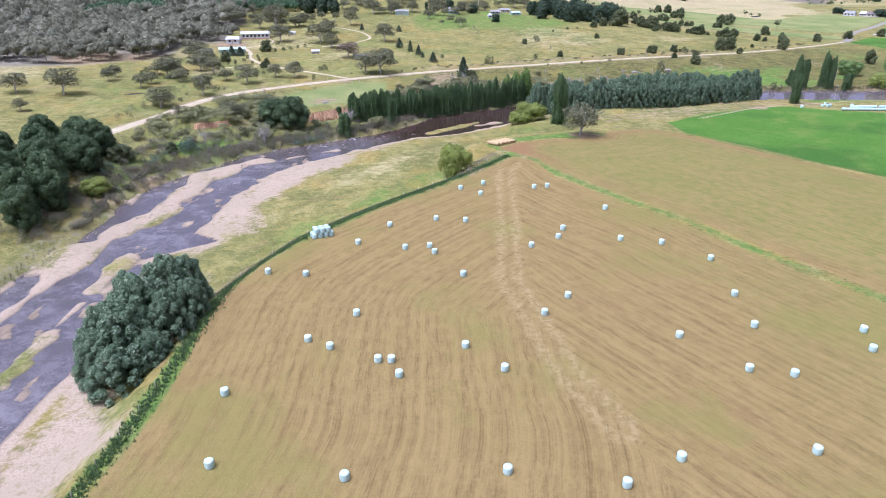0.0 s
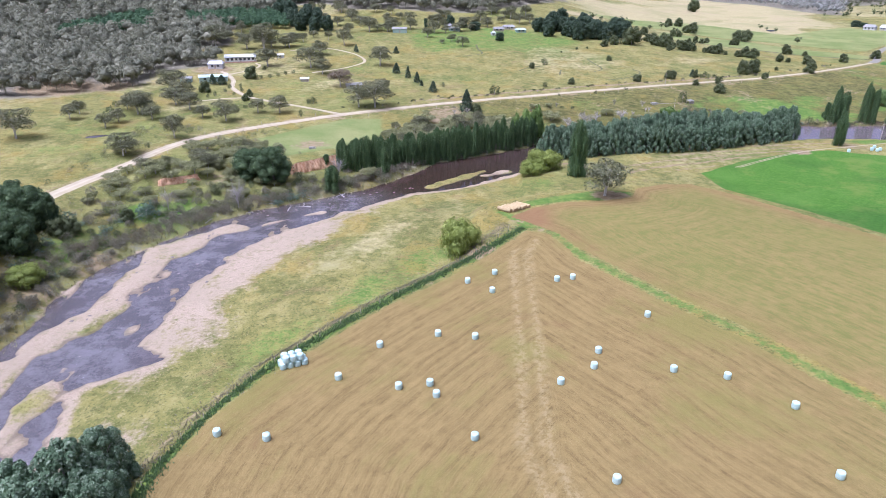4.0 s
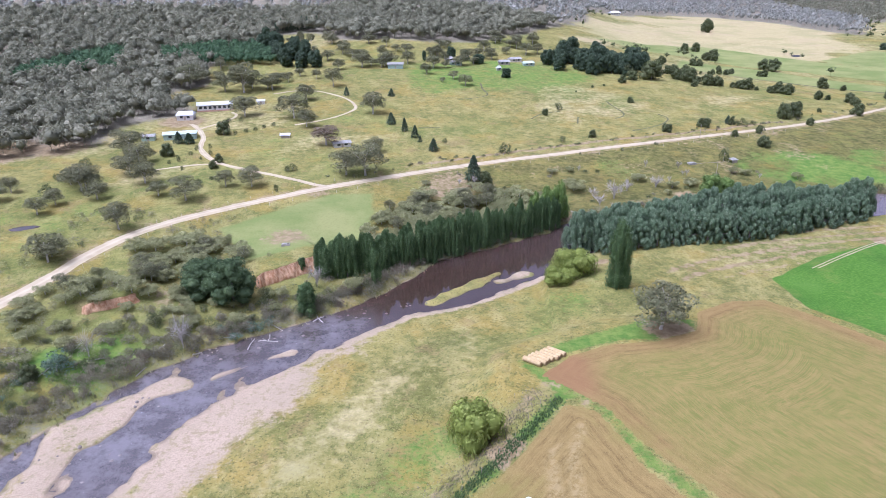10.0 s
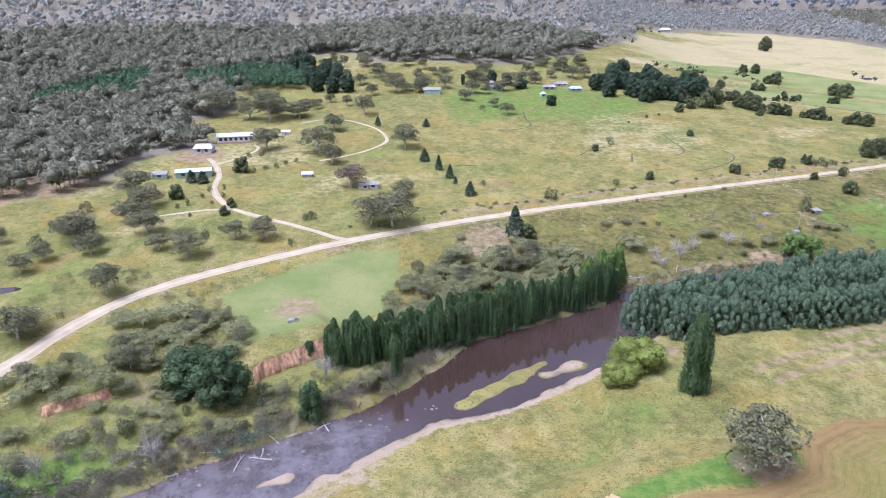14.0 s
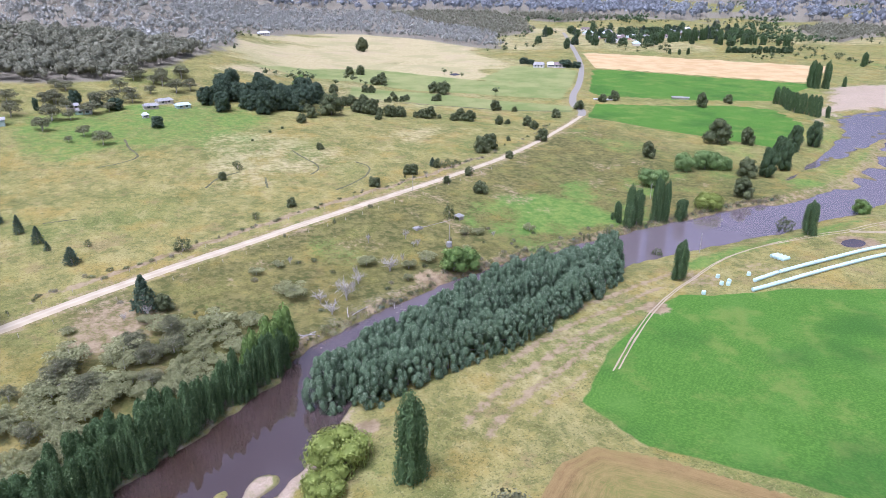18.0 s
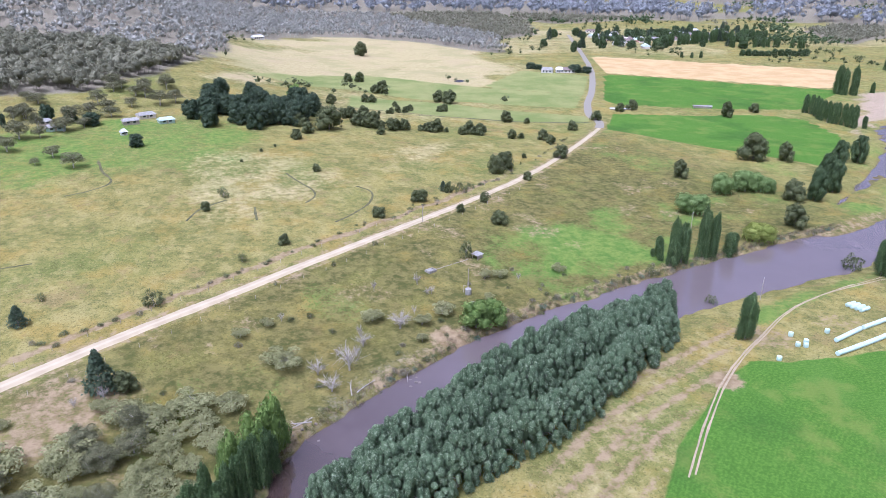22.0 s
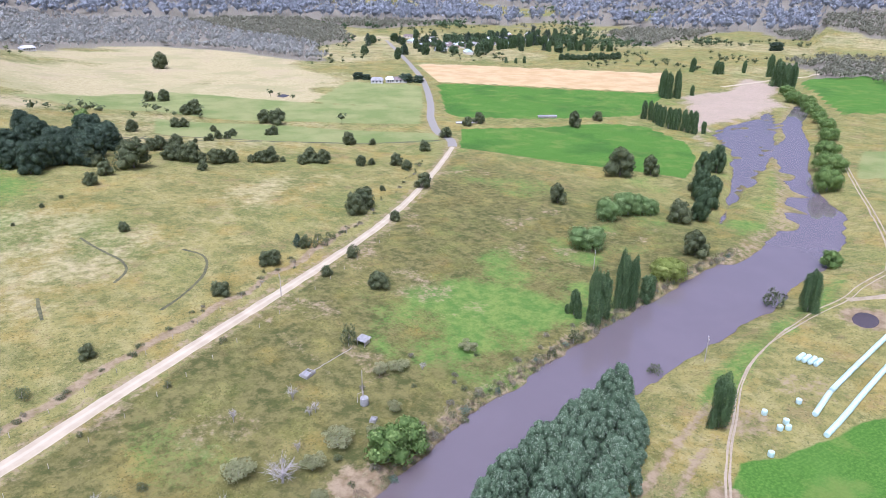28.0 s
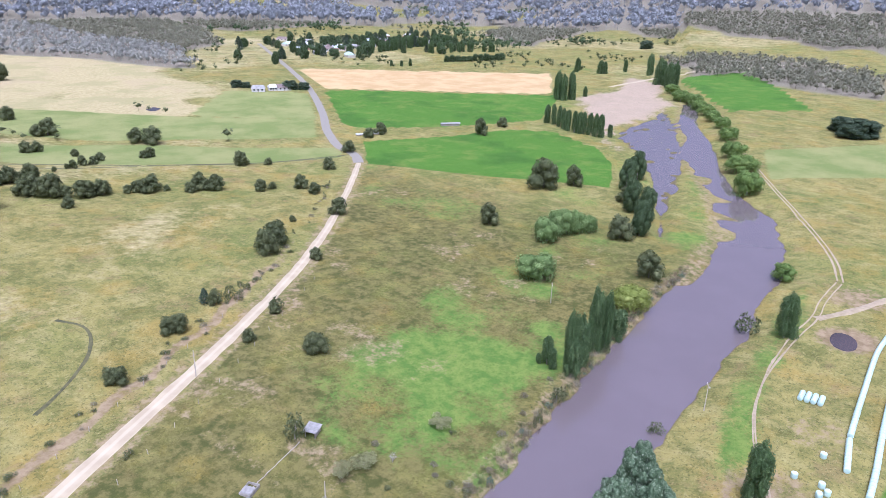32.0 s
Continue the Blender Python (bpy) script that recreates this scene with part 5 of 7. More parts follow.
joined("valley_forest", FAR_TREES, wooded(34000, (560, 1700, -100, 1500), (500, 1500), wild, 6, 11), LEAF["forest"], "gum forest beyond the river")
x, y = wild.uniform(-295, -135, 2600), wild.uniform(460, 615, 2600)
keep = np.maximum(within(x, y, PLANTED[0]), within(x, y, PLANTED[1])) > 0
tall = wild.uniform(6, 9, 2600)
joined("pine_plantation", NEAR_TREES, np.stack([x, y, tall, tall * 0.75, wild.uniform(0, 6, 2600)], 1)[keep], LEAF["plantation"], "mid-green young pine plantation in the forest")
open_land = [(x, y, h, h * 1.2, t) for x, y, h, t in zip(wild.uniform(-150, 1300, 4200), wild.uniform(600, 1500, 4200), wild.uniform(4, 8, 4200), wild.uniform(0, 6, 4200))]
spot = np.array(open_land)
thin = (forest(spot[:, 0], spot[:, 1]) < 0.5) & (fuzz(spot[:, 0], spot[:, 1], 70) > 0.55) & (union(spot[:, 0], spot[:, 1], [*TAN.values(), *CROPS.values(), *PALE.values()]) < 0.2) & (off_line(spot[:, 0], spot[:, 1], ROAD)[0] > 14)
joined("scattered_trees", FAR_TREES, spot[thin], LEAF["bush"], "scattered small dark trees on the far pastures")

x, y = wild.uniform(560, 1500, 5200), wild.uniform(760, 1650, 5200)
keep = (fuzz(x, y, 85) + 0.35 * fuzz(x, y, 30) > 0.80) & (forest(x, y) < 0.5) & (union(x, y, [TAN["stubble"], *CROPS.values()], 8.0) < 0.2) & (off_line(x, y, ROAD)[0] > 12)
tall = wild.uniform(6, 13, 5200)
joined("valley_trees", FAR_TREES, np.stack([x, y, tall, tall * wild.uniform(0.8, 1.3, 5200), wild.uniform(0, 6, 5200)], 1)[keep], LEAF["dark"], "dark green trees in belts across the far valley")


# ---- wooded western bank ----
for x, y, h, w in [(-112, 118, 12, 11), (-118, 128, 13, 12), (-124, 138, 13, 12), (-128, 118, 14, 13), (-133, 150, 13, 12), (-118, 148, 12, 12), (-138, 130, 14, 13), (-126, 160, 12, 12), (-140, 165, 12, 12), (-132, 172, 11, 10), (-150, 140, 13, 12), (-112, 105, 11, 10)]:
    plant("shade_tree", x, y, h, w, "trees on the western bank", "dense dark green bank tree in a thicket")
for n in range(60):
    u = place.random()
    x, y = -103 - 16 * place.random() + 8 * u, 112 + 66 * u
    if within(np.array([x]), np.array([y]), RIVER)[0] < -3:
        plant(("shrub", "river_scrub", "blue_shrub", "leafy_tree")[n % 4] if n % 4 < 3 else "shrub", x, y, place.uniform(0.9, 2.2), place.uniform(2, 4.5), "shrubs on the western bank")
for n in range(46):
    u = place.random()
    x, y = -112 + 60 * u + place.normal(0, 5), 190 + 36 * u + place.normal(0, 6)
    if within(np.array([x]), np.array([y]), RIVER)[0] < -5 and min(off_line(np.array([x]), np.array([y]), [a, b])[0][0] for a, b, _ in CLIFFS) > 7:
        plant("wattle", x, y, place.uniform(1.8, 3.6), place.uniform(3.5, 6), "wattles by the river")


def tussocks(count, box, test, size, rng):
    """Grass clumps of a few blades each."""
    blades = []
    for s in range(5):
        r = np.random.default_rng(60 + s)
        a = r.uniform(0, 6.283, 9)
        tip = np.stack([np.cos(a) * r.uniform(0.15, 0.5, 9), np.sin(a) * r.uniform(0.15, 0.5, 9), r.uniform(0.5, 1, 9)], 1)
        side = np.stack([-np.sin(a), np.cos(a), 0 * a], 1) * 0.09
        foot = tip * np.array([0.25, 0.25, 0]) - np.array([0, 0, 0.05])
        blades.append((np.stack([foot - side, foot + side, tip + side * 0.3, tip - side * 0.3], 1).reshape(-1, 3), np.arange(36).reshape(-1, 4)))
    x, y = rng.uniform(box[0], box[1], count), rng.uniform(box[2], box[3], count)
    keep = test(x, y)
    h = rng.uniform(size[0], size[1], count)
    return blades, np.stack([x, y, h, h * rng.uniform(0.9, 1.6, count), rng.uniform(0, 6.28, count)], 1)[keep]


blades, spots = tussocks(16000, (-110, 20, 40, 250), lambda x, y: (np.abs(within(x, y, RIVER)) < 2.2) & (off_line(x, y, MIDDLE)[1] > 0), (0.4, 0.9), wild)
tagged(joined("bank_reeds", blades, spots[::2], LEAF["reed"], "thin reeds along the river margin"), category="reeds")


def sow(count, line, spread_out, size, rng, shift=0.0):
    """Places beside a line, thickest near it: x, y, height, width, turn."""
    p = smooth_line(line, 1.0)
    d = np.gradient(p, axis=0)
    i = rng.integers(0, len(p), count)
    off = shift + rng.normal(0, spread_out, count)
    d = d[i] / np.hypot(*d[i].T)[:, None]
    x, y = p[i, 0] - d[:, 1] * off + rng.normal(0, 0.6, count), p[i, 1] + d[:, 0] * off + rng.normal(0, 0.6, count)
    h = rng.uniform(size[0], size[1], count)
    return np.stack([x, y, h, h * rng.uniform(1.1, 1.9, count), rng.uniform(0, 6.28, count)], 1)


def low_bush(seed, count):
    _, v, q = shape_shrub(np.random.default_rng(seed), 1.8, 2.6, count)
    return v / np.array([2.6, 2.6, 1.8]), q


LOW_BUSHES = [low_bush(80 + s, 120) for s in range(5)]
far_bank = [(x, y) for x, y in RIVER_FAR if x < 34 and y > 90][::-1]
for seed, leaf, count, shift, wide, label in ((1, "scrub", 520, 3.2, 2.4, "thick grey-brown twiggy scrub along the river bank"), (2, "bush", 240, 6.0, 3.2, "dark olive scrub behind the river bank"),
                                              (3, "russet", 170, 3.0, 2.2, "russet brown scrub along the river bank")):
    spots = sow(count, far_bank, wide, (0.9, 2.3), np.random.default_rng(seed), shift)
    spots[:, 0] -= 9 * ease(172, 150, spots[:, 1])
    gap = within(spots[:, 0], spots[:, 1], RIVER)
    tagged(joined("bank_scrub", LOW_BUSHES, spots[gap < -0.8], LEAF[leaf], label), category="scrub")
long_reach = [(x, y) for x, y in RIVER_FAR if 20 < x < 300][::-1]
for seed, leaf, count, label in ((5, "russet", 330, "russet brown scrub at the water's edge"), (6, "bush", 260, "dark olive scrub at the water's edge"), (7, "reed", 300, "pale rank tussocks at the water's edge")):
    spots = sow(count, long_reach, 1.2, (0.35, 1.1), np.random.default_rng(seed), 1.5)
    tagged(joined("bank_scrub", LOW_BUSHES, spots[within(spots[:, 0], spots[:, 1], RIVER) < 0.3], LEAF[leaf], label), category="scrub")
lee = np.random.default_rng(9)
x, y = lee.uniform(-140, -20, 1600), lee.uniform(95, 275, 1600)
deep = within(x, y, RIVER)
keep = (deep < -4) & (off_line(x, y, MIDDLE)[1] > 0) & (off_line(x, y, ROAD)[0] > 8) & (within(x, y, PALE["lawn"]) < -1) & (fuzz(x, y, 17) > 0.42)
for a, b, _ in CLIFFS:
    keep &= off_line(x, y, [a, b])[0] > 5
h = lee.uniform(0.7, 2.0, 1600)
spots = np.stack([x, y, h, h * lee.uniform(1.2, 2.2, 1600), lee.uniform(0, 6.28, 1600)], 1)[keep]
for k, leaf, label in ((0, "wattle", "low grey-olive bushes between the road and the river"), (1, "bush", "low dark olive bushes between the road and the river"), (2, "scrub", "low grey-brown bushes between the road and the river")):
    tagged(joined("low_scrub", LOW_BUSHES, spots[k::3], LEAF[leaf], label), category="scrub")
FENCE_LINE = [(-47.5, -60), (-48, 8), (-46, 24), (-47, 63), (-44.5, 79), (-36, 95), (-19, 119), (2, 144), (17, 166)]
tagged(joined("fence_grass", blades, sow(8000, FENCE_LINE, 0.5, (0.2, 0.5), lee), LEAF["poplar"], "tall dark green grass along the paddock fence"), category="grass")
tagged(joined("dead_grass", blades, sow(3200, FENCE_LINE[3:], 2.0, (0.15, 0.36), lee, 4.2), LEAF["scrub"], "grey-brown dead grass outside the paddock fence"), category="grass")


# ---- single trees and shrubs: x, y, height, width ----
row_of("gum_tree", [(-175, 291, 6.8, 7.1), (-119, 259, 10.9, 10.5), (-148, 295, 9.6, 12.3), (-152, 280, 6, 7.7), (-107, 288, 9.2, 11.8), (-97, 304, 7, 7.6),
    (-87, 305, 8.1, 10.4), (-140, 315, 10.2, 13.1), (-152, 342, 11.9, 15.2), (-143, 331, 9.6, 12.4), (-122, 417, 12.3, 15.7), (-94, 412, 13.5, 17.4),
    (-96, 453, 10, 12.8), (-84, 396, 8.6, 11.1), (-53, 424, 12.4, 13.8), (-44, 354, 7.6, 9.7), (-52, 322, 10.2, 13.1), (-44, 322, 13.6, 17.4),
    (-86, 489, 12, 11.5), (-76, 551, 12.2, 15.7), (-58, 563, 10.4, 13.3), (-119, 506, 6.6, 8.4)], "gum trees on the slope")
row_of("gum_tree", [(-115, 524, 6.2, 8), (-141, 480, 17.9, 23), (-155, 486, 10.9, 14), (-124, 484, 10.8, 13.8), (-179, 491, 14.8, 18.9), (-140, 287, 7.2, 9.2),
    (-130, 306, 8.8, 11.3), (-119, 292, 6.3, 8), (-158, 302, 6.6, 8.4), (-2, 501, 7.3, 9.3), (-25, 558, 10.2, 13.1), (-45, 572, 9.3, 10.8), (-29, 535, 7.8, 10.1),
    (-10, 520, 5.7, 7.3), (-17, 510, 3.3, 4.3), (-174, 281, 6.5, 8.3), (-199, 246, 9.3, 12), (-179, 249, 11.8, 15.1), (-179, 216, 5.3, 6.8),
    (-128, 232, 8.9, 11.5), (-153, 270, 6.3, 8), (-150, 295, 10.7, 13.7)], "gum trees on the slope")
row_of("russet_gum_tree", [(-68, 364, 9.3, 14.3)], "")
row_of("round_tree", [(-122, 380, 7.1, 8.9), (-135, 342, 6.3, 7.2), (-109, 325, 3.6, 4.5), (-109, 333, 3.9, 4.6), (6, 318, 5.1, 6.4), (42, 428, 3.7, 4.7),
    (61, 386, 3.9, 4.8), (97, 465, 3.7, 4.6), (102, 399, 4.3, 5.3), (125, 411, 5.3, 6.6), (141, 418, 4.8, 4.4), (133, 396, 3.4, 4.2), (143, 378, 5.5, 6.9),
    (68, 488, 1.4, 1.8), (81, 504, 1.8, 2.3), (90, 513, 1.5, 1.9), (178, 440, 9.2, 9.7), (156, 583, 7.5, 9.4), (158, 551, 10.1, 12.6), (168, 544, 7.9, 9.9),
    (176, 544, 6.9, 8.7), (188, 540, 4.8, 4.9)], "pasture trees")
row_of("round_tree", [(194, 536, 7.8, 9.7), (211, 526, 7.6, 9.5), (215, 520, 7.5, 9.4), (229, 595, 5.4, 6.8), (196, 600, 4.9, 6.1), (207, 604, 4.4, 5.5),
    (247, 622, 10.2, 12.8), (194, 643, 5.7, 7.1), (219, 686, 10.2, 12.7), (157, 564, 7.4, 9.3), (156, 532, 4.7, 5.8), (105, 526, 5.8, 7.2), (115, 539, 6.7, 8.4),
    (130, 547, 14.1, 17.6), (116, 558, 9.2, 11.5), (161, 638, 7.1, 8.9), (151, 582, 6.6, 8.2), (159, 582, 4, 5), (164, 582, 8.2, 10.2), (151, 558, 7.5, 9.4),
    (156, 554, 7.6, 9.5), (163, 548, 5.1, 6.4)], "pasture trees")
row_of("round_tree", [(171, 545, 6.7, 8.4), (185, 540, 4, 4.3), (190, 537, 6.4, 8), (199, 533, 3, 3.7), (205, 524, 5.1, 6.4), (212, 524, 5, 6.2),
    (215, 521, 2.8, 3.5), (228, 505, 5.8, 7.3), (234, 504, 3.5, 4.4), (244, 496, 6.5, 8.1), (242, 485, 5.5, 6.9), (278, 513, 6.3, 7.8), (226, 458, 7.3, 9.1),
    (208, 461, 2.7, 3.3), (252, 550, 7.6, 9.5), (263, 542, 4, 4.8), (225, 595, 4.2, 5.2), (242, 631, 8.7, 10.9), (189, 644, 6.1, 7.6), (190, 597, 4.2, 5.2),
    (203, 622, 4.1, 5.2), (201, 599, 4.3, 5.4)], "pasture trees")
row_of("round_tree", [(180, 595, 2.6, 3.3), (187, 597, 2.7, 3.3), (213, 686, 7.1, 8.9), (214, 753, 7.8, 9.8), (224, 750, 8.9, 11.2), (295, 938, 16.1, 20.1),
    (310, 533, 6.9, 8.6), (347, 549, 6.6, 8.2), (360, 551, 7.7, 9.7), (437, 509, 7.1, 8.8), (123, 412, 4.8, 6), (101, 400, 4.2, 5.3), (148, 404, 3.5, 4.3),
    (142, 379, 4.7, 5.9), (184, 428, 4.2, 5.2), (-111, 162, 5.4, 6.8), (-115, 149, 5.1, 6.4), (-114, 160, 5.4, 6.7), (-119, 149, 5.1, 6.4), (-101, 175, 4.3, 5.3),
    (186, 445, 9.3, 11.6), (325, 414, 14.8, 18.4)], "pasture trees")
row_of("round_tree", [(405, 505, 10.7, 11), (284, 357, 9.6, 12), (330, 374, 8.3, 10.4), (254, 333, 9.4, 11.7), (339, 405, 10.3, 10.3),
    (262, 404, 8.9, 9.3)], "pasture trees")
row_of("pine_tree", [(-138, 363, 5.7, 6), (-133, 363, 5.2, 6.8), (-47, 467, 4.7, 5.5), (-41, 404, 6.2, 6.5), (-74, 466, 5.4, 4.4), (1, 319, 11, 8.5),
    (-17, 358, 5.9, 6.2), (-33, 391, 7, 4.5), (-27, 380, 6.1, 4.9), (-24, 372, 3.4, 2.7), (140, 421, 4.6, 4.4)], "pines")
row_of("shrub", [(-127, 334, 2.6, 2.2), (-116, 343, 2.3, 2.2), (-121, 322, 1.7, 1.8), (-130, 331, 1.7, 1.8), (-76, 300, 2.8, 2.2), (-120, 354, 2.2, 2),
    (-116, 380, 2.1, 2.5), (-112, 384, 2.1, 2.5), (-108, 387, 2.1, 2.5), (-105, 392, 2.1, 2.6), (-101, 396, 2.1, 2.6), (-127, 404, 2.1, 2.7),
    (-121, 406, 2.1, 2.7), (-125, 351, 2.4, 2.3), (-125, 343, 1.8, 2.2), (-118, 336, 1.5, 1.9), (-105, 311, 1.6, 2), (-163, 324, 4.1, 5.2), (-166, 307, 2.8, 3.4),
    (-160, 289, 4.3, 5.4), (-107, 303, 3, 3.1), (-75, 325, 3.1, 3.9)], "pasture shrubs")
row_of("shrub", [(-77, 324, 2.4, 3), (-83, 201, 3.5, 4.3), (-58, 217, 3.4, 4.2), (-73, 209, 2.2, 2.7), (-124, 244, 1.8, 2.2), (-81, 216, 3, 3.8),
    (-12, 371, 2.4, 2.7), (16, 356, 4.6, 5.8), (51, 441, 3.8, 4.8), (144, 416, 2.7, 2.2), (148, 416, 2.9, 3.3), (154, 420, 2.1, 2.6), (150, 403, 4, 5),
    (49, 359, 1.3, 1.6), (71, 363, 1.8, 2.2), (88, 378, 1.4, 1.3), (45, 377, 2.7, 3.4), (168, 322, 3.9, 3.7), (172, 299, 3.1, 3.9), (158, 321, 2.3, 1.6),
    (156, 321, 2.8, 1.2), (236, 296, 5.8, 7.2)], "pasture shrubs")
row_of("shrub", [(145, 421, 2.1, 2), (147, 419, 3.7, 3.4), (154, 423, 1.9, 2.3), (132, 397, 3.2, 3.8), (87, 377, 1.7, 1.6), (116, 356, 5.6, 4.8)], "pasture shrubs")
row_of("wattle", [(-129, 236, 4.7, 10.6), (-117, 211, 3.2, 5.6), (-106, 209, 5, 8.2), (-94, 213, 5.2, 8.3), (-97, 231, 4.7, 9.2), (-100, 243, 4.9, 9.8),
    (-92, 248, 5, 12.2), (-85, 239, 4, 9.5), (-91, 236, 4, 8.4), (-83, 246, 4.1, 9.8), (-73, 240, 4.8, 9.5), (-90, 225, 4.6, 7.9), (-81, 216, 4.9, 5.7),
    (-100, 207, 3.5, 6.3), (-108, 205, 3.4, 6.2), (-114, 201, 2.7, 5.3), (-101, 218, 2.9, 5.7), (-106, 242, 4.1, 7.6), (-110, 190, 3.2, 5.8),
    (-104, 195, 3.1, 5.1), (-70, 228, 3.8, 7), (-90, 214, 2.9, 5.6)], "wattles by the river")
row_of("wattle", [(-93, 207, 2.5, 4.5), (-106, 214, 3.6, 6.5), (5, 307, 4.5, 9.5), (42, 316, 4.6, 9.7), (71, 329, 3.7, 7.2), (84, 323, 3.1, 5.6),
    (92, 326, 3.1, 7.1), (19, 306, 4.5, 10.8), (9, 304, 4, 10.7), (-18, 298, 4.9, 10.6), (-6, 298, 4.4, 10.6), (27, 304, 4, 8), (-22, 286, 4.7, 10.1),
    (-11, 287, 3.8, 10.2), (-35, 225, 5.1, 6.3)], "wattles by the river")
row_of("shade_tree", [(-67, 215, 12.4, 14), (-76, 218, 10.4, 14.3), (-117, 111, 13.6, 11.7), (-116, 124, 13.5, 12.5), (-130, 126, 11.7, 11.6),
    (-130, 141, 9.7, 11.3), (-123, 151, 11.1, 11.8), (-122, 162, 12.7, 12.4), (-119, 164, 10, 10.2), (-145, 149, 9.9, 11.7), (292, 352, 15, 9), (311, 357, 15, 9),
    (319, 367, 15, 9), (372, 386, 15, 9), (351, 383, 15, 9)], "shade trees")
row_of("lombardy_poplar", [(-46, 213, 9.5, 4.6), (-29, 230, 12.8, 3), (-52, 235, 4.4, 2.1), (472, 494, 15, 3.8), (472, 489, 15.4, 3.7), (467, 482, 15.7, 3.7),
    (462, 476, 15.5, 3.6), (459, 471, 15.7, 3.9), (455, 464, 16.1, 3.5), (456, 461, 16.1, 3.5), (456, 458, 16, 3.5), (457, 454, 16, 3.5), (455, 449, 16.2, 3.7),
    (455, 445, 16.8, 4), (460, 441, 9.2, 3), (573, 540, 25.2, 9.7), (572, 534, 22.4, 8.1), (582, 532, 24.2, 8.1), (579, 529, 16.7, 6.5), (731, 510, 26.4, 15.2),
    (712, 494, 26, 12.8), (717, 490, 25.4, 9.2)], "poplars")
row_of("lombardy_poplar", [(796, 546, 24.8, 10.4), (761, 616, 15.7, 8.5), (804, 578, 14.7, 6), (768, 591, 14.9, 10.5), (605, 530, 9.8, 4.7), (770, 588, 13.5, 8.4),
    (182, 326, 18.1, 4.9), (185, 325, 16.2, 4.5), (196, 326, 19.2, 5.7), (199, 324, 17.9, 4.7), (208, 324, 9.8, 4.4), (181, 332, 9.3, 2.6), (180, 334, 3.5, 1.2),
    (180, 330, 7.1, 2), (180, 324, 11.8, 3.9), (236, 286, 14.3, 7), (159, 275, 14.1, 6.2), (41, 225, 21.6, 7.7)], "poplars")
row_of("dead_tree", [(-73, 193, 8, 6.6), (-93, 186, 6.2, 4.8), (-46, 227, 6.3, 5.9), (57, 309, 6.5, 8.1), (77, 323, 4.6, 8.5), (49, 310, 3.6, 5.4),
    (64, 318, 3.7, 5.6), (50, 302, 3.9, 6.6)], "")
row_of("blue_shrub", [(-97, 179, 3.5, 6.5)], "")
row_of("leafy_tree", [(97, 315, 8.2, 10.2), (104, 316, 6.5, 8.2), (140, 656, 8.6, 10.7), (284, 297, 6.3, 7.9)], "")
row_of("broad_pine", [(26, 528, 6.2, 8.3), (-13, 592, 8.9, 8.4), (-2, 591, 7.5, 8.3), (8, 578, 6.7, 10.8), (-33, 584, 7.1, 3.9), (420, 774, 6.5, 13.4),
    (424, 766, 5.1, 10), (443, 730, 7.8, 16.5), (451, 722, 6.4, 12), (562, 316, 13, 25), (570, 308, 11.3, 20), (578, 326, 10.3, 15.5),
    (1108, 675, 12.8, 23.4)], "old pines")
row_of("willow", [(384, 335, 10.6, 17.5), (422, 348, 8.6, 18.3), (456, 362, 8.5, 17.7), (501, 378, 7.7, 15.9), (537, 392, 7.3, 14.5), (590, 420, 7.7, 14.7),
    (638, 445, 9.4, 19.3), (643, 458, 8.6, 19.6), (682, 479, 7.7, 17.5), (562, 406, 7, 13.9), (616, 433, 7.7, 15.5), (228, 329, 5.8, 13.1), (31, 237, 7.3, 14.1),
    (25, 229, 4.5, 9.1), (-1, 155, 8.8, 11), (-109, 135, 4.5, 9.6)], "willows")
row_of("grey_willow", [(274, 375, 8.8, 12.1), (262, 377, 7.8, 11.8), (282, 373, 6.9, 10.8), (282, 369, 6, 7.6), (279, 381, 7, 10.9), (228, 363, 7.7, 14.2)], "")



# ---- wrapped hay bales ----
FILM = plain("pale_mint_stretch_film", (0.40, 0.56, 0.51), (0.52, 0.66, 0.61), 5.0, 0.32, 0, 0.5, 0.25, 0.03)
STRAW = plain("yellow_straw", (0.36, 0.265, 0.13), (0.50, 0.39, 0.22), 9.0, 0.95, 0, 0.1, 0.6, 0.05)
STRAW_END = plain("cut_straw_ends", (0.30, 0.20, 0.10), (0.46, 0.33, 0.19), 14.0, 0.95, 0, 0.1, 0.6, 0.05)


def drum(radius, length, sides=20, round_off=0.16, seed=0, wrinkle=0.012):
    """A slightly sagging round bale, standing on its end at the origin."""
    rng = np.random.default_rng(seed)
    bm = bmesh.new()
    profile = [(radius * 0.6, 0.0), (radius - round_off, 0.0), (radius - round_off * 0.25, round_off * 0.3), (radius, round_off), (radius * 1.02, length * 0.35), (radius * 1.0, length * 0.7),
               (radius * 0.99, length - round_off), (radius - round_off * 0.3, length - round_off * 0.25), (radius - round_off * 1.1, length), (radius * 0.45, length + 0.02)]
    rings = []
    for r, z in profile:
        rings.append([bm.verts.new(((r + rng.normal(0, wrinkle)) * math.cos(6.28319 * k / sides), (r + rng.normal(0, wrinkle)) * math.sin(6.28319 * k / sides), z)) for k in range(sides)])
    for a, b in zip(rings[:-1], rings[1:]):
        for k in range(sides):
            bm.faces.new((a[k], a[(k + 1) % sides], b[(k + 1) % sides], b[k]))
    bm.faces.new(rings[-1])
    bm.faces.new(rings[0][::-1])
    for f in bm.faces:
        f.smooth = True
    return bm


BALE_MESHES = []
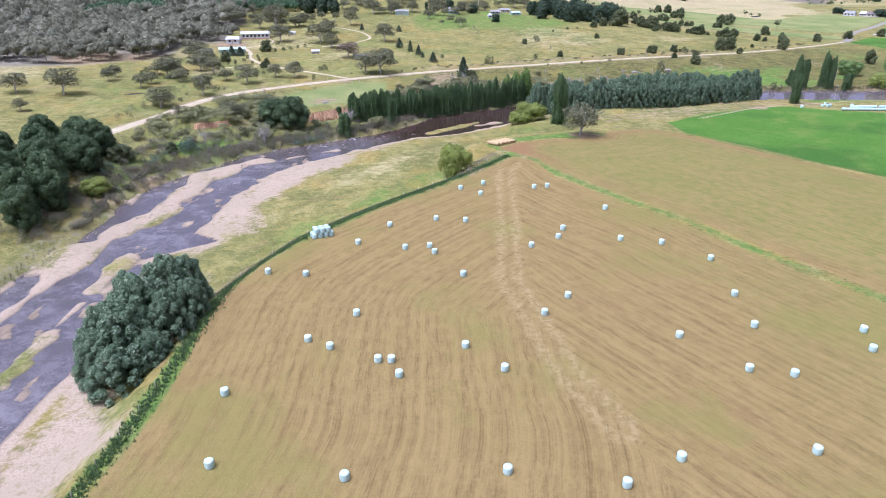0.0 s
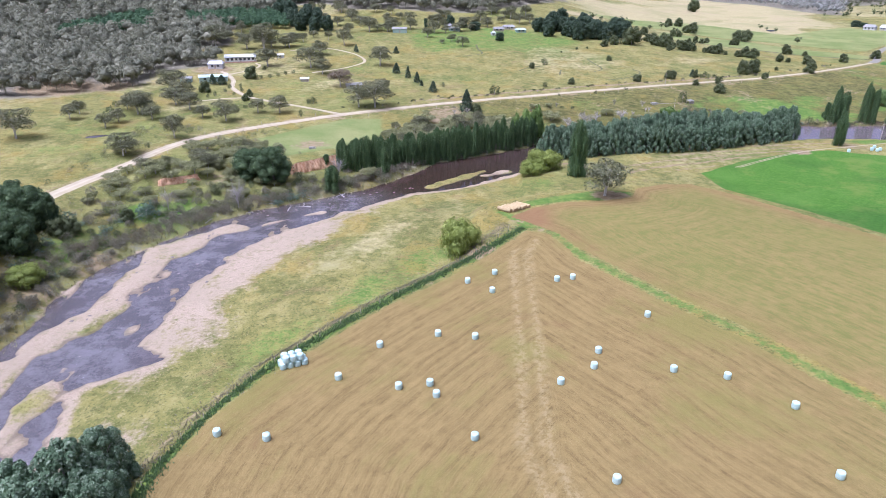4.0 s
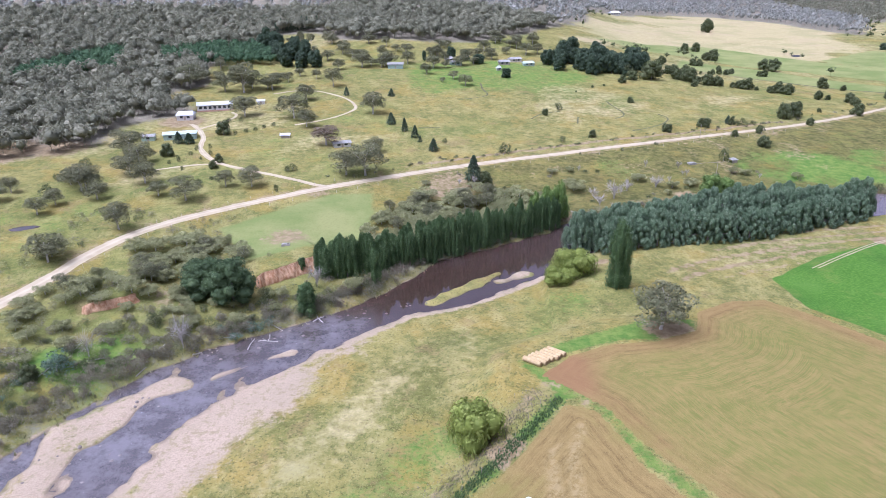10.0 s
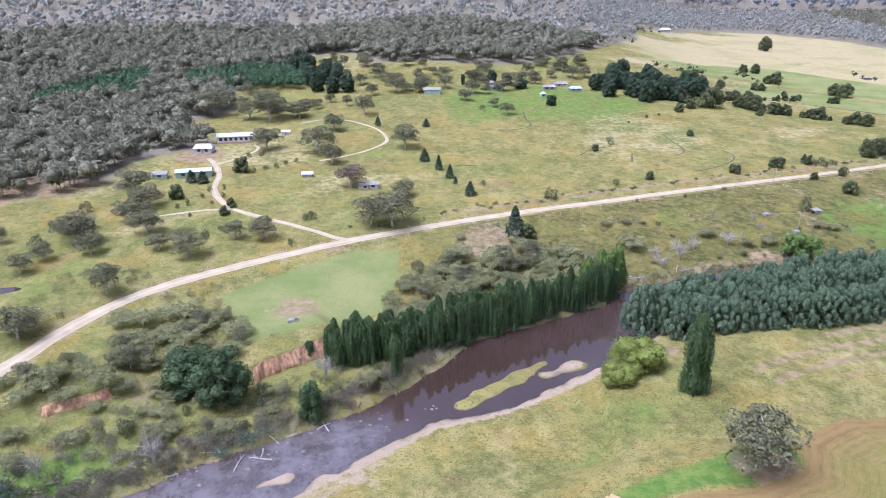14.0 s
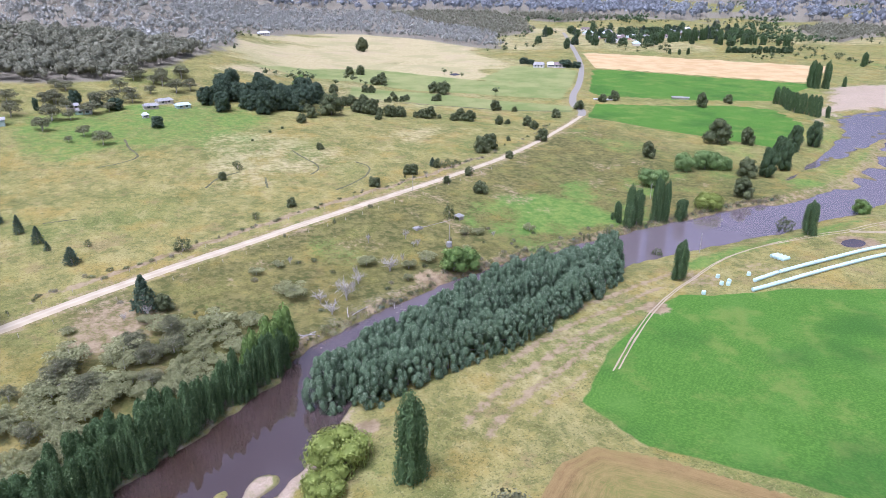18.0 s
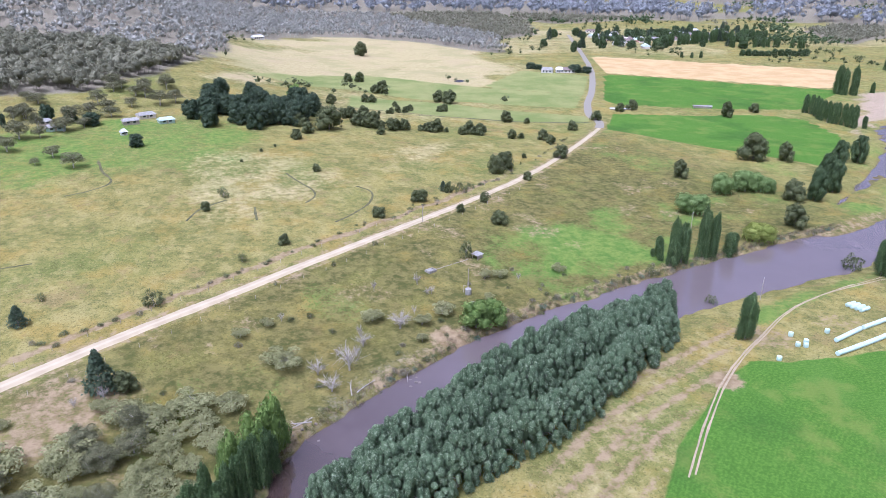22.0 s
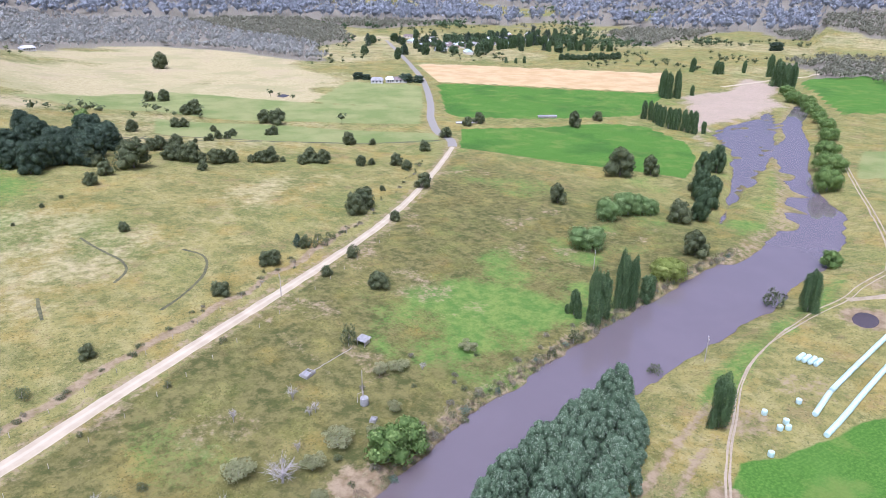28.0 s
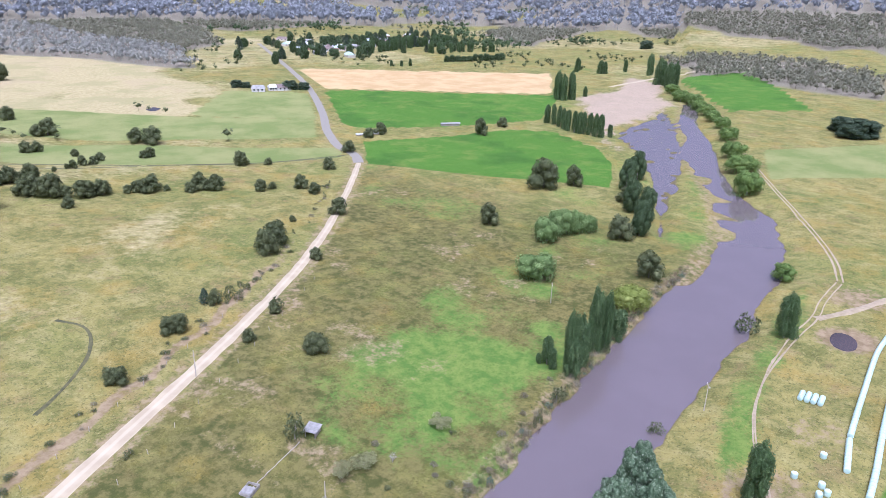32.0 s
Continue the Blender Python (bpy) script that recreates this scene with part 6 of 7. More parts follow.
for s in range(4):
    me = bpy.data.meshes.new("wrapped_bale")
    bm = drum(0.66, 1.25, seed=s)
    bm.to_mesh(me)
    bm.free()
    me.materials.append(FILM)
    BALE_MESHES.append(me)
bales = np.random.default_rng(5)


def land_z(x, y):
    return float(ground(np.array([float(x)]), np.array([float(y)]))[0])


def wrapped_bale(x, y, z, group, tilt=0.0, turn=None, label="round hay bale in pale mint film standing on mown stubble"):
    ob = new("wrapped_bale", BALE_MESHES[int(bales.integers(4))])
    ob.matrix_basis = pose(x, y, z, tilt, 0, bales.uniform(0, 360) if turn is None else turn)
    return tagged(ob, label, "hay bale", group)


PADDOCK_BALES = [(-31.9, 14.3), (-35.1, 30.7), (-13.1, 12.6), (8.7, 14.6), (24.3, 12.6), (32.9, 18), (52.4, 20.1), (-8, 36.6), (-12, 40.9), (-9.7, 40.9), (9.5, 39), (2.9, 45.9), (-20.9, 44.6),
                 (-25.3, 47), (-18, 56.7), (18.1, 58.2), (23.5, 65.4), (41.7, 50.7), (56.7, 54.9), (50.4, 40.3), (57.3, 39), (76.2, 53.9), (74.4, 47.3), (57.4, 67.4), (58.1, 84.6), (49.3, 93.1),
                 (40, 95.1), (40.1, 116), (27, 101.2), (25.2, 95.7), (18.3, 90.5), (2.4, 74.5), (-4.3, 85.8), (-5.6, 89.1), (-11.2, 87.9), (-22.6, 90.5), (-31.3, 73.1), (-39.7, 74), (-16.2, 101.8),
                 (-4.8, 106.4), (2.8, 105.6), (7, 126.1), (7.9, 135.7), (1.3, 130.8), (22.6, 132.5), (26.5, 133.8)]
for x, y in PADDOCK_BALES:
    wrapped_bale(x, y, land_z(x, y) - 0.04, "wrapped bales in the paddock")
for i in range(4):
    for j in range(2):
        x, y = -34.2 + 1.22 * i + 0.62 * j, 94.6 + 0.62 * i - 1.12 * j
        wrapped_bale(x, y, land_z(-32, 95) - 0.05, "stacked wrapped bales", label="round hay bale in mint film in a close stack")
        if i < 3:
            wrapped_bale(x + 0.6, y + 0.3, land_z(-32, 95) + 1.2, "stacked wrapped bales", label="round hay bale in mint film on top of a stack")
for x, y in [(171.2, 270.2), (170.8, 265.2), (167.4, 265.1), (169.0, 263.9), (181.5, 266.7), (156.8, 262.4)]:
    wrapped_bale(x, y, land_z(x, y) - 0.04, "loose bales by the crop", label="round hay bale in pale mint film on worn grass")


def bale_line(points, group):
    for x, y in smooth_line(points, 1.24):
        turn = math.degrees(math.atan2(points[-1][1] - points[0][1], points[-1][0] - points[0][0])) + 90 + bales.uniform(-4, 4)
        z = land_z(x, y) + 0.62
        m = pose(x, y, z, 0, 0, turn) @ pose(0, -0.62, 0, -90, 0, 0) @ pose(0, 0, 0, 0, 0, bales.uniform(0, 360))
        ob = new("wrapped_bale", BALE_MESHES[int(bales.integers(4))])
        ob.matrix_basis = m
        tagged(ob, "round hay bale in mint film in an end-to-end line", "hay bale", group)


bale_line([(251, 262.4), (240, 263.6), (229.3, 263.7), (216, 263.6), (203, 263.5), (192.0, 263.3)], "long line of wrapped bales")
bale_line([(190.2, 263.2), (184.5, 262.6), (178.8, 262.0)], "long line of wrapped bales")
bale_line([(246, 257.2), (232, 258.2), (222.8, 258.2), (208.4, 258.0), (194.6, 257.7), (182.6, 257.2), (172.4, 257.2)], "second long line of wrapped bales")
for n in range(4):
    for k in range(3):
        x, y = 203.3 + 1.25 * k, 275.4 - 1.45 * n
        ob = new("wrapped_bale", BALE_MESHES[n])
        ob.matrix_basis = pose(x, y, land_z(x, y) + 0.6, 0, 0, 90) @ pose(0, -0.62, 0, -90, 0, 0) @ pose(0, 0, 0, 0, 0, 40 * n)
        tagged(ob, "round hay bale in mint film in a short row", "hay bale", "four short rows of bales")

# ---- straw stack ----
me_straw = bpy.data.meshes.new("straw_bale")
bm = drum(0.62, 1.2, 16, 0.1, 9, 0.02)
bm.to_mesh(me_straw)
bm.free()
me_straw.materials.append(STRAW)
me_straw.materials.append(STRAW_END)
for p in me_straw.polygons:
    p.material_index = int(abs(p.normal.z) > 0.8)
corner, run, step = Vector((10.3, 180.5)), Vector((0.81, -0.59)), Vector((0.81, 0.59))
for row in range(7):
    for k in range(4):
        p = corner + run * (1.14 * k + 0.3 + bales.uniform(-0.06, 0.06) + (0.25 if row % 3 == 1 else 0)) + step * (1.2 * row)
        ob = new("straw_bale", me_straw)
        ob.matrix_basis = pose(p.x, p.y, land_z(14, 181) + 0.58, 0, 0, math.degrees(math.atan2(run.y, run.x)) - 90) @ pose(0, 0, 0, -90, 0, 0) @ pose(0, 0, 0, 0, 0, bales.uniform(0, 360))
        tagged(ob, "round golden straw bale laid in tight parallel rows", "straw bale", "straw stack")

# ---- tracks, gullies and ditches ----
WHEELS = plain("bare_wheel_track", (0.26, 0.21, 0.13), (0.37, 0.30, 0.20), 0.8, 0.95)
# gullies and ditches: narrow dark greenish strips laid flat on the land
DARK_STRIP = plain("dark_gully_strip", (0.055, 0.058, 0.028), (0.13, 0.125, 0.055), 0.8, 0.95)
lane("driveway", [(-57, 307), (-62, 309), (-75, 316), (-93, 324), (-109, 331), (-121, 346), (-127, 360), (-129, 372), (-138, 390), (-146, 401)], 2.7, GRAVEL_ROAD, 0.07, 0.5)
lane("driveway", [(-138, 390), (-130, 405), (-126, 418), (-133, 428)], 1.9, GRAVEL_ROAD, 0.06, 0.4)
lane("driveway", [(-109, 331), (-120, 329), (-134, 322)], 1.8, GRAVEL_ROAD, 0.06, 0.4)
lane("driveway", [(-92, 474), (-80, 466), (-71, 456), (-64, 440), (-65, 428), (-78, 408), (-92, 398)], 2.0, GRAVEL_ROAD, 0.07, 0.5)
lane("driveway", [(-92, 474), (-105, 478), (-122, 470)], 2.8, WHEELS, 0.06, 0.7)
for off in (-0.9, 0.9):
    lane("wheel_track", [(104 + off, 240), (121 + off, 252), (138 + off, 262.5), (152 + off, 269), (165 + off, 274), (182 + off, 281), (204 + off, 285), (235, 284 + off), (256, 281 + off), (268, 282 + off), (290, 280 + off)], 0.55, WHEELS, 0.04, 0.35, 1.5, 0.01)
    lane("wheel_track", [(290, 280 + off), (312, 285 + off), (354, 304 + off), (406, 330 + off), (470, 360 + off)], 0.8, WHEELS, 0.05, 0.3, 3.0, 0.01)
lane("track_junction", [(254, 281), (262, 276), (277, 267), (300, 258)], 3.0, WHEELS, 0.06, 1.0)
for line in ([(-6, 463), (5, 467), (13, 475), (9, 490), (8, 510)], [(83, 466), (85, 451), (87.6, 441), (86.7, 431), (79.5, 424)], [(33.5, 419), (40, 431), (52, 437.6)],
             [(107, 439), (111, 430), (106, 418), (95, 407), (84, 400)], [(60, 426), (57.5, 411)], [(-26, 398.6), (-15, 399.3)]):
    lane("gully", line, 1.2, DARK_STRIP, 0.03, 0.8, 1.2, 0.0)
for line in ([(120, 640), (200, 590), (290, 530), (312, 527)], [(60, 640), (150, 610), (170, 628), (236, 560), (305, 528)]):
    lane("ditch", line, 1.6, DARK_STRIP, 0.03, 1.2, 3.0, 0.0)
lane("hill_track", [(680, 540), (846, 525), (930, 470), (984, 440), (1010, 380)], 5.0, GRAVEL_ROAD, 0.1, 1.5, 6.0)

# ---- ponds ----
DAM_WATER = river_water()
for x, y, long, wide, turn in PONDS:
    me = bpy.data.meshes.new("farm_dam")
    c, s = math.cos(radians(turn)), math.sin(radians(turn))
    ring = [(long * 1.3 * math.cos(a), wide * 1.3 * math.sin(a)) for a in np.linspace(0, 6.283, 40)[:-1]]
    z = land_z(x, y) + 0.62
    me.from_pydata([(x + u * c - v * s, y + u * s + v * c, z) for u, v in ring], [], [list(range(len(ring)))])
    me.materials.append(DAM_WATER)
    tagged(new("pond_water", me), kind="structure")

# ---- cut banks of red clay ----
CLAY = Nodes("red_clay", 0.95, 0, 0.1)
streak = CLAY.noise(1.2, 5, 0.7, None, (1, 1, 0.25))
CLAY.bump(CLAY.noise(1.5, 5, 0.7), 0.9, 0.3)
RED_CLAY = CLAY.done(CLAY.mix(CLAY.step(streak, 0.35, 0.65), (0.36, 0.19, 0.095), (0.58, 0.38, 0.23)))


def cut_bank(line, tall):
    """A raw clay face, gullied and leaning back."""
    p = smooth_line(line, 0.7)
    d = np.gradient(p, axis=0)
    d /= np.hypot(*d.T)[:, None]
    back = np.stack([-d[:, 1], d[:, 0]], 1)
    rows, verts = 9, []
    base = ground(p[:, 0] - back[:, 0] * 1.4, p[:, 1] - back[:, 1] * 1.4)
    top = ground(p[:, 0] + back[:, 0] * 2.0, p[:, 1] + back[:, 1] * 2.0)
    along = np.arange(len(p)) * 0.7
    fade = np.minimum(1, np.minimum(np.arange(len(p)), np.arange(len(p))[::-1]) / 4.0)
    for k in range(rows):
        u = k / (rows - 1)
        push = -1.15 + 1.75 * u ** 1.4 + 1.3 * (fuzz(along, along * 0 + u * 3, 2.6) - 0.5) + 0.6 * (fuzz(along + 50, along * 0 + u * 4, 1.1) - 0.5)
        q = p + back * (push + 1.2 * (1 - fade))[:, None]
        verts.append(np.c_[q, base - 0.25 + (top - base + 0.33) * u * fade])
    co = np.stack(verts, 1).reshape(-1, 3)
    me = bpy.data.meshes.new("cut_bank")
    me.from_pydata(co.tolist(), [], [(i * rows + k, (i + 1) * rows + k, (i + 1) * rows + k + 1, i * rows + k + 1) for i in range(len(p) - 1) for k in range(rows - 1)])
    me.materials.append(RED_CLAY)
    return tagged(new("cut_bank", me), kind="structure")


for a, b, tall in CLIFFS:
    cut_bank([a, ((a[0] + b[0]) / 2 + 0.8, (a[1] + b[1]) / 2 - 0.6), b], tall)

# ---- buildings ----
WHITE_WALL = plain("white_weatherboard", (0.52, 0.51, 0.49), (0.64, 0.63, 0.61), 2.0, 0.6)
CREAM_WALL = plain("cream_wall", (0.55, 0.50, 0.40), (0.66, 0.61, 0.52), 2.0, 0.7)
BRICK_WALL = plain("pink_brick_base", (0.42, 0.25, 0.19), (0.55, 0.36, 0.28), 6.0, 0.85)
GREEN_WALL = plain("pale_green_sheet_wall", (0.30, 0.40, 0.35), (0.40, 0.49, 0.44), 2.0, 0.55)
ZINC = plain("weathered_zinc_roof", (0.22, 0.215, 0.20), (0.37, 0.36, 0.34), 1.5, 0.75, 0.1)
WHITE_ROOF = plain("white_sheet_roof", (0.46, 0.48, 0.48), (0.60, 0.61, 0.62), 1.5, 0.45)
DARK_ROOF = plain("dark_tile_roof", (0.13, 0.10, 0.09), (0.24, 0.19, 0.17), 3.0, 0.7)
GREEN_ROOF = plain("pale_green_roof", (0.36, 0.46, 0.42), (0.50, 0.59, 0.55), 1.5, 0.5)
GLASS = plain("dark_window_glass", (0.03, 0.035, 0.04), (0.06, 0.07, 0.08), 1.0, 0.08, 0, 0.6, 0.0)
TIMBER = plain("grey_timber", (0.30, 0.26, 0.21), (0.46, 0.41, 0.35), 4.0, 0.9)


def box(bm, x0, y0, z0, x1, y1, z1):
    v = [bm.verts.new(p) for p in ((x0, y0, z0), (x1, y0, z0), (x1, y1, z0), (x0, y1, z0), (x0, y0, z1), (x1, y0, z1), (x1, y1, z1), (x0, y1, z1))]
    for f in ((0, 3, 2, 1), (4, 5, 6, 7), (0, 1, 5, 4), (1, 2, 6, 5), (2, 3, 7, 6), (3, 0, 4, 7)):
        bm.faces.new([v[k] for k in f])


def boxed(*sides):
    bm = bmesh.new()
    box(bm, *sides)
    return bm


def gable(long, deep, eave, ridge, over=0.45, thick=0.14, hip=0.0):
    """A roof of two slopes with thickness, hipped at its ends if wanted; long runs along x."""
    bm = bmesh.new()
    a, b, h = long / 2 + over, deep / 2 + over, hip
    drop = (ridge - eave) * over / (deep / 2)
    for lift in (0, thick):
        outer = [(-a, -b, eave - drop + lift), (a, -b, eave - drop + lift), (a, b, eave - drop + lift), (-a, b, eave - drop + lift)]
        top = [(-a + h, 0, ridge + lift), (a - h, 0, ridge + lift)]
        v = [bm.verts.new(p) for p in outer + top]
        for f in ((0, 1, 5, 4), (2, 3, 4, 5), (1, 2, 5), (3, 0, 4)):
            if len(f) == 3 and not hip and lift == 0:
                pass
            bm.faces.new([v[k] for k in f])
    return bm


def house(name, x, y, turn, long, deep, eave, ridge, wall, roof, label, windows=4, hip=0.0, base=None, door=True, group=""):
    root = new(name)
    root.matrix_basis = pose(x, y, land_z(x, y) - 0.1, 0, 0, turn)
    part("wall", boxed(-long / 2, -deep / 2, -0.4, long / 2, deep / 2, eave), wall, root)
    part("roof", gable(long, deep, eave, ridge, hip=hip), roof, root)
    if base:
        part("foundation", boxed(-long / 2 - 0.25, -deep / 2 - 0.25, -0.6, long / 2 + 0.25, deep / 2 + 0.25, 0.75), base, root)
    for n in range(windows):
        u = -long / 2 + long * (n + 0.7) / (windows + 0.4)
        for side in (-1, 1):
            w = part("window", boxed(u - 0.75, side * (deep / 2 + 0.03) - 0.05, eave * 0.42, u + 0.75, side * (deep / 2 + 0.03) + 0.05, eave * 0.84), GLASS, root, "dark glazed window")
            part("frame", boxed(u - 0.85, side * (deep / 2 + 0.09) - 0.03, eave * 0.38, u + 0.85, side * (deep / 2 + 0.09) + 0.03, eave * 0.42), wall, w)
    if door:
        part("door", boxed(-0.5, -deep / 2 - 0.07, 0.1, 0.5, -deep / 2 - 0.01, 2.1), TIMBER, root, "timber door")
    return tagged(root, label, "building", group)


house("farmhouse", -143.5, 432.8, 15, 19, 7.5, 3.6, 4.7, WHITE_WALL, WHITE_ROOF, "long white weatherboard farmhouse with a pale sheet roof", 7, base=BRICK_WALL)
house("garage", -152.3, 411.5, 8, 8.5, 7, 2.9, 4.3, WHITE_WALL, WHITE_ROOF, "white sheet-metal garage with a gabled roof", 2, 1.0)
house("machinery_shed", -141, 373, 16, 15, 6, 2.7, 3.5, GREEN_WALL, GREEN_ROOF, "low pale green machinery shed behind dark trees", 3)
house("machinery_shed", -155, 369, 14, 6, 4, 2.3, 3.0, GREEN_WALL, ZINC, "small zinc-roofed lean-to shed", 1)
house("shelter", -90, 375, 6, 4.2, 2.6, 1.7, 2.3, TIMBER, WHITE_ROOF, "small animal shelter with a white roof in the yard", 0, door=False)
house("shelter", -121, 446, 12, 4, 3, 2.0, 2.6, WHITE_WALL, WHITE_ROOF, "small white shed beside the farmhouse", 0)
house("caravan_shed", -60.5, 363, 20, 8, 4, 2.0, 2.7, WHITE_WALL, ZINC, "white-roofed shed half hidden under trees", 2)
house("hay_shed", -52, 552, 5, 11, 6, 3.2, 4.2, GREEN_WALL, ZINC, "green hay shed with a zinc roof on the hill", 0)
for n, (x, y, l, d, wall, roof) in enumerate([(-9, 572, 9, 5, GREEN_WALL, ZINC), (-14, 586, 6, 4, TIMBER, ZINC), (27, 575, 8, 5, TIMBER, ZINC), (45, 574, 8, 5, GREEN_WALL, GREEN_ROOF), (36, 588, 9, 6, CREAM_WALL, ZINC), (22, 552, 3, 2, WHITE_WALL, WHITE_ROOF)]):
    house("cottage", x, y, 4 * n, l, d, 2.2, 3.3, wall, roof, "low farm building with a grey roof among pines", 2, 1.2, group="farm buildings among the pines")
for n, (x, y, l) in enumerate([(418, 742, 11), (430, 738, 7), (437, 733, 12)]):
    house("cottage", x, y, -40 + 9 * n, l, 9, 3.0, 5.2, WHITE_WALL, (ZINC, WHITE_ROOF, DARK_ROOF)[n], "white cottage among dark trees by the road", 3, 1.5, group="roadside homestead")
house("pump_shed", 415, 537, -35, 13, 2.4, 1.6, 2.1, TIMBER, ZINC, "long low shed at the crop edge", 0, door=False)
house("pump_shed", 353, 556, -30, 14, 1.8, 0.9, 1.2, TIMBER, WHITE_ROOF, "low pale culvert shelter at the crop edge", 0, door=False)
house("villa", 205, 1055, 20, 14, 8, 3.4, 5.5, WHITE_WALL, WHITE_ROOF, "large pale house on the hilltop", 5, 2.0)
street = np.random.default_rng(23)
ROOFS = (ZINC, WHITE_ROOF, DARK_ROOF, GREEN_ROOF, WHITE_ROOF)
for n in range(46):
    u, v = street.random(), street.normal(0, 1)
    x, y = 640 + 320 * u + 26 * v, 1000 - 20 * u + 36 * v + street.uniform(-40, 40)
    house("town_house", x, y, street.uniform(0, 180), street.uniform(11, 18), street.uniform(8, 10), 3.2, street.uniform(5, 6.2), (WHITE_WALL, CREAM_WALL, BRICK_WALL)[n % 3], ROOFS[n % 5], "small town house with a pale roof among trees", 3, 1.8, group="houses of the far town")
for n in range(90):
    u, v = street.random(), street.normal(0, 1)
    x, y = 600 + 380 * u + 40 * v, 985 - 20 * u + 44 * v + street.uniform(-60, 50)
    plant("shade_tree" if n % 3 else "pine_tree", x, y, street.uniform(9, 16), street.uniform(9, 15), "trees of the far town", "dark green garden tree in the far town")
for line, tall in (([(640, 782), (662, 776)], 8), ([(700, 880), (740, 905), (800, 905), (880, 925), (930, 905)], 16), ([(790, 850), (830, 840), (880, 800)], 14)):
    for x, y in smooth_line(line, 9.0):
        plant("lombardy_poplar" if tall > 12 else "shade_tree", x + street.uniform(-3, 3), y + street.uniform(-5, 5), tall * street.uniform(0.8, 1.2), tall * 0.55, "far windbreak", "dark windbreak tree on the far valley floor")
for x, y in smooth_line([(723, 771), (781, 744), (800, 738)], 8.0):
    plant("shade_tree", x, y, street.uniform(6, 9), street.uniform(8, 11), "far windbreak", "dark windbreak tree on the far valley floor")

# ---- small farm things ----
def hut():
    root = new("hut")
    root.matrix_basis = pose(119.9, 354.8, land_z(119.9, 354.8), 0, 0, 24)
    for u in (-1.4, 1.4):
        for v in (-1.1, 1.1):
            part("post", boxed(u - 0.07, v - 0.07, -0.3, u + 0.07, v + 0.07, 1.7 + 0.12 * v), TIMBER, root)
    part("wall", boxed(-1.45, -1.15, 0.0, 1.45, -1.08, 1.5), TIMBER, root)
    for k in range(12):
        u = -1.8 + 0.3 * k
        bm = boxed(u, -1.5, 1.55, u + 0.28, 1.5, 1.6 + 0.02 * (k % 2))
        for vert in bm.verts:
            vert.co.z += 0.12 * vert.co.y
        part("roof_sheet", bm, ZINC, root, "weathered grey roof sheet")
    return tagged(root, "small ruined hut with a grey sheet roof", "hut")


hut()


def trough(x, y, turn, long, wide, label):
    root = new("trough")
    root.matrix_basis = pose(x, y, land_z(x, y), 0, 0, turn)
    bm = bmesh.new()
    box(bm, -long / 2, -wide / 2, -0.1, long / 2, -wide / 2 + 0.15, 0.6)
    box(bm, -long / 2, wide / 2 - 0.15, -0.1, long / 2, wide / 2, 0.6)
    box(bm, -long / 2, -wide / 2 + 0.15, -0.1, -long / 2 + 0.15, wide / 2 - 0.15, 0.6)
    box(bm, long / 2 - 0.15, -wide / 2 + 0.15, -0.1, long / 2, wide / 2 - 0.15, 0.6)
    part("basin", bm, CONCRETE, root)
    part("cover", boxed(-long / 2 + 0.2, -wide / 2 + 0.2, 0.45, long * 0.12, wide / 2 - 0.2, 0.75), ZINC, root, "grey sheet lid")
    return tagged(root, label, "trough")


CONCRETE = plain("pale_concrete", (0.23, 0.215, 0.185), (0.36, 0.34, 0.30), 3.0, 0.9)
trough(-59.8, 247.6, 10, 2.6, 1.6, "pale concrete water trough on mown grass")
trough(100.0, 350.6, 20, 3.4, 2.4, "old concrete trough in rough grass")
trough(103.0, 328.0, 35, 1.8, 1.4, "pale concrete pump box above the river")
for n in range(9):
    x, y = 101.5 + 1.7 * n, 351.0 + 0.42 * n
    ob = part("fallen_rail", boxed(-0.9, -0.06, 0.02, 0.9, 0.06, 0.16), TIMBER)
    ob.matrix_basis = pose(x, y, land_z(x, y), 0, bales.uniform(-5, 5), 14 + bales.uniform(-8, 8))
    tagged(ob, "grey fallen fence rail in rough grass", "fence rail", "fallen rails by the hut")


def water_tank(x, y):
    root = new("water_tank")
    root.matrix_basis = pose(x, y, land_z(x, y), 0, 0, 0)
    part("tank", drum(1.0, 1.9, 18, 0.1, 2), ZINC, root)
    bm = bmesh.new()
    for u in (-0.9, 0.9):
        tube(bm, [(u, 1.5, -0.2), (u, 1.5, 2.6)], [0.08, 0.06], 5)
    tube(bm, [(-0.9, 1.5, 2.4), (0.9, 1.5, 2.5)], [0.05, 0.05], 5)
    part("stand", bm, TIMBER, root)
    return tagged(root, "small grey metal tank beside a timber frame", "tank")


water_tank(104.9, 334.0)


def power_pole(x, y, tall, arm):
    root = new("power_pole")
    root.matrix_basis = pose(x, y, land_z(x, y), 0, 0, 35)
    bm = bmesh.new()
    tube(bm, [(0, 0, -0.5), (0.03, 0, tall * 0.5), (0, 0, tall)], [0.15, 0.12, 0.09], 8)
    part("pole", bm, TIMBER, root)
    if arm:
        cross = part("crossarm", boxed(-1.1, -0.07, tall - 0.7, 1.1, 0.07, tall - 0.52), TIMBER, root)
        for u in (-1.0, 0.0, 1.0):
            part("insulator", boxed(u - 0.05, -0.05, tall - 0.52, u + 0.05, 0.05, tall - 0.32), WHITE_WALL, cross, "white insulator")
    return tagged(root, "weathered timber power pole standing in the grass", "power pole", "power poles")


power_pole(186.5, 292.7, 7.5, True)
power_pole(115.1, 388.9, 7.0, False)
power_pole(106.5, 337.0, 7.0, False)
power_pole(214, 349, 7.0, True)


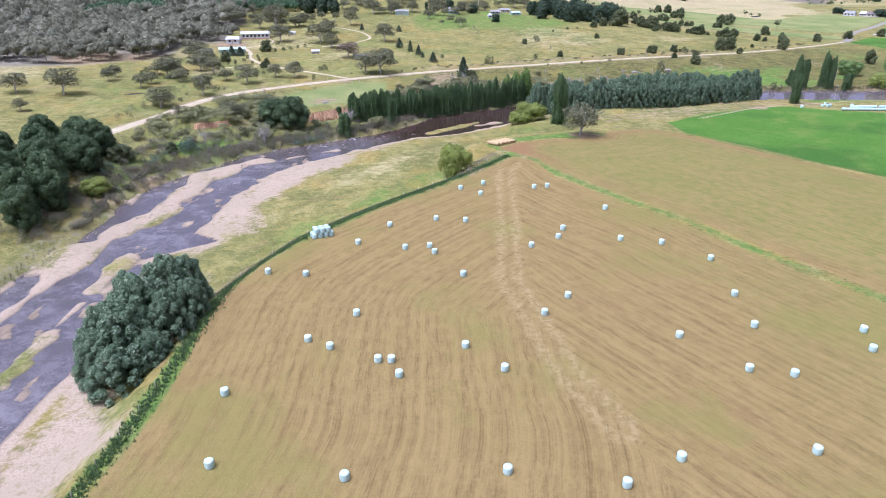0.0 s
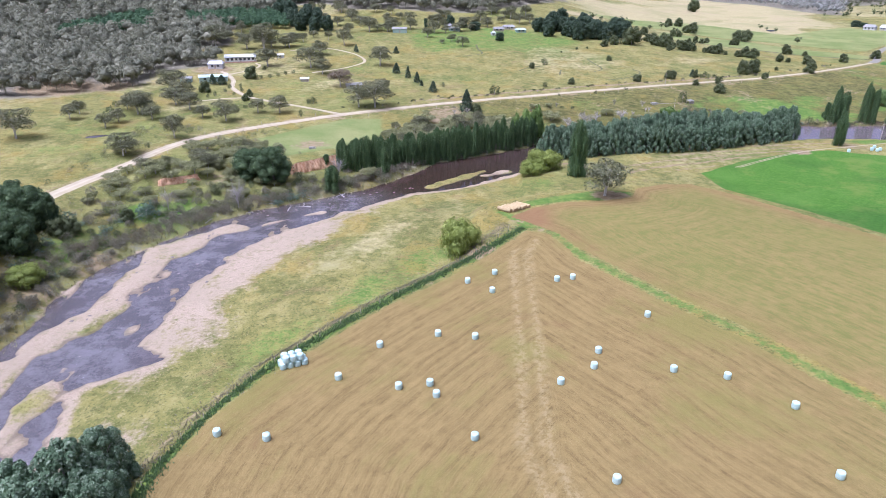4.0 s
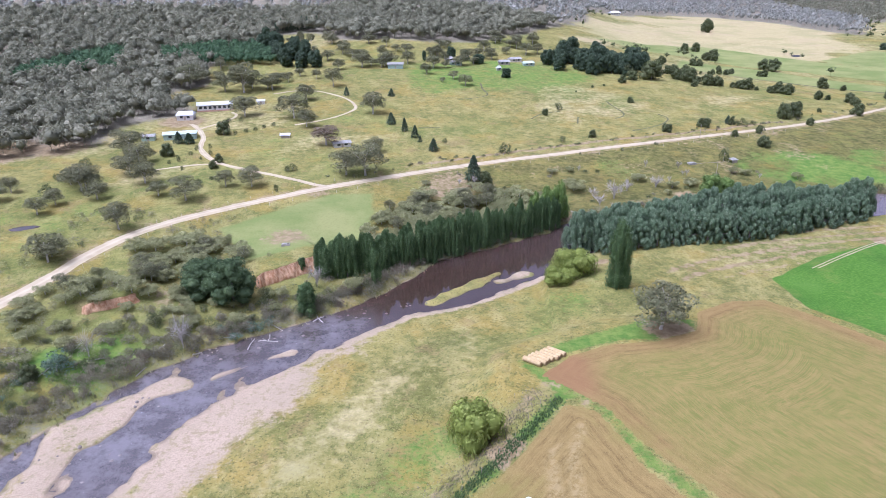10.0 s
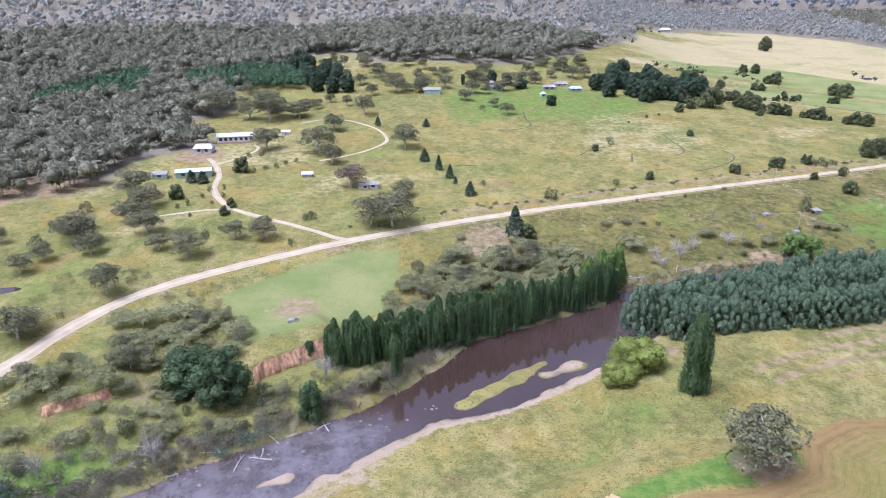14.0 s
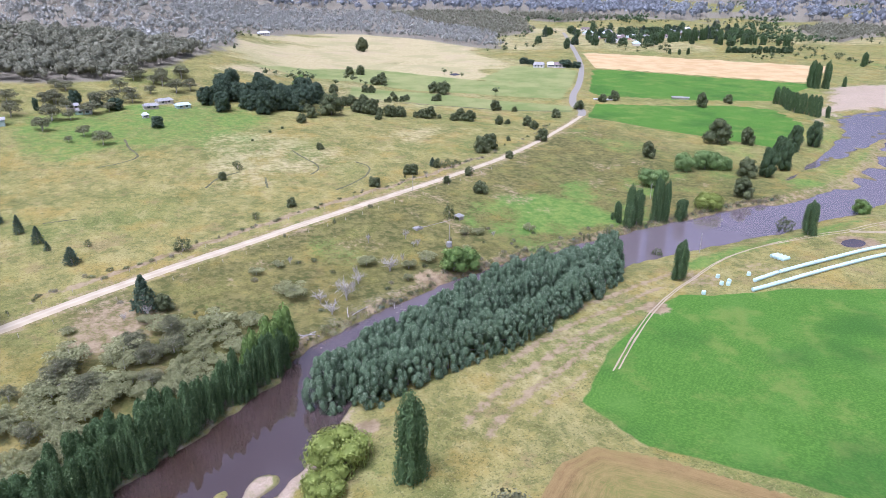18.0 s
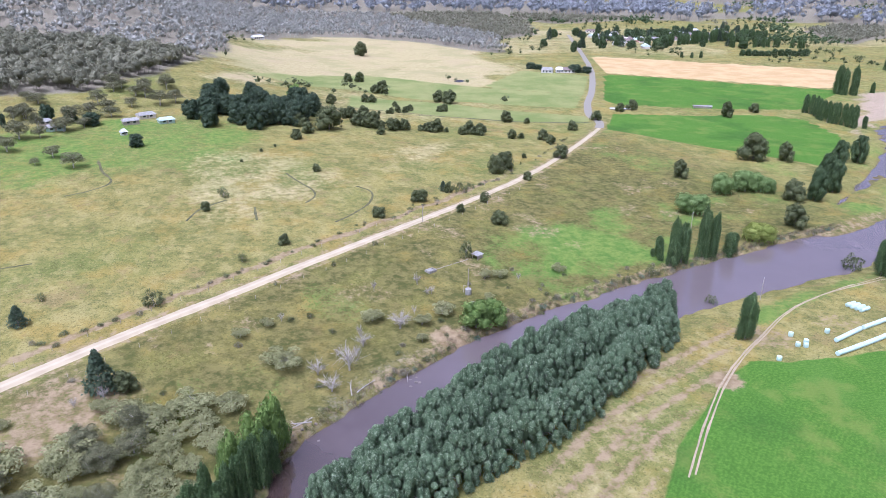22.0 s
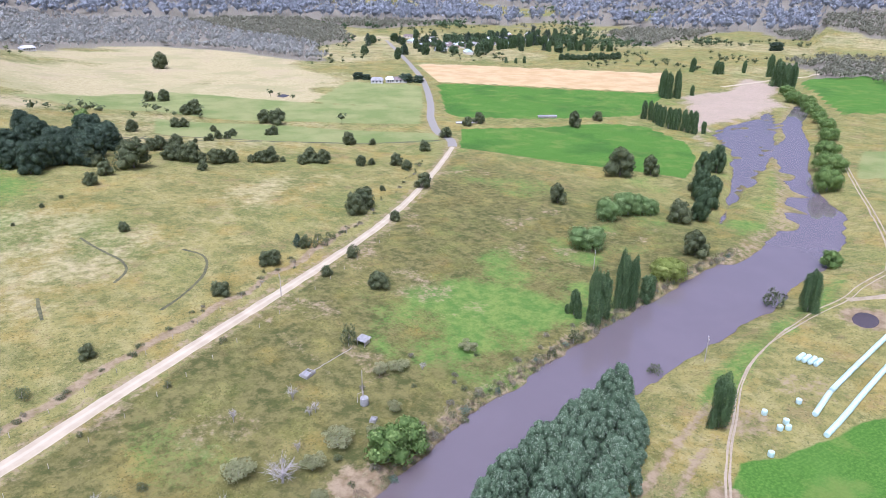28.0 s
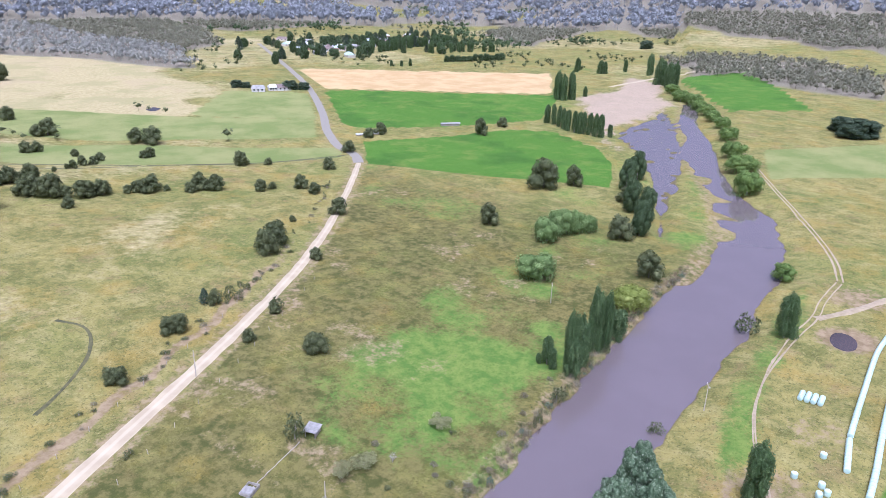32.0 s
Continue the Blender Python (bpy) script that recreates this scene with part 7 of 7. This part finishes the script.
def fence(line, spacing, group):
    for n, (x, y) in enumerate(smooth_line(line, spacing)):
        bm = bmesh.new()
        tube(bm, [(0, 0, -0.3), (0.01, 0.01, 1.2)], [0.075, 0.06], 5)
        ob = part("fence_post", bm, TIMBER)
        ob.matrix_basis = pose(x, y, land_z(x, y), bales.uniform(-4, 4), bales.uniform(-4, 4), 0)
        tagged(ob, "grey timber fence post in long grass", "fence post", group)


fence([(-47.2, -10), (-48, 8), (-46.5, 24), (-47.4, 63), (-45, 79), (-36.4, 95), (-19.4, 119), (2, 145), (15, 168)], 6.0, "paddock fence posts")
fence([(-109, 266), (-92, 284.5), (-74, 299), (-58, 313), (-30, 330), (-3, 345), (29, 359.5), (59, 373.5), (91, 388), (131, 406), (172, 428)], 9.0, "road fence posts")
fence([(-118, 220), (-108, 257), (-90, 273), (-72, 287), (-53, 300), (-28, 316), (0, 330), (31, 345), (61, 358), (93, 372), (133, 390), (178, 414)], 9.0, "road fence posts")

# ---- driftwood and boulders ----
STONE = plain("river_boulder", (0.12, 0.10, 0.085), (0.24, 0.20, 0.17), 2.5, 0.85)
ROCKS = []
for s in range(4):
    bm = bmesh.new()
    bmesh.ops.create_icosphere(bm, subdivisions=2, radius=0.5)
    for v in bm.verts:
        v.co *= 1 + 0.28 * noise.noise(v.co * 2.2 + Vector((s * 5, 0, 0)))
        v.co.z *= 0.62
    me = bpy.data.meshes.new("boulder")
    bm.to_mesh(me)
    bm.free()
    me.materials.append(STONE)
    ROCKS.append(me)
pile = np.random.default_rng(31)
for cx, cy, much, wide in [(-87, 181, 9, 4), (-68, 196, 10, 5), (-50, 203, 12, 8), (-75, 172, 9, 7), (-30, 214, 7, 5), (-84, 120, 8, 9), (-20, 220, 6, 3), (40, 291, 6, 4), (68, 301, 6, 4), (-78, 150, 12, 8)]:
    for n in range(much):
        x, y = cx + pile.normal(0, wide * 0.6), cy + pile.normal(0, wide * 0.6)
        size = pile.uniform(0.4, 1.2)
        ob = new("boulder", ROCKS[int(pile.integers(4))])
        ob.matrix_basis = pose(x, y, max(land_z(x, y), WATER_Z - 0.1), pile.uniform(-15, 15), pile.uniform(-15, 15), pile.uniform(0, 360)) @ Matrix.Diagonal((size, size * 0.8, size * 0.7, 1))
        tagged(ob, "rounded grey-brown boulder in the shallow river", "boulder", "river boulders")
for n in range(22):
    u = pile.random()
    x, y = (-100 + 60 * u + pile.normal(0, 3), 178 + 34 * u + pile.normal(0, 3)) if n < 16 else (20 + 60 * u, 286 + 19 * u + abs(pile.normal(0, 1.5)))
    bm = bmesh.new()
    long = pile.uniform(1.5, 3.5)
    tube(bm, [(-long, 0, 0.1), (0, 0.15, 0.2), (long, -0.1, 0.15)], [0.16, 0.13, 0.05], 6)
    for k in range(3):
        tube(bm, [(long * (0.2 + 0.25 * k), 0, 0.15), (long * (0.5 + 0.2 * k), pile.uniform(-1, 1), pile.uniform(0.3, 0.9))], [0.06, 0.02], 4)
    ob = part("driftwood_log", bm, DEAD_WOOD)
    ob.matrix_basis = pose(x, y, max(land_z(x, y), WATER_Z), 0, 0, pile.uniform(0, 360))
    tagged(ob, "bleached driftwood log on the river bank", "log", "driftwood")
